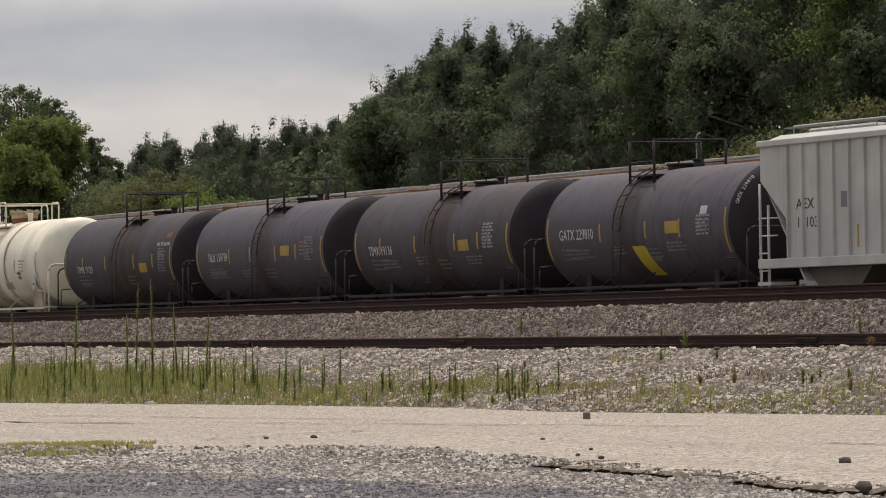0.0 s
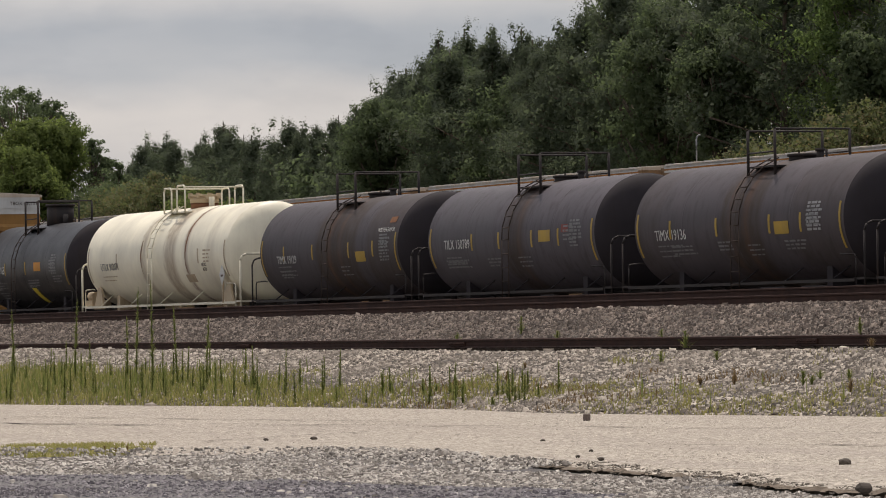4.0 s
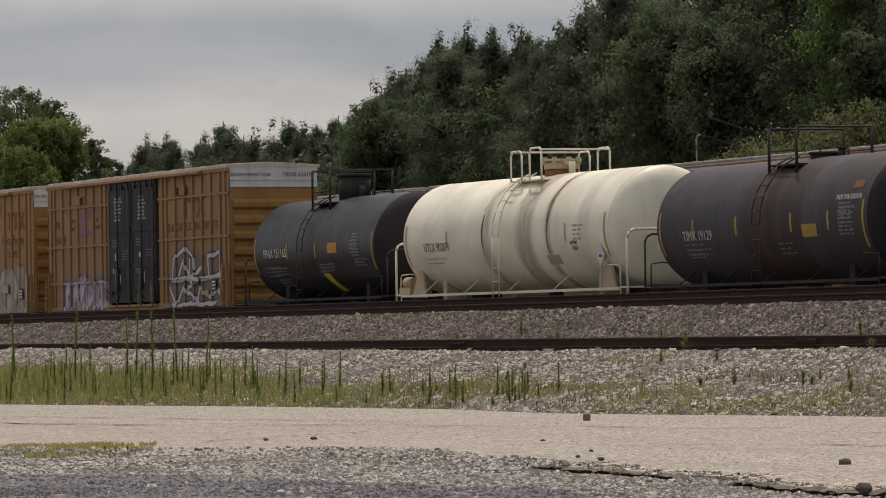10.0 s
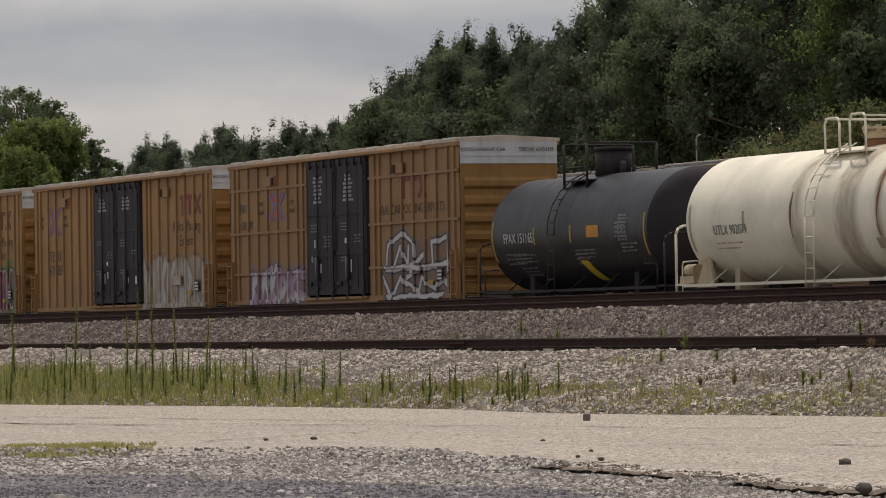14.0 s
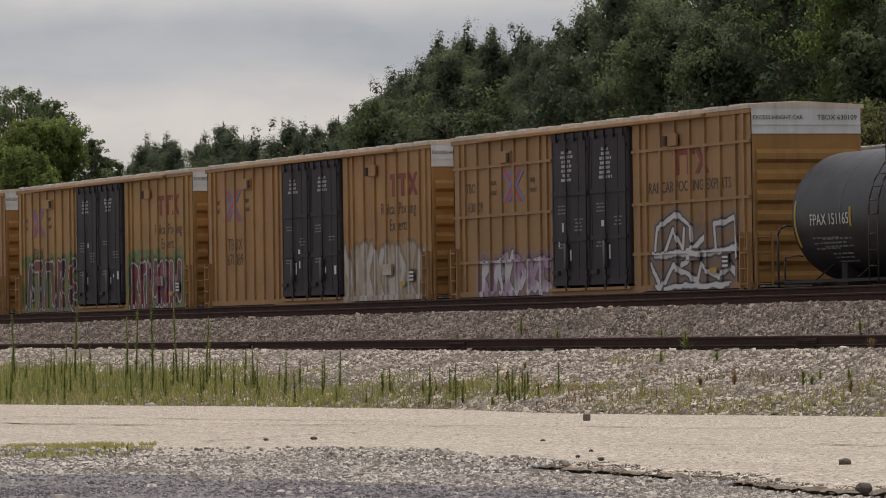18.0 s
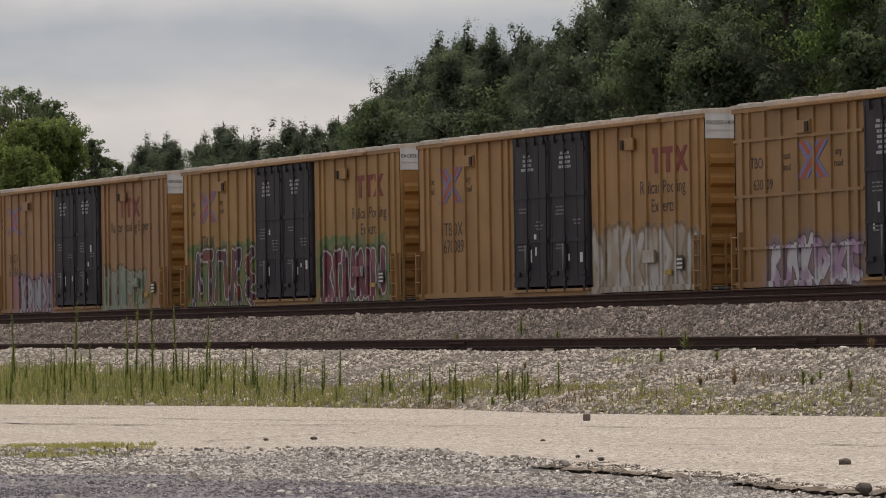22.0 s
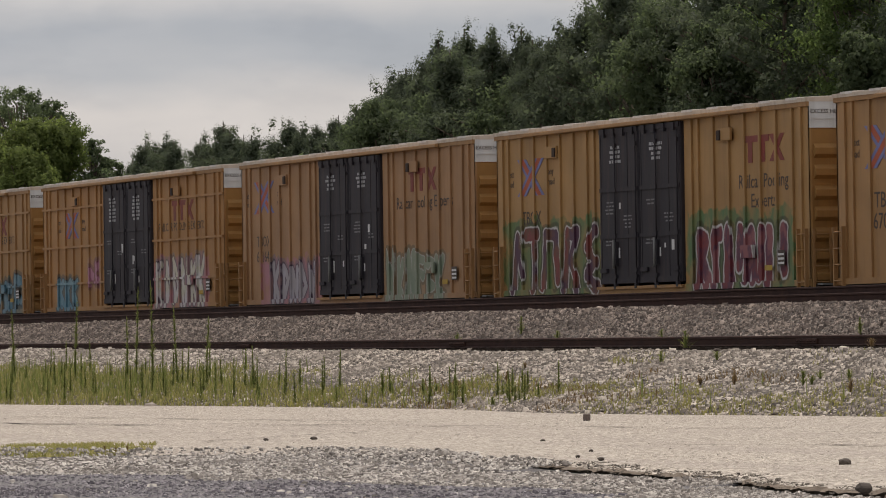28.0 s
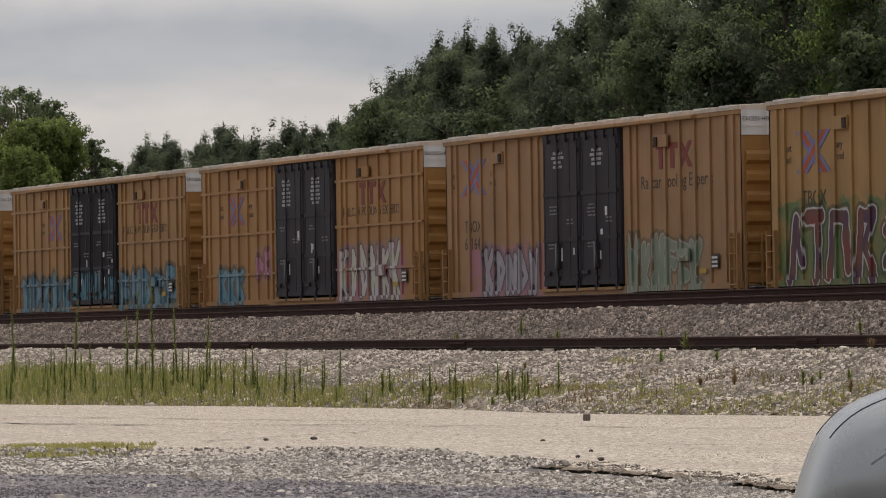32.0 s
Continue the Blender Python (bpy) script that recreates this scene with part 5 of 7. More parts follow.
SIDE4 = graffiti_paint("tan paint with purple and pale green tags", (0.335, 0.185, 0.088), [
    zone(-7.7, -2.7, 0.85, 2.15, 1.5, [(0.40, 0.37, 0.41), (0.33, 0.30, 0.31)], (0.05, 0.035, 0.06), PINK_, 6, 0.05, scrawl(-6.8, -2.9, 0.95, 2.15, 5, 41), 0.12),
    zone(2.6, 7.5, 0.85, 2.0, 0.9, [(0.15, 0.20, 0.14), (0.22, 0.25, 0.18)], (0.40, 0.41, 0.37), (0.30, 0.22, 0.14), 7, 0.03, scrawl(2.8, 7.3, 0.9, 2.2, 6, 42), 0.12)])
SIDE5 = graffiti_paint("tan paint with white and pink tags", (0.365, 0.188, 0.07), [
    zone(2.6, 8.0, 0.85, 2.4, 1.3, [WHITE_, (0.48, 0.45, 0.33), (0.5, 0.46, 0.45)], (0.06, 0.045, 0.06), PINK_, 8, 0.045, scrawl(2.8, 7.8, 0.95, 2.5, 6, 53), 0.11),
    zone(-8.0, -5.5, 0.9, 1.9, 1.5, [(0.06, 0.14, 0.17), (0.09, 0.20, 0.25), (0.16, 0.27, 0.31)], (0.03, 0.05, 0.07), (0.16, 0.16, 0.12), 9, 0.04, scrawl(-7.9, -5.6, 0.95, 1.9, 3, 54), 0.15),
    zone(-4.5, -3.0, 1.7, 2.5, 1.5, [PINK_, (0.42, 0.2, 0.26)], (0.2, 0.05, 0.1), (0.36, 0.20, 0.13), 10, 0.03, scrawl(-4.4, -3.1, 1.75, 2.5, 2, 55), 0.1)])
SIDE6 = graffiti_paint("tan paint with a long blue tag", TAN, [
    zone(a, b, 0.85, 2.0, 1.6, [(0.05, 0.11, 0.14), (0.08, 0.18, 0.23), (0.16, 0.25, 0.29)], (0.02, 0.035, 0.05), (0.08, 0.14, 0.13), k, 0.045, scrawl(a, b, 0.95, 2.1, 5, 60 + k), 0.18)
    for k, a, b in ((11, -8.4, -2.6), (12, 2.6, 8.6))])
DOOR6 = graffiti_paint("black door paint with a blue tag", (0.020, 0.019, 0.022), [
    zone(-2.6, 2.6, 0.85, 2.0, 1.6, [(0.03, 0.08, 0.10), (0.06, 0.17, 0.21), (0.12, 0.22, 0.26)], (0.02, 0.03, 0.04), (0.03, 0.06, 0.07), 13, 0.045, scrawl(-2.5, 2.5, 0.95, 2.1, 5, 67), 0.18)], 0.2, 0.7, 0.12)
SLOGAN = "RAILCAR POOLING EXPERTS"


def slogan(x, z):
    return [("Railcar Pooling", x, z, 0.46, M_INK), ("Experts", x, z - 0.45, 0.46, M_INK)]


def road_words(x, z):
    return [("next", x - 1.4, z + 0.13, 0.25, M_INK), ("load", x - 1.4, z - 0.13, 0.25, M_INK), ("any", x + 1.35, z + 0.13, 0.25, M_INK), ("road", x + 1.35, z - 0.13, 0.25, M_INK)]


CARS = [
    ("ribbed tan box car with white block graffiti and black doors", 0.0, SIDE1, True, "TBOX 630109",
     [(SLOGAN, 5.95, 3.37, 0.38, M_INK), ("TBOX", -8.2, 3.75, 0.36, M_INK), ("630109", -8.0, 3.25, 0.36, M_INK)] + road_words(-5.3, 3.75), 6.0, 3.96, -5.3, 3.75),
    ("tan box car with a grey painted-out band and black doors", -20.80, SIDE2, False, "",
     slogan(7.0, 3.4) + [("TBOX", -7.0, 2.72, 0.5, M_INK), ("670089", -7.0, 2.26, 0.5, M_INK)] + road_words(-7.2, 3.9), 7.4, 4.05, -7.2, 3.9),
    ("tan box car with green and red bubble graffiti", -41.35, SIDE3, False, "",
     slogan(7.05, 3.35) + [("TBOX", -7.2, 2.87, 0.48, M_INK)] + road_words(-7.2, 3.9), 7.1, 4.1, -7.2, 3.92),
    ("tan box car with purple and pale green graffiti", -62.04, SIDE4, False, "",
     [("Railcar Pooling Experts", 5.77, 3.52, 0.46, M_INK), ("TBOX", -7.6, 2.75, 0.45, M_INK), ("661641", -7.6, 2.3, 0.45, M_INK)] + road_words(-7.5, 4.0), 5.6, 4.14, -7.5, 4.05),
    ("ribbed tan box car with white graffiti beside its doors", -82.83, SIDE5, True, "",
     [(SLOGAN, 5.4, 3.4, 0.36, M_INK)] + road_words(-6.3, 3.72), 5.5, 3.9, -6.3, 3.72),
    ("ribbed tan box car with a long blue graffiti band", -103.5, SIDE6, True, "",
     [(SLOGAN, 5.4, 3.4, 0.36, M_INK)] + road_words(-4.5, 3.7), 5.6, 3.9, -4.5, 3.7),
    ("plain tan box car at the rear of the train", -124.2, M_TAN, False, "", slogan(7.0, 3.4), 7.0, 4.05, -7.2, 3.9)]

for label, u, side, ribbed, number, texts, rx, rz, cx, cz in CARS:
    b = box_car(label, u, side, ribbed, number, texts, door_mat=DOOR6 if side is SIDE6 else None)
    red_mark(b, rx, rz)
    cross_mark(b, cx, cz, 0.42 if ribbed else 0.47)

# a standing row of old box cars on the far track
first = box_car("old brown box car standing on the far track", 0, M_OLDTAN, False, "", [], mat=M_OLDTAN, moving=False, plain=True)
for name, mat, z0, z1, out in (("eave_strip", M_PANEL, 5.02, 5.11, 0.03), ("eave_strip", M_RUSTLINE, 4.97, 5.018, 0.02), ("eave_strip", M_PANEL, 4.9, 4.966, 0.015)):
    block(name, mat, first, (-BOX_L / 2 + 0.3, BOX_L / 2 - 0.3, -BOX_W - out, -BOX_W + 0.01, z0, z1), "worn cream and rust eave strip")
first.matrix_basis = pose(-95, 64.3, -0.05)
for k in range(1, 9):
    copy_thing(first, pose(-95 - 20.6 * k, 64.3, -0.05))

post = tagged(new("post"), "thin grey metal post with a pale cap beside the far track", "post")
post.matrix_basis = pose(-154.7, 68.0, -0.55)
bm = bmesh.new()
rod(bm, (0, 0, 0), (0, 0, 6.5), 0.022, 8)
part("pole", bm, M_GREYSTEEL, post)
bm = bmesh.new()
bars(bm, [(0, 0, 6.5), (0, 0, 6.85), (0.03, 0.05, 6.95), (0.06, 0.12, 6.97)], 0.03, 8)
part("cap", bm, M_PALELETTER, post, "pale bent cap")

# ---------------------------------------------------------------- covered hopper at the head


# Brown grime, with the shade below the side sill put into the colour.
M_CHUTE = paint("grimy shaded brown hopper paint", (0.14, 0.115, 0.09), rough=0.7, wear=0.5)


def hopper_car(u0, length):
    h, mid, w = length / 2, u0 + length / 2, 1.43
    car = tagged(new("hopper_car"), "light grey ribbed covered hopper with sloped ends", "hopper car")
    for s in (-1, 1):
        y0, y1 = sorted((s * w, s * (w - 0.05)))
        bm = bmesh.new()
        prism(bm, [(-h, 4.16), (-h, 3.3), (-h + 1.55, 2.3), (-h + 1.55, 1.5), (h - 1.55, 1.5), (h - 1.55, 2.3), (h, 3.3), (h, 4.16)], "y", y0, y1)
        side = part("side_sheet", bm, M_HOPPER, car)
        for k in range(17):
            x = -h + 1.55 + (length - 3.1) * k / 16
            y0, y1 = sorted((s * w, s * (w + 0.07)))
            block("side_rib", M_HOPPER, side, (x - 0.028, x + 0.028, y0, y1, 1.5, 4.1))
        y0, y1 = sorted((s * (w - 0.06), s * (w + 0.09)))
        block("top_chord", M_HOPPER, car, (-h - 0.02, h + 0.02, y0, y1, 4.08, 4.22), bevel=0.015)
        block("side_sill", M_HOPPER, car, (-h, h, y0, y1, 1.3, 1.52), bevel=0.015)
        for e in (-1, 1):
            for xx in (0.05, 0.5):
                bm = bmesh.new()
                rod(bm, (e * (h - xx), s * (w + 0.04), 0.7), (e * (h - xx), s * (w + 0.04), 3.3 - xx * 1.1), 0.035, 8)
                part("end_post", bm, M_HOPPER, car)
            for k in range(5):
                bm = bmesh.new()
                rod(bm, (e * h, s * (w + 0.05), 0.85 + 0.4 * k), (e * (h - 0.55 - 0.15 * k * (k > 2)), s * (w + 0.05), 0.85 + 0.4 * k), 0.018, 6)
                part("rung", bm, M_HOPPER, car)
            bm = bmesh.new()
            bx(bm, *sorted((e * (h - 0.7), e * h)), *sorted((s * 0.9, s * (w + 0.1))), 0.92, 1.0)
            part("step", bm, M_HOPPER, car)
        bm = bmesh.new()
        bars(bm, [(-h + 0.4, s * 0.75, 4.55), (h - 0.4, s * 0.75, 4.55)], 0.02)
        for k in range(8):
            x = -h + 0.4 + (length - 0.8) * k / 7
            rod(bm, (x, s * 0.75, 4.25), (x, s * 0.75, 4.55), 0.018, 6)
        part("roof_rail", bm, M_HOPPER, car)
        bm = bmesh.new()
        bx(bm, -h - 0.05, h + 0.05, *sorted((s * 0.45, s * 0.8)), 4.5, 4.535)
        part("running_board", bm, M_GREYSTEEL, car)
    for e in (-1, 1):
        bm = bmesh.new()
        prism(bm, [(e * h, 3.35), (e * (h - 0.05), 3.3), (e * (h - 2.3), 1.0), (e * (h - 2.2), 1.0)], "y", -w + 0.05, w - 0.05)
        part("slope_sheet", bm, M_HOPPER, car)
        block("end_wall", M_HOPPER, car, (*sorted((e * (h - 0.05), e * h)), -w + 0.05, w - 0.05, 3.3, 4.15))
        block("end_sill", M_HOPPER, car, (*sorted((e * (h - 2.2), e * (h + 0.3))), -0.35, 0.35, 0.75, 1.05))
    bm = bmesh.new()
    prism(bm, [(-w, 4.16), (w, 4.16), (0.9, 4.36), (-0.9, 4.36)], "x", -h, h)
    part("roof", bm, M_HOPPER, car)
    for k in range(4):
        x = -h + length * (k + 0.5) / 4
        block("hatch_cover", M_HOPPER, car, (x - 1.7, x + 1.7, -0.35, 0.35, 4.36, 4.5), bevel=0.04)
    for k in range(3):
        x = -h + 1.5 + (length - 3.0) * (k + 0.5) / 3
        bm = bmesh.new()
        prism(bm, [(x - 2.0, 1.5), (x + 2.0, 1.5), (x + 0.5, 0.45), (x - 0.5, 0.45)], "y", -1.2, 1.2)
        part("chute", bm, M_CHUTE, car, "brown grimy discharge chute, darkened for shade")
        block("outlet_gate", M_STEEL, car, (x - 0.6, x + 0.6, -0.7, 0.7, 0.36, 0.46))
    writing("lettering", "AEX", 0.34, M_INK, car, -h + 2.4, -w - 0.006, 2.72, stretch=1.5)
    writing("lettering", "11103", 0.34, M_INK, car, -h + 2.5, -w - 0.006, 2.3, stretch=1.4)
    block("stencil_panel", M_GREYLETTER, car, (-h + 4.3, -h + 4.7, -w - 0.012, -w - 0.006, 2.6, 2.95))
    block("reflector", M_YELLOW, car, (-h + 5.1, -h + 5.17, -w - 0.012, -w - 0.002, 1.7, 2.2))
    running_gear(car, (-h + 1.5, h - 1.5), (-h + 0.1, h - 0.1))
    TRAIN.append((car, mid))


hopper_car(87.85, 16.0)

# ---------------------------------------------------------------- trees


def leaf_cloud(rng, centres, outs, radii, count, size, slim, jitter=0.45):
    """Many small pointed leaves on tufts round the centres. outs: the way each tuft faces out of its bough; a leaf's shading leans half to it."""
    pick = rng.integers(0, len(centres), count)
    d = rng.normal(size=(count, 3))
    d /= np.linalg.norm(d, axis=1, keepdims=True)
    rr = rng.uniform(0.05, 1.0, (count, 1)) ** 0.4
    p = centres[pick] + d * rr * radii[pick]
    nrm = d * 0.8 + 0.5 * outs[pick] + rng.normal(0, jitter, (count, 3))
    a = np.cross(nrm, rng.normal(size=(count, 3)))
    a /= np.linalg.norm(a, axis=1, keepdims=True)
    b = np.cross(nrm, a)
    b /= np.linalg.norm(b, axis=1, keepdims=True)
    s = rng.uniform(0.6, 1.3, (count, 1)) * size
    v = np.stack([p - a * s, p + a * s * 0.5 - b * s * slim, p + a * s * 0.4 + b * s * slim], 1).reshape(-1, 3)
    soft = d * 0.55 + outs[pick] * 0.75 + rng.normal(0, 0.16, (count, 3))
    soft /= np.linalg.norm(soft, axis=1, keepdims=True)
    return v, np.arange(count * 3).reshape(-1, 3), np.repeat(soft, 3, 0)


def leafy_mesh(name, clouds, material):
    """One mesh from several leaf clouds, shaded softly along their tufts."""
    off, vs, fs, ns = 0, [], [], []
    for v, f, n in clouds:
        vs.append(v), fs.append(f + off), ns.append(n)
        off += len(v)
    me = fast_mesh(name, np.vstack(vs), np.vstack(fs), material)
    at = me.attributes.new("custom_normal", "FLOAT_VECTOR", "POINT")
    at.data.foreach_set("vector", np.vstack(ns).astype(np.float32).ravel())
    return me


def tree(kind, name, label, x, y, ztop, seed, leaf, spread=0.22, count=9000, low=0.12, group="trees behind the tracks", airy=1.0):
    """Tapered trunk, limbs and a crown of boughs, each a cloud of leafy tufts; kind: 'pine', 'broad' or 'shrub'. airy: under 1 leaves gaps."""
    rng = np.random.default_rng(seed)
    ob = tagged(new(name), label, "tree" if kind != "shrub" else "shrub", group)
    z0 = ground_z(x, y) - 0.1
    ob.matrix_basis = pose(x, y, z0, 0, 0, float(rng.uniform(0, 360)))
    H = ztop - z0
    bm = bmesh.new()
    r0 = 0.014 * H + 0.03
    bend = rng.normal(0, 0.012 * H, 2)

    def axis(t):
        return Vector((bend[0] * t * t, bend[1] * t * t, H * t))
    n = 8
    rings = []
    top = 0.98 if kind == "pine" else 0.72
    for k in range(n + 1):
        t = top * k / n
        r = r0 * (1 - 0.9 * k / n) * (1.25 if k == 0 else 1)
        c = axis(t)
        rings.append([bm.verts.new(c + Vector((math.cos(j * math.tau / 8), math.sin(j * math.tau / 8), 0)) * r) for j in range(8)])
    for p, q in zip(rings, rings[1:]):
        for j in range(8):
            bm.faces.new((p[j], p[(j + 1) % 8], q[(j + 1) % 8], q[j])).smooth = True
    part("trunk", bm, M_BARK, ob)
    centres, outs, radii = [], [], []
    bm = bmesh.new()

    def bough(c, r, tufts, tuft, tall, flat):
        """A bough's cloud of foliage: tufts on its upper side, fewer below."""
        for _ in range(max(4, int(tufts * airy))):
            d = rng.normal(size=3)
            d /= np.linalg.norm(d)
            if d[2] < -0.25:
                d[2] = -d[2]
            q = np.array(c) + d * np.array((r, r, r * flat)) * rng.uniform(0.55, 1.05)
            centres.append(q)
            outs.append(d)
            s = tuft * rng.uniform(0.7, 1.3)
            radii.append((s, s, s * tall))

    if kind == "pine":
        m = int(15 + 30 * (1 - low))
        phase = rng.uniform(0, 6.28, 3)
        for k in range(m):
            f = (k + 0.5) / m
            az = k * 2.4 + rng.uniform(-0.5, 0.5)
            t = low + (0.93 - low) * f
            side = 1.0 + 0.3 * math.sin(az + phase[0]) + 0.2 * math.sin(9 * f + phase[1] + az * 2)
            reach = H * spread * (0.2 + 0.8 * (1 - f ** 2.2)) * side * rng.uniform(0.6, 1.1)
            tip = axis(t) + Vector((math.cos(az) * reach, math.sin(az) * reach, reach * rng.uniform(0.1, 0.4)))
            rod(bm, axis(t * 0.96), axis(t * 0.98).lerp(tip, 0.9), 0.014 + r0 * 0.09 * (1 - f), 5)
            rad = 0.052 * H * rng.uniform(0.7, 1.2) * (1.15 - 0.5 * f)
            for w in (1.0, 0.5):
                bough(axis(t).lerp(tip, w), rad, 12, 0.018 * H * (1.1 - 0.25 * f), rng.uniform(1.3, 2.0), 0.75)
        for k in range(4):
            bough(axis(0.91 + 0.015 * k) + Vector(rng.normal(0, 0.018 * H, 3)), 0.024 * H, 5, 0.014 * H, 1.8, 1.3)
    else:
        mid = 0.5 * (1 + low) if kind == "broad" else 0.5
        lobes = rng.normal(size=(9, 3))
        lobes /= np.linalg.norm(lobes, axis=1, keepdims=True)
        for k in range(52):
            d = rng.normal(size=3)
            d /= np.linalg.norm(d)
            d[2] = abs(d[2]) if k % 4 else d[2]
            lump = 0.72 + 0.28 * float(np.max(lobes @ d)) ** 3
            rr = lump * rng.uniform(0.7, 1.0)
            tip = Vector((d[0] * H * spread * rr, d[1] * H * spread * rr, H * (mid - 0.02 + (0.95 - mid) * d[2] * rr)))
            foot = axis(max(0.1, min(0.68, tip.z / H - 0.22)))
            rod(bm, foot, foot.lerp(tip, 0.9), 0.012 + r0 * 0.08, 5)
            rad = (0.3 * spread + 0.012) * H * rng.uniform(0.6, 1.25) * (0.75 if airy < 1 else 1)
            for w in (1.0, 0.55) if airy >= 1 else (1.0,):
                bough(foot.lerp(tip, w), rad * rng.uniform(0.7, 1.2), 14, 0.24 * rad + 0.09, 0.9, 0.75)
    part("branchwork", bm, M_BARK, ob)
    centres, outs, radii = np.array(centres), np.array(outs), np.array(radii)
    up = outs + np.array((0, 0, 0.25))
    size = 0.0016 * H + 0.04
    clouds = [leaf_cloud(rng, centres, up, radii, int(count * (2.9 if kind == "pine" else 2.4)), size * (0.8 if kind == "pine" else 1.25), 0.5 if kind == "pine" else 0.75, 0.35 if kind == "pine" else 0.5)]
    if airy >= 1:
        clouds.append(leaf_cloud(rng, centres * np.array((0.8, 0.8, 0.985)), up, radii * 1.1, int(count * 0.5), 0.003 * H + 0.08, 0.8))
    part("crown", leafy_mesh("crown", clouds, leaf), None, ob)
    return ob


def forest():
    seed = 1
    # broadleaf group at the far end
    for x, y, zt, m, sp, cnt, lab in (
            (-243.7, 72, 11.7, M_LIGHTLEAF, 0.18, 17000, "dense rounded light green broadleaf tree"),
            (-240.0, 70, 10.0, M_LIGHTLEAF, 0.16, 8000, "low leafy light green broadleaf tree"),
            (-246.8, 71.5, 10.9, M_LIGHTLEAF, 0.2, 10000, "leafy light green broadleaf tree at the wood's edge"),
            (-282.7, 82, 16.4, M_BROAD, 0.13, 2600, "tall open darker broadleaf tree with gaps in its crown"),
            (-275.3, 82, 14.8, M_BROAD, 0.11, 2300, "tall open darker broadleaf tree with gaps in its crown"),
            (-286.5, 82, 15.6, M_BROAD, 0.14, 3000, "tall open darker broadleaf tree at the end of the wood"),
            (-281.4, 86, 12.6, M_BROAD, 0.08, 2600, "thin open broadleaf tree at the wood's edge"),
            (-284.3, 88, 11.6, M_BROAD, 0.1, 3000, "thin open broadleaf tree at the wood's edge")):
        seed += 1
        tree("broad", "broadleaf_tree", lab, x, y, zt, seed, m, sp, cnt, 0.5, airy=0.5 if "open" in lab else 1.0)
    # line of pines falling away to the far end
    far = ((-350, 110, 13.2), (-342, 108, 14.3), (-336, 107, 13.4), (-331.2, 106, 14.1), (-326, 105, 12.6), (-321.9, 104, 13.3), (-316, 104, 13.3), (-308.5, 102, 12.9), (-299.3, 100, 13.6), (-295.5, 99, 12.9),
           (-290.2, 98, 12.4), (-281.7, 96, 12.0), (-276, 95, 11.8), (-270.2, 94, 12.4), (-265.6, 93, 11.8), (-260, 92, 11.6), (-250.8, 90, 11.7), (-246, 89, 11.4), (-242.7, 88, 11.8), (-238, 87, 11.9),
           (-233.9, 86, 12.3), (-229.5, 85, 12.3), (-226.1, 84, 12.6), (-221.8, 83, 12.6))
    for x, y, zt in far:
        seed += 1
        tree("pine", "pine_tree", "dark green pine in the line behind the tracks", x, y, zt, seed, M_PINE, 0.13, 4600, 0.55)
    tall = ((-217.2, 82, 12.8, 0), (-214, 79, 11.4, 1), (-209.8, 80, 13.2, 0), (-208.2, 80.5, 13.6, 0), (-206, 80, 13.4, 1), (-203.2, 78, 12.4, 0), (-198.7, 78, 12.8, 0), (-197.6, 79, 12.9, 0), (-195.9, 78, 11.4, 1),
            (-193.7, 78, 12.2, 0), (-192.2, 78, 12.2, 0), (-190, 77, 11.6, 0), (-187.9, 77, 12.4, 0), (-185.4, 77, 13.2, 0), (-182.6, 78, 14.8, 1), (-180, 76, 13.9, 0), (-176.5, 77, 14.6, 0), (-173.5, 75, 13.6, 1),
            (-171.2, 77, 14.7, 0), (-168, 75, 14.6, 0), (-164.3, 77, 14.8, 1), (-161, 74, 14.4, 0), (-156.4, 75, 14.6, 1), (-152.9, 75, 14.6, 0), (-146, 74, 14.7, 1))
    for x, y, zt, broad in tall:
        seed += 1
        if broad:
            # these three take sunlight as a lighter leaf colour
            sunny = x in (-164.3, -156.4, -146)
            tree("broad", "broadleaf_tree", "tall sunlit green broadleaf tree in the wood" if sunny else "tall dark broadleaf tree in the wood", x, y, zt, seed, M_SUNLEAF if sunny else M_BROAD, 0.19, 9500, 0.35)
        else:
            tree("pine", "pine_tree", "tall pine in the wood behind the tracks", x, y, zt, seed, M_PINE, 0.17, 7500, 0.6 if x == -171.2 else 0.4)
    for x, y, zt, sp in ((-163.4, 73, 12.2, 0.13), (-151.2, 72.5, 10.6, 0.09)):
        seed += 1
        tree("broad", "broadleaf_tree", "light green broadleaf tree at the edge of the wood", x, y, zt, seed, M_BROAD, sp, 8000, 0.45)
    for x, y, zt, m in ((-219.3, 69.5, 8.4, M_RUSTLEAF), (-215.8, 69.5, 8.2, M_RUSTLEAF), (-222.3, 69, 7.4, M_RUSTLEAF), (-212.3, 69.4, 7.1, M_LIGHTLEAF), (-208.9, 69, 6.8, M_LIGHTLEAF), (-152.2, 69, 6.9, M_RUSTLEAF), (-148.5, 69, 7.5, M_RUSTLEAF), (-145.2, 69.3, 7.9, M_RUSTLEAF)):
        seed += 1
        tree("shrub", "shrub", "bushy young tree beside the far track", x, y, zt, seed, m, 0.32, 6000, 0.05, "shrubs by the far track")
    for x, y, zt in ((-240.5, 73.5, 8.6), (-244.5, 74, 8.6), (-248, 76, 8.8), (-236.5, 73, 8.2), (-232.5, 72.5, 7.8), (-228, 73, 8.0), (-268, 84, 9.5), (-262, 83, 9.3), (-284, 88, 10.6), (-279, 86, 10.4), (-290, 90, 10.6), (-296, 93, 10.8)):
        seed += 1
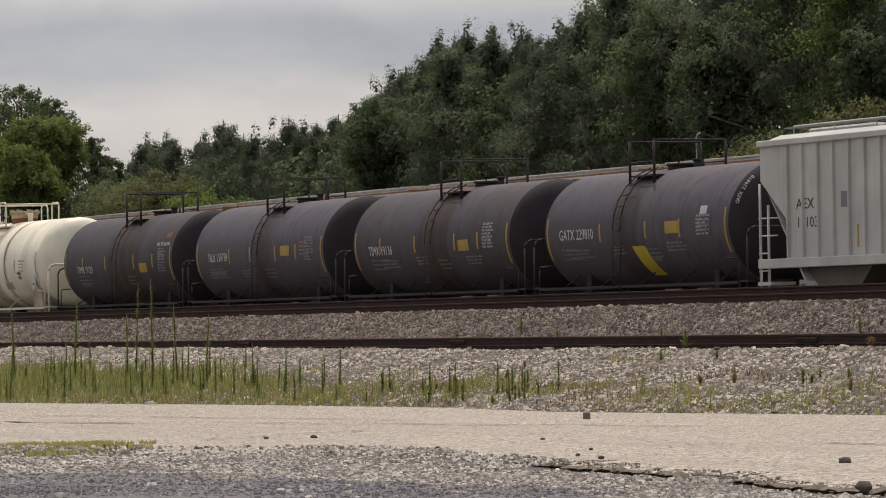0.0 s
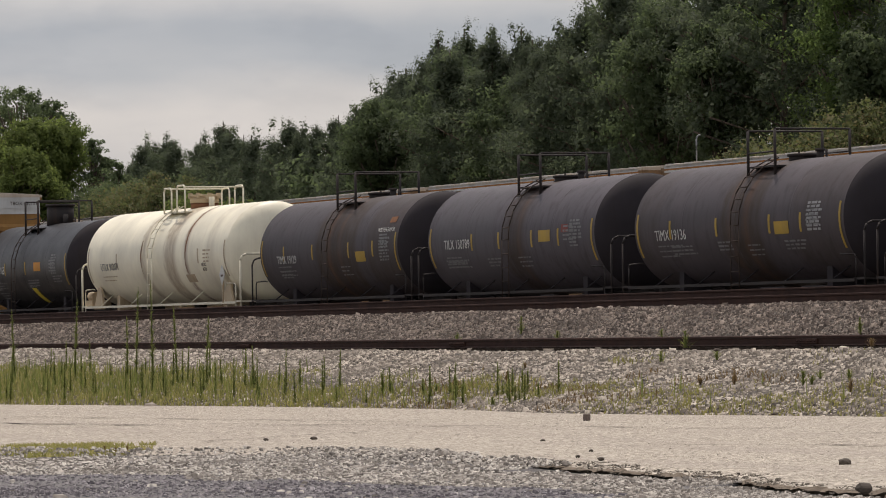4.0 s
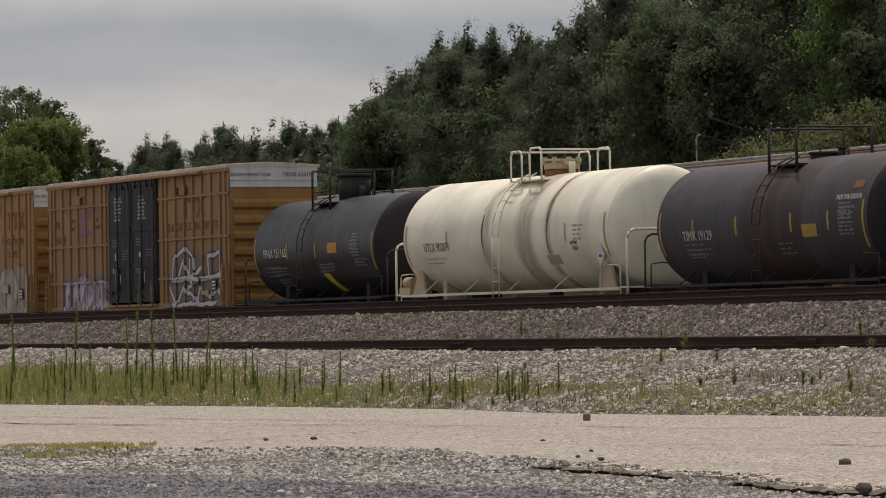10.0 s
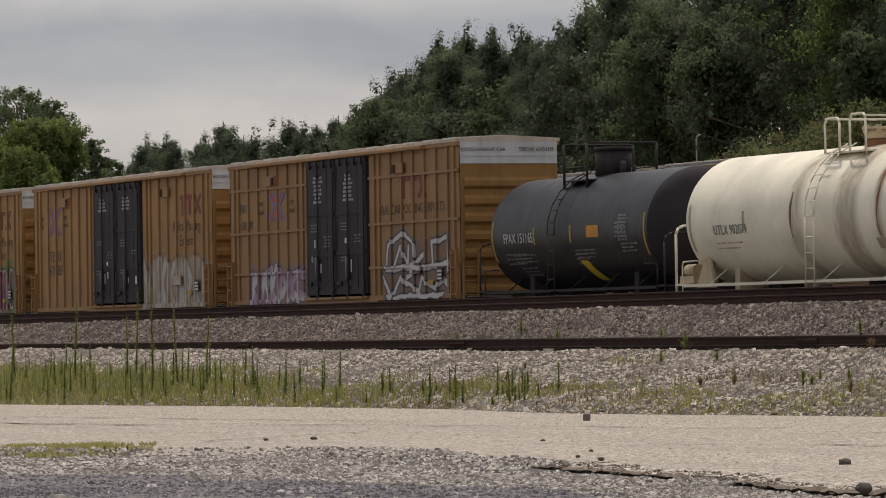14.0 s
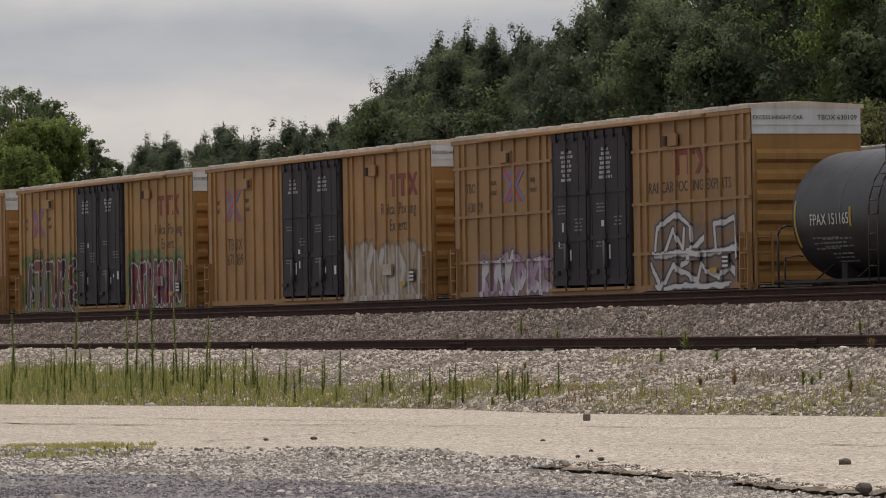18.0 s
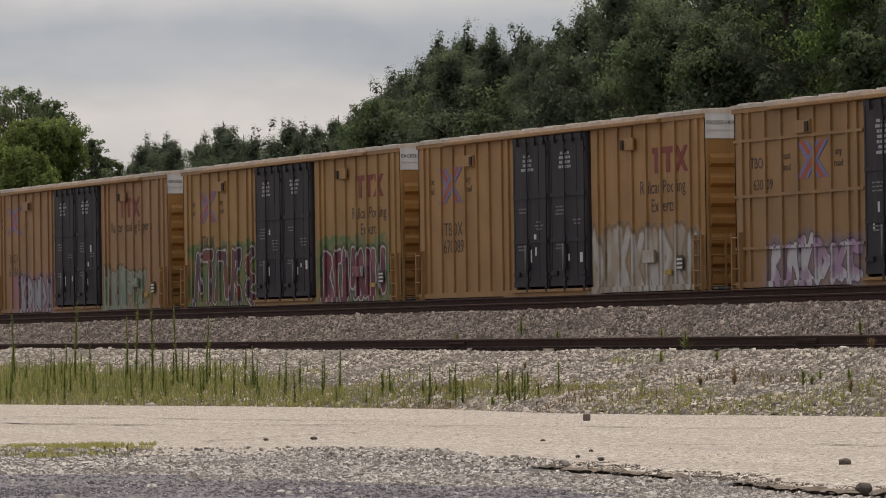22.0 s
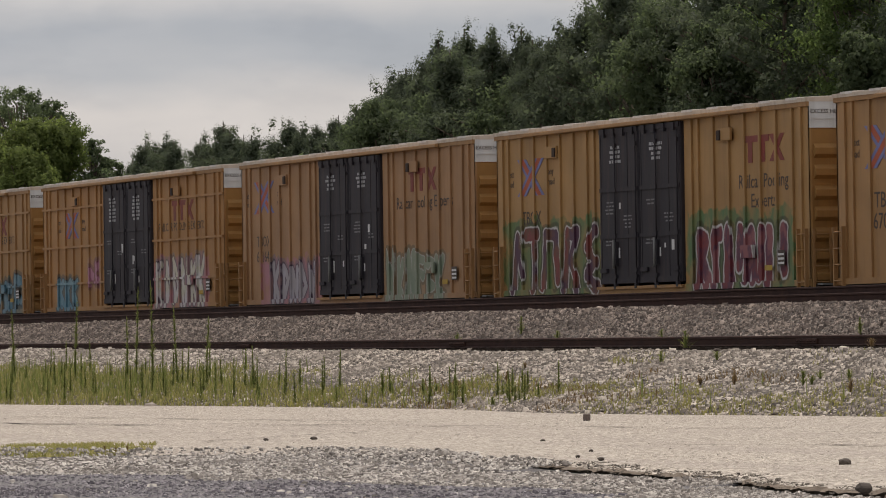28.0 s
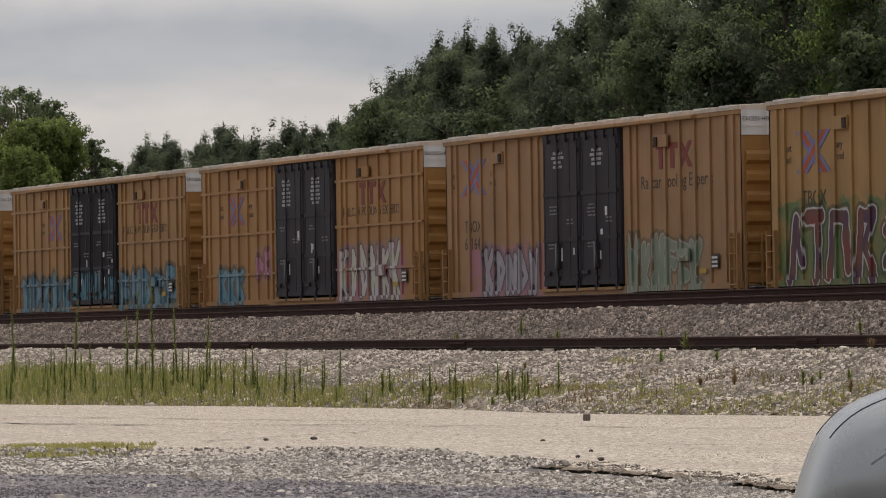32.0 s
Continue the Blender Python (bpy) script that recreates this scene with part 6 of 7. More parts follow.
        tree("shrub", "shrub", "dark leafy shrub under the trees", x, y, zt, seed, M_BROAD, 0.24, 5500, 0.1, "shrubs under the trees")
    # the wood's depth: low undergrowth among and behind the trees
    rng = np.random.default_rng(99)
    cs, rs = [], []
    for k in range(1700):
        x = rng.uniform(-365, -125)
        y = 78 + max(0.0, -(x + 205) * 0.215) + rng.uniform(1.5, 8)
        hi = float(np.interp(x, (-365, -337, -285, -250, -215, -190, -125), (11.6, 11.4, 9.6, 9.6, 10.2, 10.6, 11)))
        cs.append((x, y, rng.uniform(0.3, 5) if k % 6 == 0 else rng.uniform(0.5, 1.0) * hi))
        rs.append((1.5, 1.5, 0.8))
    cloud = leaf_cloud(rng, np.array(cs), np.tile((0, 0, 1.0), (len(cs), 1)), np.array(rs), 110000, 0.17, 0.8)
    tagged(new("undergrowth", leafy_mesh("undergrowth", [cloud], M_BROAD)), "dense dark understorey filling the wood", "undergrowth", kind="stuff")


forest()

# ---------------------------------------------------------------- stones, grass and weeds
ROCK_F = np.array(((0, 1, 4), (0, 4, 3), (1, 2, 5), (1, 5, 4), (2, 0, 3), (2, 3, 5), (3, 4, 5)))


def stones(name, label, material, spots, size, seed, flat=0.6, spread=0.32):
    """Angular broken stones at the spots (n, 3), bedded in the ground, as one heap: each a tilted three-sided block with a cut top."""
    rng = np.random.default_rng(seed)
    n = len(spots)
    ang = rng.uniform(0, math.tau, (n, 1)) + np.array((0.0, 2.1, 4.2)) + rng.normal(0, 0.35, (n, 3))
    r = rng.uniform(0.75, 1.35, (n, 3))
    low = np.stack([np.cos(ang) * r, np.sin(ang) * r, np.full((n, 3), -0.6)], 2)
    k = rng.uniform(0.45, 0.95, (n, 3))
    high = np.stack([np.cos(ang) * r * k, np.sin(ang) * r * k, rng.uniform(0.35, 1.15, (n, 3))], 2)
    s = size * np.exp(rng.normal(0, spread, (n, 1, 1)))
    v = np.concatenate([low, high], 1) * np.array((1, 1, flat)) * s + spots[:, None, :]
    v[:, :, 2] += rng.normal(0, 0.3, (n, 1)) * size * flat
    f = ROCK_F[None] + 6 * np.arange(n)[:, None, None]
    return tagged(new(name, fast_mesh(name, v.reshape(-1, 3), f.reshape(-1, 3), material)), label, "stones", kind="stuff")


def strip(rng, y0, y1, per_m2, keep=None):
    """Random spots on the ground in the stretch of the plan from y0 to y1 that the eye looks along."""
    n = int(per_m2 * (y1 - y0) * 1.52 * (y0 + y1) / 2)
    y = np.sqrt(rng.uniform(y0 * y0, y1 * y1, n))
    x = -y * rng.uniform(2.03, 3.55, n)
    pts = [(a, b, ground_z(a, b)) for a, b in zip(x, y) if keep is None or keep(a, b)]
    return np.array(pts)


rng0 = np.random.default_rng(5)
stones("ballast_stones", "brown-grey broken ballast between the tracks", M_BALLAST, strip(rng0, 41.5, 44.0, 350), 0.027, 11, 0.85, 0.38)
stones("shoulder_stones", "pale broken ballast on the bank below the near track", M_SHOULDER, strip(rng0, 32.0, 39.5, 310, lambda a, b: b > toe(a) + 0.15 and (a > -93 or b > 36.6 or random.random() < 0.45)), 0.026, 12, 0.7, 0.4)


stones("toe_stones", "larger broken stones strewn along the foot of the bank", M_SHOULDER, strip(rng0, 31.5, 37.5, 9, lambda a, b: toe(a) - 0.1 < b < toe(a) + 1.1), 0.05, 18, 0.6)


def dark_patch(a, b):
    return b < lerp(a, (-60, -54.7, -51, -47.7, -44.4, -42, -39), (13.8, 16.3, 17.9, 18.9, 18.6, 17.7, 15.5)) + 0.8 * noise.noise((a * 0.5, b * 0.5, 9)) + 0.3 * noise.noise((a * 2, b * 2, 3))


def open_edge(a):
    """The stretches where the road's broken edge overhangs the gravel."""
    return -52.2 < a < -47.4 or -45.7 < a < -37.5


gravel = strip(rng0, 13.5, 22.3, 330, lambda a, b: b < near_edge(a) + (-0.03 - 0.12 * noise.noise((a * 1.7, 4, 4)) if open_edge(a) else 0.12) and not dark_patch(a, b))
for g in gravel:
    g[2] += (0.0 if open_edge(g[0]) else 0.045 if g[0] > -48 else 0.085) * max(0.0, 1 - (near_edge(g[0]) - g[1]) / 0.9)
stones("lot_gravel", "pale crushed gravel beside the road edge", M_GRAVEL, gravel, 0.020, 13)
stones("dark_chippings", "dark grey chippings trodden into the lot", M_ASPHALT, strip(rng0, 13.0, 19.5, 170, lambda a, b: b < near_edge(a) and dark_patch(a, b)), 0.017, 14)
stones("loose_stones", "larger pale stones lying on the dark chippings", M_GRAVEL, strip(rng0, 13.5, 19.5, 2.2, lambda a, b: b < near_edge(a) and dark_patch(a, b)), 0.03, 16)
edge = strip(rng0, 18.0, 23.0, 500, lambda a, b: a > -60.5 and near_edge(a) - (0.0 if open_edge(a) else 0.12) < b < near_edge(a) + (0.2 if open_edge(a) else 0.2) + 0.5 * abs(noise.noise((a * 0.7, 3, 1))) and random.random() < 1.1 - 0.9 * (b - near_edge(a)))
for g in edge:
    d = g[1] - near_edge(g[0])
    g[2] = ROAD_Z + lerp(d, (0, 0.07, 0.22, 0.5, 1.1), (-0.08, -0.05, -0.024, -0.008, 0.002)) if d > 0 else LOT_Z + (0.01 if open_edge(g[0]) else 0.07)
M_CRUMB = stone_mat("crumbled asphalt", (0.03, 0.024, 0.019), (0.10, 0.083, 0.066), (0.24, 0.205, 0.165))
stones("edge_rubble", "brown crumbled asphalt along the road's broken edge", M_CRUMB, edge, 0.012, 17)
road_spots = strip(rng0, 19.0, 35.5, 30, lambda a, b: near_edge(a) + 0.1 < b < toe(a))
road_spots[:, 2] = ROAD_Z + 0.004
M_ROADGRIT = stone_mat("road chip", (0.16, 0.135, 0.105), (0.42, 0.37, 0.305), (0.78, 0.71, 0.59))
stones("road_grit", "loose grit scattered on the asphalt", M_ROADGRIT, road_spots, 0.0075, 15, 0.35)


def lone_stone(x, y, z, size, seed, name="stone", label="dark loose stone lying on the asphalt", mat=None):
    bm = bmesh.new()
    bmesh.ops.create_icosphere(bm, subdivisions=2, radius=1)
    for v in bm.verts:
        k = 1 + 0.35 * noise.noise(v.co * 1.3 + Vector((seed * 3.1, 0, 0)))
        v.co = Vector((v.co.x * size[0], v.co.y * size[1], v.co.z * size[2])) * k
    ob = part(name, bm, mat or M_ROCK, None)
    ob.matrix_basis = pose(x, y, z + size[2] * 0.6, 0, 0, seed * 50)
    return tagged(ob, label, "stone")


def crack(x0, y0, x1, y1, width, seed):
    """A thin ragged line of broken, darker asphalt along the road."""
    bm = bmesh.new()
    n = 40
    left, right = [], []
    for k in range(n + 1):
        f = k / n
        x, y = x0 + (x1 - x0) * f, y0 + (y1 - y0) * f + 0.35 * noise.noise((f * 5, seed, 0)) + 0.08 * noise.noise((f * 31, seed, 0))
        w = width * (0.35 + 0.9 * abs(noise.noise((f * 17, seed, 3)))) * min(1, 6 * f, 6 * (1 - f))
        left.append(bm.verts.new((x, y - w, ROAD_Z + 0.016)))
        right.append(bm.verts.new((x, y + w, ROAD_Z + 0.016)))
    for k in range(n):
        bm.faces.new((left[k], left[k + 1], right[k + 1], right[k]))
    return part("crack", bm, M_CRACK, bpy.data.objects["road"])


M_CRACK = paint("broken dark asphalt", (0.085, 0.066, 0.055), rough=0.95, wear=0.4, scale=6.0)
for k, (a, b, c, d, w) in enumerate(((-74.0, 21.2, -72.3, 26.7, 0.10), (-66.5, 21.6, -71.5, 26.2, 0.08), (-87, 24.2, -80, 25.8, 0.16), (-82, 26.2, -66, 31.0, 0.10), (-64, 30.0, -56, 31.5, 0.10), (-58, 27.0, -50, 26.0, 0.07), (-95, 26.5, -78, 29.5, 0.10), (-60, 24.5, -52, 29.0, 0.06))):
    crack(a, b, c, d, w, k * 1.7)

M_ROCK = paint("dark stone", (0.085, 0.07, 0.058), rough=0.9, wear=0.3, scale=8.0, lift=0.5)
for k, (x, y, sx, sz) in enumerate(((-48.6, 23.0, 0.062, 0.04), (-67.0, 23.6, 0.045, 0.026), (-67.0, 22.9, 0.038, 0.022), (-40.3, 19.25, 0.075, 0.05), (-59.0, 22.4, 0.03, 0.02), (-56.5, 23.4, 0.026, 0.018),
                                     (-54.0, 22.2, 0.03, 0.02), (-52.6, 21.9, 0.035, 0.022), (-62.5, 25.2, 0.03, 0.02))):
    lone_stone(x, y, ROAD_Z, (sx * 1.2, sx, sz), k + 1)
for k, (x, y, z, sx) in enumerate(((-87.9, 38.7, -0.62, 0.13), (-87.3, 38.72, -0.44, 0.07), (-89.0, 38.7, -0.58, 0.06), (-76.4, 34.9, -1.45, 0.05), (-83.0, 34.6, -1.46, 0.05))):
    lone_stone(x, y, z, (sx * 1.3, sx, sx * 0.45), 20 + k, label="dark lump lying on the ballast bank")
blk = tagged(new("concrete_block"), "small grey-brown concrete block standing on the road's edge", "block")
blk.matrix_basis = pose(-76.7, 31.7, ROAD_Z, 0, 0, 22)
block("block_body", paint("rough brown concrete", (0.17, 0.13, 0.115), rough=0.9, lift=0.5), blk, (-0.05, 0.05, -0.045, 0.045, 0.0, 0.11), bevel=0.01)


def blades(spots, hgt, width, seed, lean=0.25, scale=1.0):
    """Bent blades of grass: two quads each, at the spots (n, 3)."""
    rng = np.random.default_rng(seed)
    n = len(spots)
    az = rng.uniform(0, math.tau, n)
    d = np.stack([np.cos(az), np.sin(az), np.zeros(n)], 1)
    w = np.stack([-np.sin(az), np.cos(az), np.zeros(n)], 1) * width * rng.uniform(0.6, 1.2, (n, 1))
    hh = hgt * scale * rng.uniform(0.45, 1.2, (n, 1))
    up = np.array((0, 0, 1.0))
    l = lean * rng.uniform(0, 1.5, (n, 1))
    a, b, c = spots, spots + up * hh * 0.55 + d * hh * l * 0.35, spots + up * hh + d * hh * l
    v = np.stack([a - w, a + w, b + w * 0.8, b - w * 0.8, c + w * 0.15, c - w * 0.15], 1).reshape(-1, 3)
    f = np.concatenate([np.array(((0, 1, 2, 3), (3, 2, 4, 5)))[None] + 6 * np.arange(n)[:, None, None]]).reshape(-1, 4)
    return v, f


def grass_patch(a, b):
    """Grass thickens towards the left stretch of the bank and thins out over the stones."""
    s = noise.noise((a * 0.25, b * 0.6, 2.0)) + 0.5 * noise.noise((a * 0.9, b * 1.4, 5.0))
    e = toe(a)
    if b < e + 0.1:
        return False
    left = lerp(a, (-101, -90), (1.0, 0.0))
    thick = left * (0.8 + 0.55 * s - max(0, (b - 35.4) * 0.55))
    # a browned patch up the bank, a band at its toe, little between
    mid_bank = lerp(a, (-98, -94, -87, -84), (0.0, 1.0, 0.8, 0.0)) * max(0.0, 0.55 + 1.6 * s - 0.7 * abs(b - e - 1.9))
    toe_band = lerp(a, (-86, -81), (0.1, 1.0)) * max(0.0, 0.75 + 1.5 * s - 0.9 * max(0.0, b - e - 0.8))
    thick = max(thick, (1 - left) * max(mid_bank, toe_band, 0.35 * s - 0.08))
    return random.random() < thick


def tall_patch(a, b):
    return grass_patch(a, b) and random.random() < lerp(a, (-125, -100, -88), (1.0, 0.7, 0.15))


sp = strip(rng0, 31.5, 39.0, 260, grass_patch)
v, f = blades(sp, 0.13, 0.012, 21, 0.7, np.interp(sp[:, 0], (-98, -86), (1.0, 0.6))[:, None])
tagged(new("grass", fast_mesh("grass", v, f, M_GRASS)), "thin yellow-green grass growing through the ballast bank", "grass", kind="stuff")
sp = strip(rng0, 33.5, 37.5, 60, lambda a, b: -97 < a < -80 and b > toe(a) + 0.2 and noise.noise((a * 0.4, b * 0.9, 8)) > 0.15)
v, f = blades(sp, 0.12, 0.012, 24, 0.8)
tagged(new("grass", fast_mesh("grass", v, f, M_DRY)), "thin brown dried grass among the bank's stones", "grass", kind="stuff")
sp = strip(rng0, 31.5, 38.0, 26, tall_patch)
v, f = blades(sp, 0.38, 0.012, 23, 0.2)
tagged(new("grass", fast_mesh("grass", v, f, M_STALK)), "taller upright grass stems on the bank", "grass", kind="stuff")
sp = strip(rng0, 17.0, 21.5, 520, lambda a, b: -66.5 < a < -60.3 and noise.noise((a * 0.8, b * 2.5, 3)) + 0.5 * noise.noise((a * 3, b * 5, 1)) > -0.3 + 60 * max(abs(-b / a - 0.299) - 0.006, 0) and -b / a < 0.318)
sp[:, 2] = np.maximum(sp[:, 2], ROAD_Z - 0.005)
v, f = blades(sp, 0.06, 0.012, 22, 0.9)
tagged(new("grass", fast_mesh("grass", v, f, M_GRASS)), "low grass tuft at the road's crumbled edge", "grass", kind="stuff")


def weed(x, y, height, seed, leaf=None, name="weed_stalk", label="tall upright green weed on the bank", width=0.09):
    rng = np.random.default_rng(seed)
    ob = tagged(new(name), label, "weed", "tall weeds on the bank")
    ob.matrix_basis = pose(x, y, ground_z(x, y) - 0.03, rng.uniform(-3, 3), rng.uniform(-3, 3), 0)
    bm = bmesh.new()
    rod(bm, (0, 0, 0), (0.02 * height, 0, height), 0.006, 5)
    part("stem", bm, leaf or M_STALK, ob)
    n = int(170 * height + 30)
    t = rng.uniform(0.05, 1.0, n) ** 1.2
    base = np.stack([0.02 * height * t, np.zeros(n), t * height * 0.94], 1)
    v, f = blades(base, width * 1.7, 0.010, seed + 500, 0.85, (1.15 - 0.75 * t)[:, None])
    part("leaves", fast_mesh("leaves", v, f, leaf or M_STALK), None, ob)
    return ob


rw = random.Random(8)
for x, y, hh in ((-116.3, 35, 1.95), (-111.5, 35, 2.25), (-110.2, 35, 2.4), (-108.4, 35, 1.85), (-121.4, 35, 1.75), (-107.0, 35.2, 1.6), (-106.6, 42.5, 0.42), (-113.4, 35.4, 1.5)):
    weed(x, y, hh, int(-x * 10))
for k in range(90):
    x = rw.uniform(-121, -88)
    y = rw.uniform(toe(x) + 0.4, 36.0)
    weed(x, y, rw.uniform(0.3, 1.0) * (1.0 if x < -98 else 0.75), 900 + k, width=0.06)
for k in range(16):
    x = rw.uniform(-98, -76)
    weed(x, rw.uniform(toe(x) + 0.3, 38.5), rw.uniform(0.1, 0.28), 1200 + k, M_DRY if k % 3 == 0 else None, label="small ragged weed among the ballast stones")
weed(-90.5, 39.5, 0.42, 1300, None, "weed_clump", "bushy green weed clump against the near rail", 0.1)
for x, y, hh in ((-97.5, 42.0, 0.3), (-88.6, 42.3, 0.35), (-86.6, 42.2, 0.3), (-103.5, 42.1, 0.25), (-109.0, 41.9, 0.3)):
    weed(x, y, hh, int(-x * 7), None, "weed_clump", "low green weed between the tracks", 0.08)
weed(-82.5, 39.6, 0.2, 1400, M_DRY, "weed_clump", "dry tuft against the near rail", 0.1)
for x, y in ((-62.2, 19.1), (-61.9, 19.3), (-61.4, 19.0)):
    weed(x, y, 0.13, int(-x * 31), M_DRY, "weed_clump", "small dry weed at the road's edge", 0.03)

# ---------------------------------------------------------------- the car that drives in
CAR_DIR = Vector((-0.356, -0.934, 0))
CAR_FRONT = Vector((-28.15, 13.0, 0))


def wheel_meshes():
    bm = bmesh.new()
    rings = [(-0.1, 0.25), (-0.105, 0.32), (-0.085, 0.345), (0.085, 0.345), (0.105, 0.32), (0.1, 0.25), (-0.1, 0.25)]
    turned(bm, rings, 28)
    tyre = bm
    bm = bmesh.new()
    turned(bm, [(-0.06, 0.25), (-0.07, 0.235), (0.07, 0.235), (0.08, 0.25)], 28)
    for k in range(5):
        a = k * math.tau / 5
        prism(bm, [(0.05 * math.cos(a + 1.2), 0.05 * math.sin(a + 1.2)), (0.24 * math.cos(a + 0.16), 0.24 * math.sin(a + 0.16)), (0.24 * math.cos(a - 0.16), 0.24 * math.sin(a - 0.16)), (0.05 * math.cos(a - 1.2), 0.05 * math.sin(a - 1.2))], "x", 0.045, 0.075)
    rod(bm, (0.03, 0, 0), (0.085, 0, 0), 0.06, 12)
    return tyre, bm


CAR_WHEELS = []


def build_car():
    car = tagged(new("car"), "silver grey car nosing across the gravel lot", "car")
    # stations along the length: x, floor, belt height, top height, half width low, half width belt, half width top
    st = ((-2.18, 0.45, 0.80, 0.90, 0.60, 0.66, 0.58), (-2.10, 0.32, 0.85, 1.02, 0.76, 0.80, 0.66), (-1.75, 0.24, 0.90, 1.08, 0.84, 0.87, 0.68), (-0.9, 0.22, 0.93, 1.09, 0.86, 0.89, 0.72), (0.3, 0.22, 0.93, 1.08, 0.87, 0.90, 0.74),
          (0.95, 0.22, 0.93, 1.07, 0.87, 0.89, 0.74), (1.5, 0.24, 0.90, 1.03, 0.86, 0.87, 0.70), (1.85, 0.25, 0.78, 0.93, 0.82, 0.84, 0.62), (2.03, 0.27, 0.66, 0.80, 0.74, 0.77, 0.54), (2.12, 0.28, 0.52, 0.64, 0.64, 0.67, 0.48), (2.18, 0.29, 0.40, 0.48, 0.52, 0.54, 0.4), (2.2, 0.31, 0.36, 0.39, 0.36, 0.38, 0.3))
    # smooth the stations along the length
    pts = np.array(st)
    fine = []
    for k in range(len(pts) - 1):
        a, b, c, d = pts[max(k - 1, 0)], pts[k], pts[k + 1], pts[min(k + 2, len(pts) - 1)]
        for q in range(4):
            f = q / 4
            fine.append(0.5 * (2 * b + (c - a) * f + (2 * a - 5 * b + 4 * c - d) * f * f + (3 * b - a - 3 * c + d) * f ** 3))
    fine.append(pts[-1])
    bm = bmesh.new()
    rings = []
    seam = []
    for x, z0, zb, zt, wl, wb, wt in fine:
        if 0.95 < x < 2.06:
            seam.append((x, 0.5 * (wt + (wb - wt) * 0.35) + 0.3 * wt, zt - 0.015))
        half = [(0, z0), (wl * 0.9, z0), (wl, z0 + 0.08), (wb, (z0 + zb) / 2), (wb * 0.985, zb), (wt + (wb - wt) * 0.35, zt - 0.03), (wt * 0.6, zt), (0, zt + 0.012)]
        ring = half + [(-a, b) for a, b in half[-2:0:-1]]
        rings.append([bm.verts.new((x, a, b)) for a, b in ring])
    n = len(rings[0])
    for p, q in zip(rings, rings[1:]):
        for k in range(n):
            bm.faces.new((p[k], p[(k + 1) % n], q[(k + 1) % n], q[k])).smooth = True
    bm.faces.new(rings[0])
    bm.faces.new(rings[-1][::-1])
    body = part("body", bm, M_CARBODY, car)
    # cabin
    bm = bmesh.new()
    cab = ((-1.9, 1.06, 0.66), (-1.45, 1.42, 0.56), (-0.9, 1.50, 0.55), (0.0, 1.50, 0.55), (0.35, 1.42, 0.56), (1.05, 1.06, 0.68))
    lows = [[bm.verts.new((x, s * (w + (1.5 - z) * 0.0), z)) for s in (-1, 1)] for x, z, w in cab]
    base = [[bm.verts.new((x, s * 0.74, 1.04)) for s in (-1, 1)] for x, z, w in cab]
    for k in range(5):
        bm.faces.new((lows[k][0], lows[k + 1][0], lows[k + 1][1], lows[k][1]))
        for s in (0, 1):
            bm.faces.new((base[k][s], base[k + 1][s], lows[k + 1][s], lows[k][s]))
    part("cabin_glass", bm, M_GLASS, car)
    block("roof_panel", M_CARBODY, car, (-1.42, 0.3, -0.57, 0.57, 1.47, 1.53), bevel=0.025)
    for s in (-1, 1):
        for a, b in (((1.02, 1.07), (0.33, 1.46)), ((-0.55, 1.06), (-0.5, 1.48)), ((-1.86, 1.07), (-1.43, 1.46))):
            bm = bmesh.new()
            rod(bm, (a[0], s * 0.7, a[1]), (b[0], s * 0.57, b[1]), 0.035, 6)
            part("pillar", bm, M_CARBODY, car)
        for cx in (-1.35, 1.35):
            bm = bmesh.new()
            pts = [(cx + 0.44 * math.cos(a), 0.36 + 0.44 * math.sin(a)) for a in [math.pi * k / 14 for k in range(15)]]
            for (xa, za), (xb, zb) in zip(pts, pts[1:]):
                bx_ = [(xa, za), (xb, zb), (cx + (xb - cx) * 0.9, 0.36 + (zb - 0.36) * 0.9), (cx + (xa - cx) * 0.9, 0.36 + (za - 0.36) * 0.9)]
                prism(bm, bx_, "y", *sorted((s * 0.84, s * 0.905)))
            part("wheel_arch", bm, M_CARBODY, car)
            bm = bmesh.new()
            prism(bm, [(cx + 0.4 * math.cos(a), 0.36 + 0.4 * math.sin(a)) for a in [math.pi * k / 12 for k in range(13)]] + [(cx - 0.4, 0.2), (cx + 0.4, 0.2)], "y", *sorted((s * 0.87, s * 0.893)))
            part("wheel_well", bm, M_RUBBER, car)
        for xx in (0.98, -0.42):
            block("door_gap", M_RUBBER, body, (xx - 0.006, xx + 0.006, *sorted((s * 0.885, s * 0.899)), 0.35, 0.98))
        bm = bmesh.new()
        bars(bm, [(x, s * y, z) for x, y, z in seam], 0.006, 6)
        part("hood_gap", bm, M_RUBBER, body)
        bm = bmesh.new()
        bars(bm, [(1.985, s * 0.77, 0.42), (1.95, s * 0.79, 0.52), (1.88, s * 0.815, 0.62), (1.8, s * 0.835, 0.69), (1.68, s * 0.85, 0.735), (1.45, s * 0.868, 0.77)], 0.014, 8)
        part("fender_line", bm, M_CARBODY, body)
        bm = bmesh.new()
        prism(bm, [(1.95, 0.52), (2.1, 0.52), (2.04, 0.62), (1.9, 0.64)], "y", *sorted((s * 0.45, s * 0.70)))
        part("headlight", bm, M_LAMP, car, bevel=0.01)
        block("tail_light", M_RED, car, (-2.19, -2.02, *sorted((s * 0.5, s * 0.78)), 0.74, 0.9), bevel=0.02)
        bm = bmesh.new()
        bx(bm, 0.72, 0.92, *sorted((s * 0.9, s * 1.05)), 1.0, 1.12)
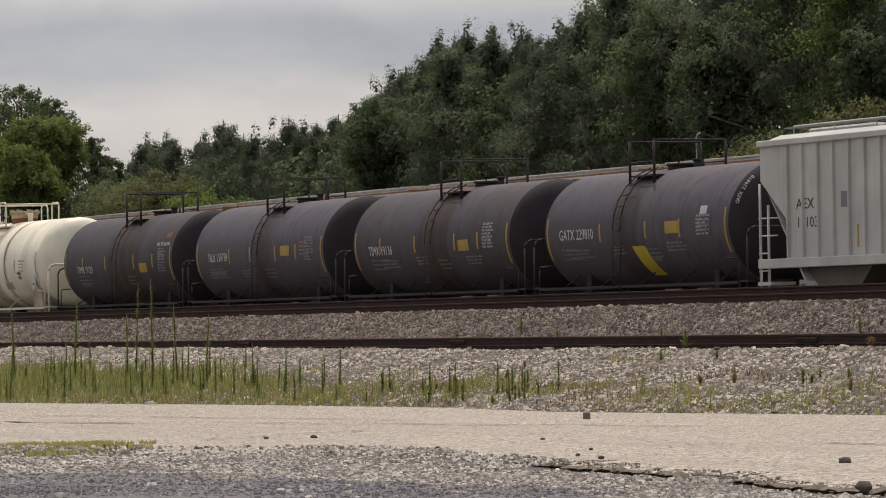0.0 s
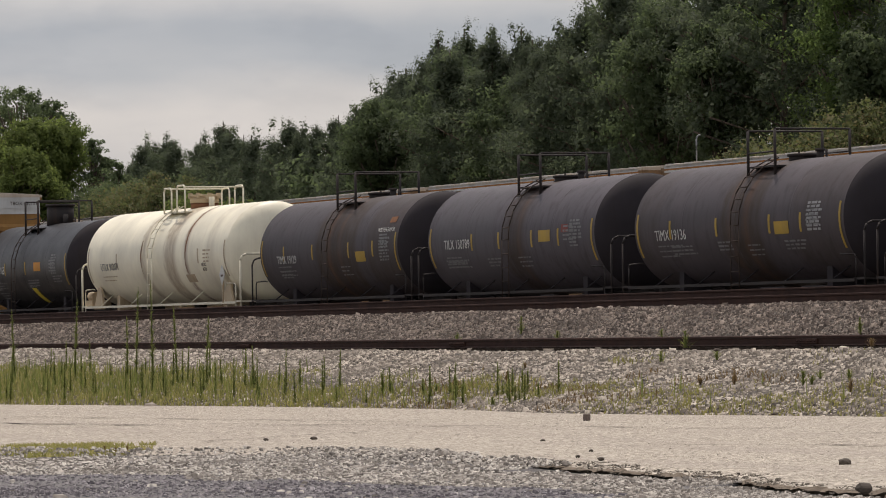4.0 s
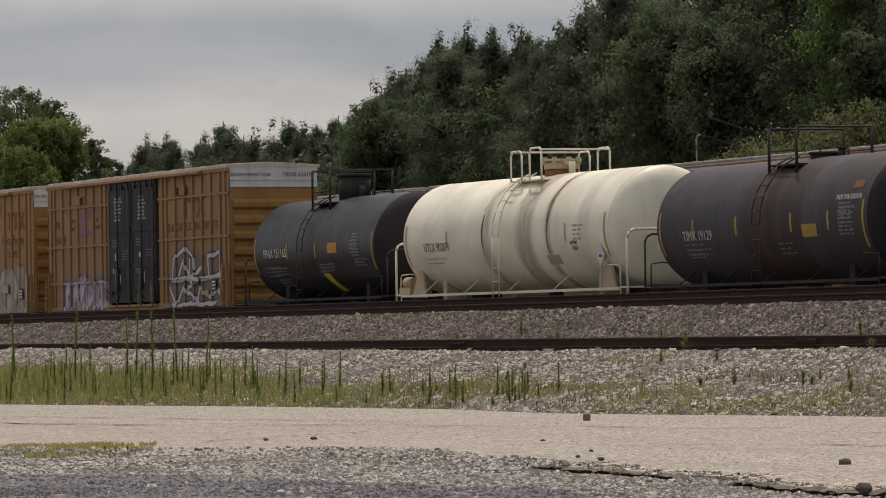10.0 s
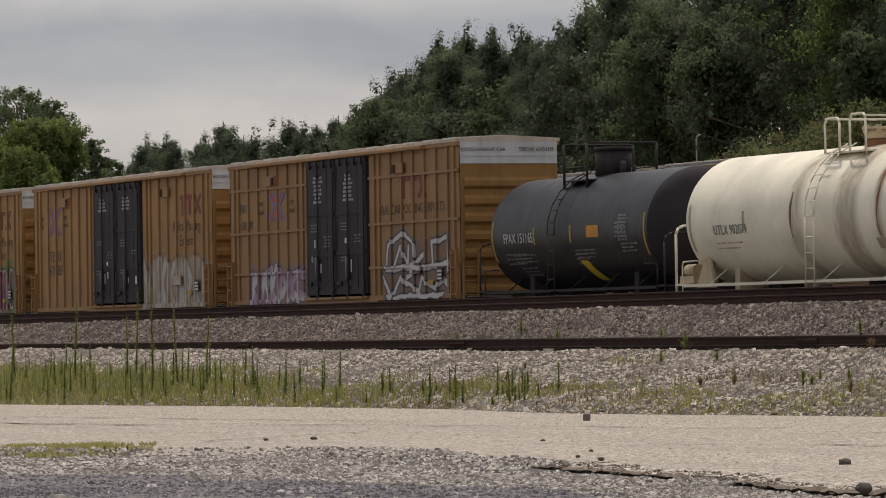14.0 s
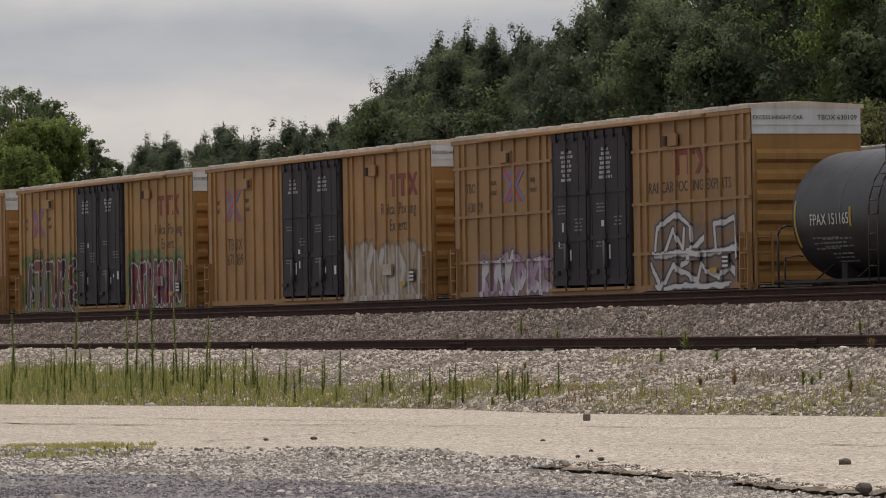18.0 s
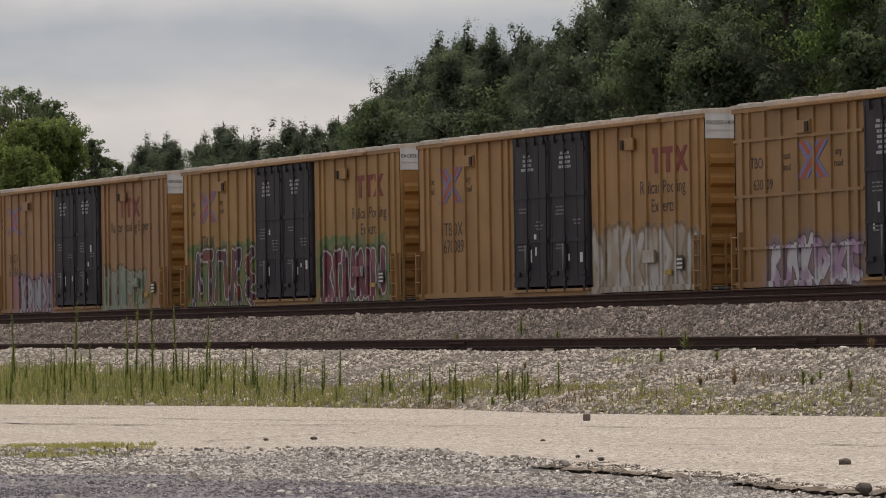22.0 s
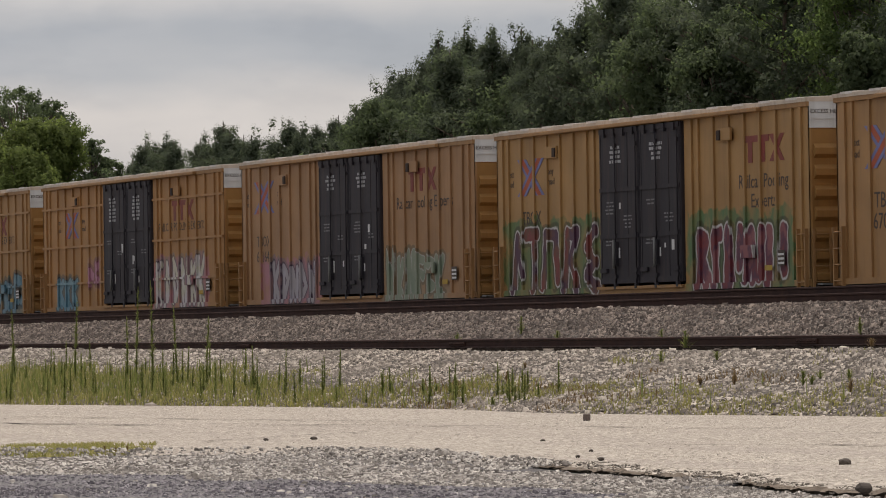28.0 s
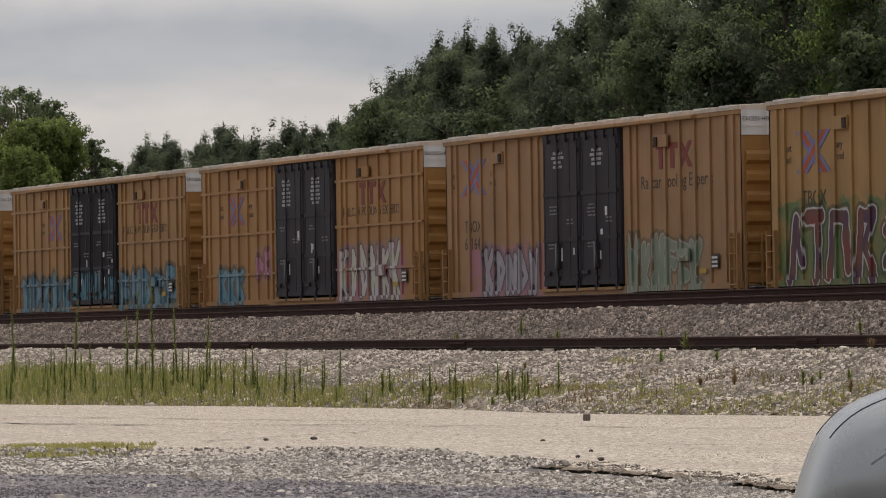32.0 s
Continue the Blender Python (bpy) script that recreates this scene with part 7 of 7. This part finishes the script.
        part("mirror", bm, M_CARBODY, car, bevel=0.025)
    block("grille", M_RUBBER, car, (2.05, 2.185, -0.4, 0.4, 0.32, 0.42), bevel=0.01)
    tyre, rim = wheel_meshes()
    tyre_ob = None
    for cx in (-1.35, 1.35):
        for s in (-1, 1):
            m = pose(cx, s * 0.82, 0.345)
            wheel = new("wheel")
            wheel.parent = car
            wheel.matrix_basis = m
            turn = pose(0, 0, 0, 0, 0, 90 * s)
            if tyre_ob is None:
                tyre_ob = part("tyre", tyre, M_RUBBER, wheel, at=turn)
                rim_ob = part("rim", rim, M_CHROME, wheel, at=turn)
            else:
                part("tyre", tyre_ob.data, None, wheel, at=turn)
                part("rim", rim_ob.data, None, wheel, at=turn)
            CAR_WHEELS.append((wheel, cx, s * 0.82))
    return car


CAR = build_car()
CAR_SIZE = 1.17
CAR.scale = (CAR_SIZE,) * 3

# ---------------------------------------------------------------- what moves


def train_at(t):
    """How far the train has rolled along the track at t seconds; it slows a little all the way."""
    q = t - 16
    return -116.719 + 4.66559 * q - 0.0154328 * q ** 2 - 6.58632e-05 * q ** 3 + 4.55147e-06 * q ** 4


def car_run(t):
    return 0.5 * 1.75 * max(0.0, t - 28.0) ** 2


def motions():
    for thing, mid in TRAIN:
        walk(thing, [(t, pose(train_at(t) + mid, TRAIN_Y, 0)) for t in range(0, 33)])
    places = {ob: ob.location.copy() for ob in WHEELSETS if ob.parent in [thing for thing, mid in TRAIN]}
    turns = [(k * 0.1, math.degrees((train_at(k * 0.1) - train_at(0)) / 0.457)) for k in range(321)]
    for ob, at in places.items():
        walk(ob, [(t, pose(at.x, at.y, at.z, 0, a, 0)) for t, a in turns])
    end = CAR_FRONT - CAR_DIR * 2.2 * CAR_SIZE
    heading = math.degrees(math.atan2(CAR_DIR.y, CAR_DIR.x))

    def car_pose(t):
        p = end - CAR_DIR * (car_run(32.0) - car_run(t))
        return pose(p.x, p.y, LOT_Z, 0, 0, heading)
    walk(CAR, [(0, car_pose(0)), (28, car_pose(28))] + [(28 + 0.2 * k, car_pose(28 + 0.2 * k)) for k in range(1, 21)])
    for wheel, x, y in CAR_WHEELS:
        walk(wheel, [(0, pose(x, y, 0.345)), (28, pose(x, y, 0.345))] + [(28 + k / 15, pose(x, y, 0.345, 0, math.degrees(car_run(28 + k / 15) / (0.345 * CAR_SIZE)), 0)) for k in range(1, 61)])


motions()
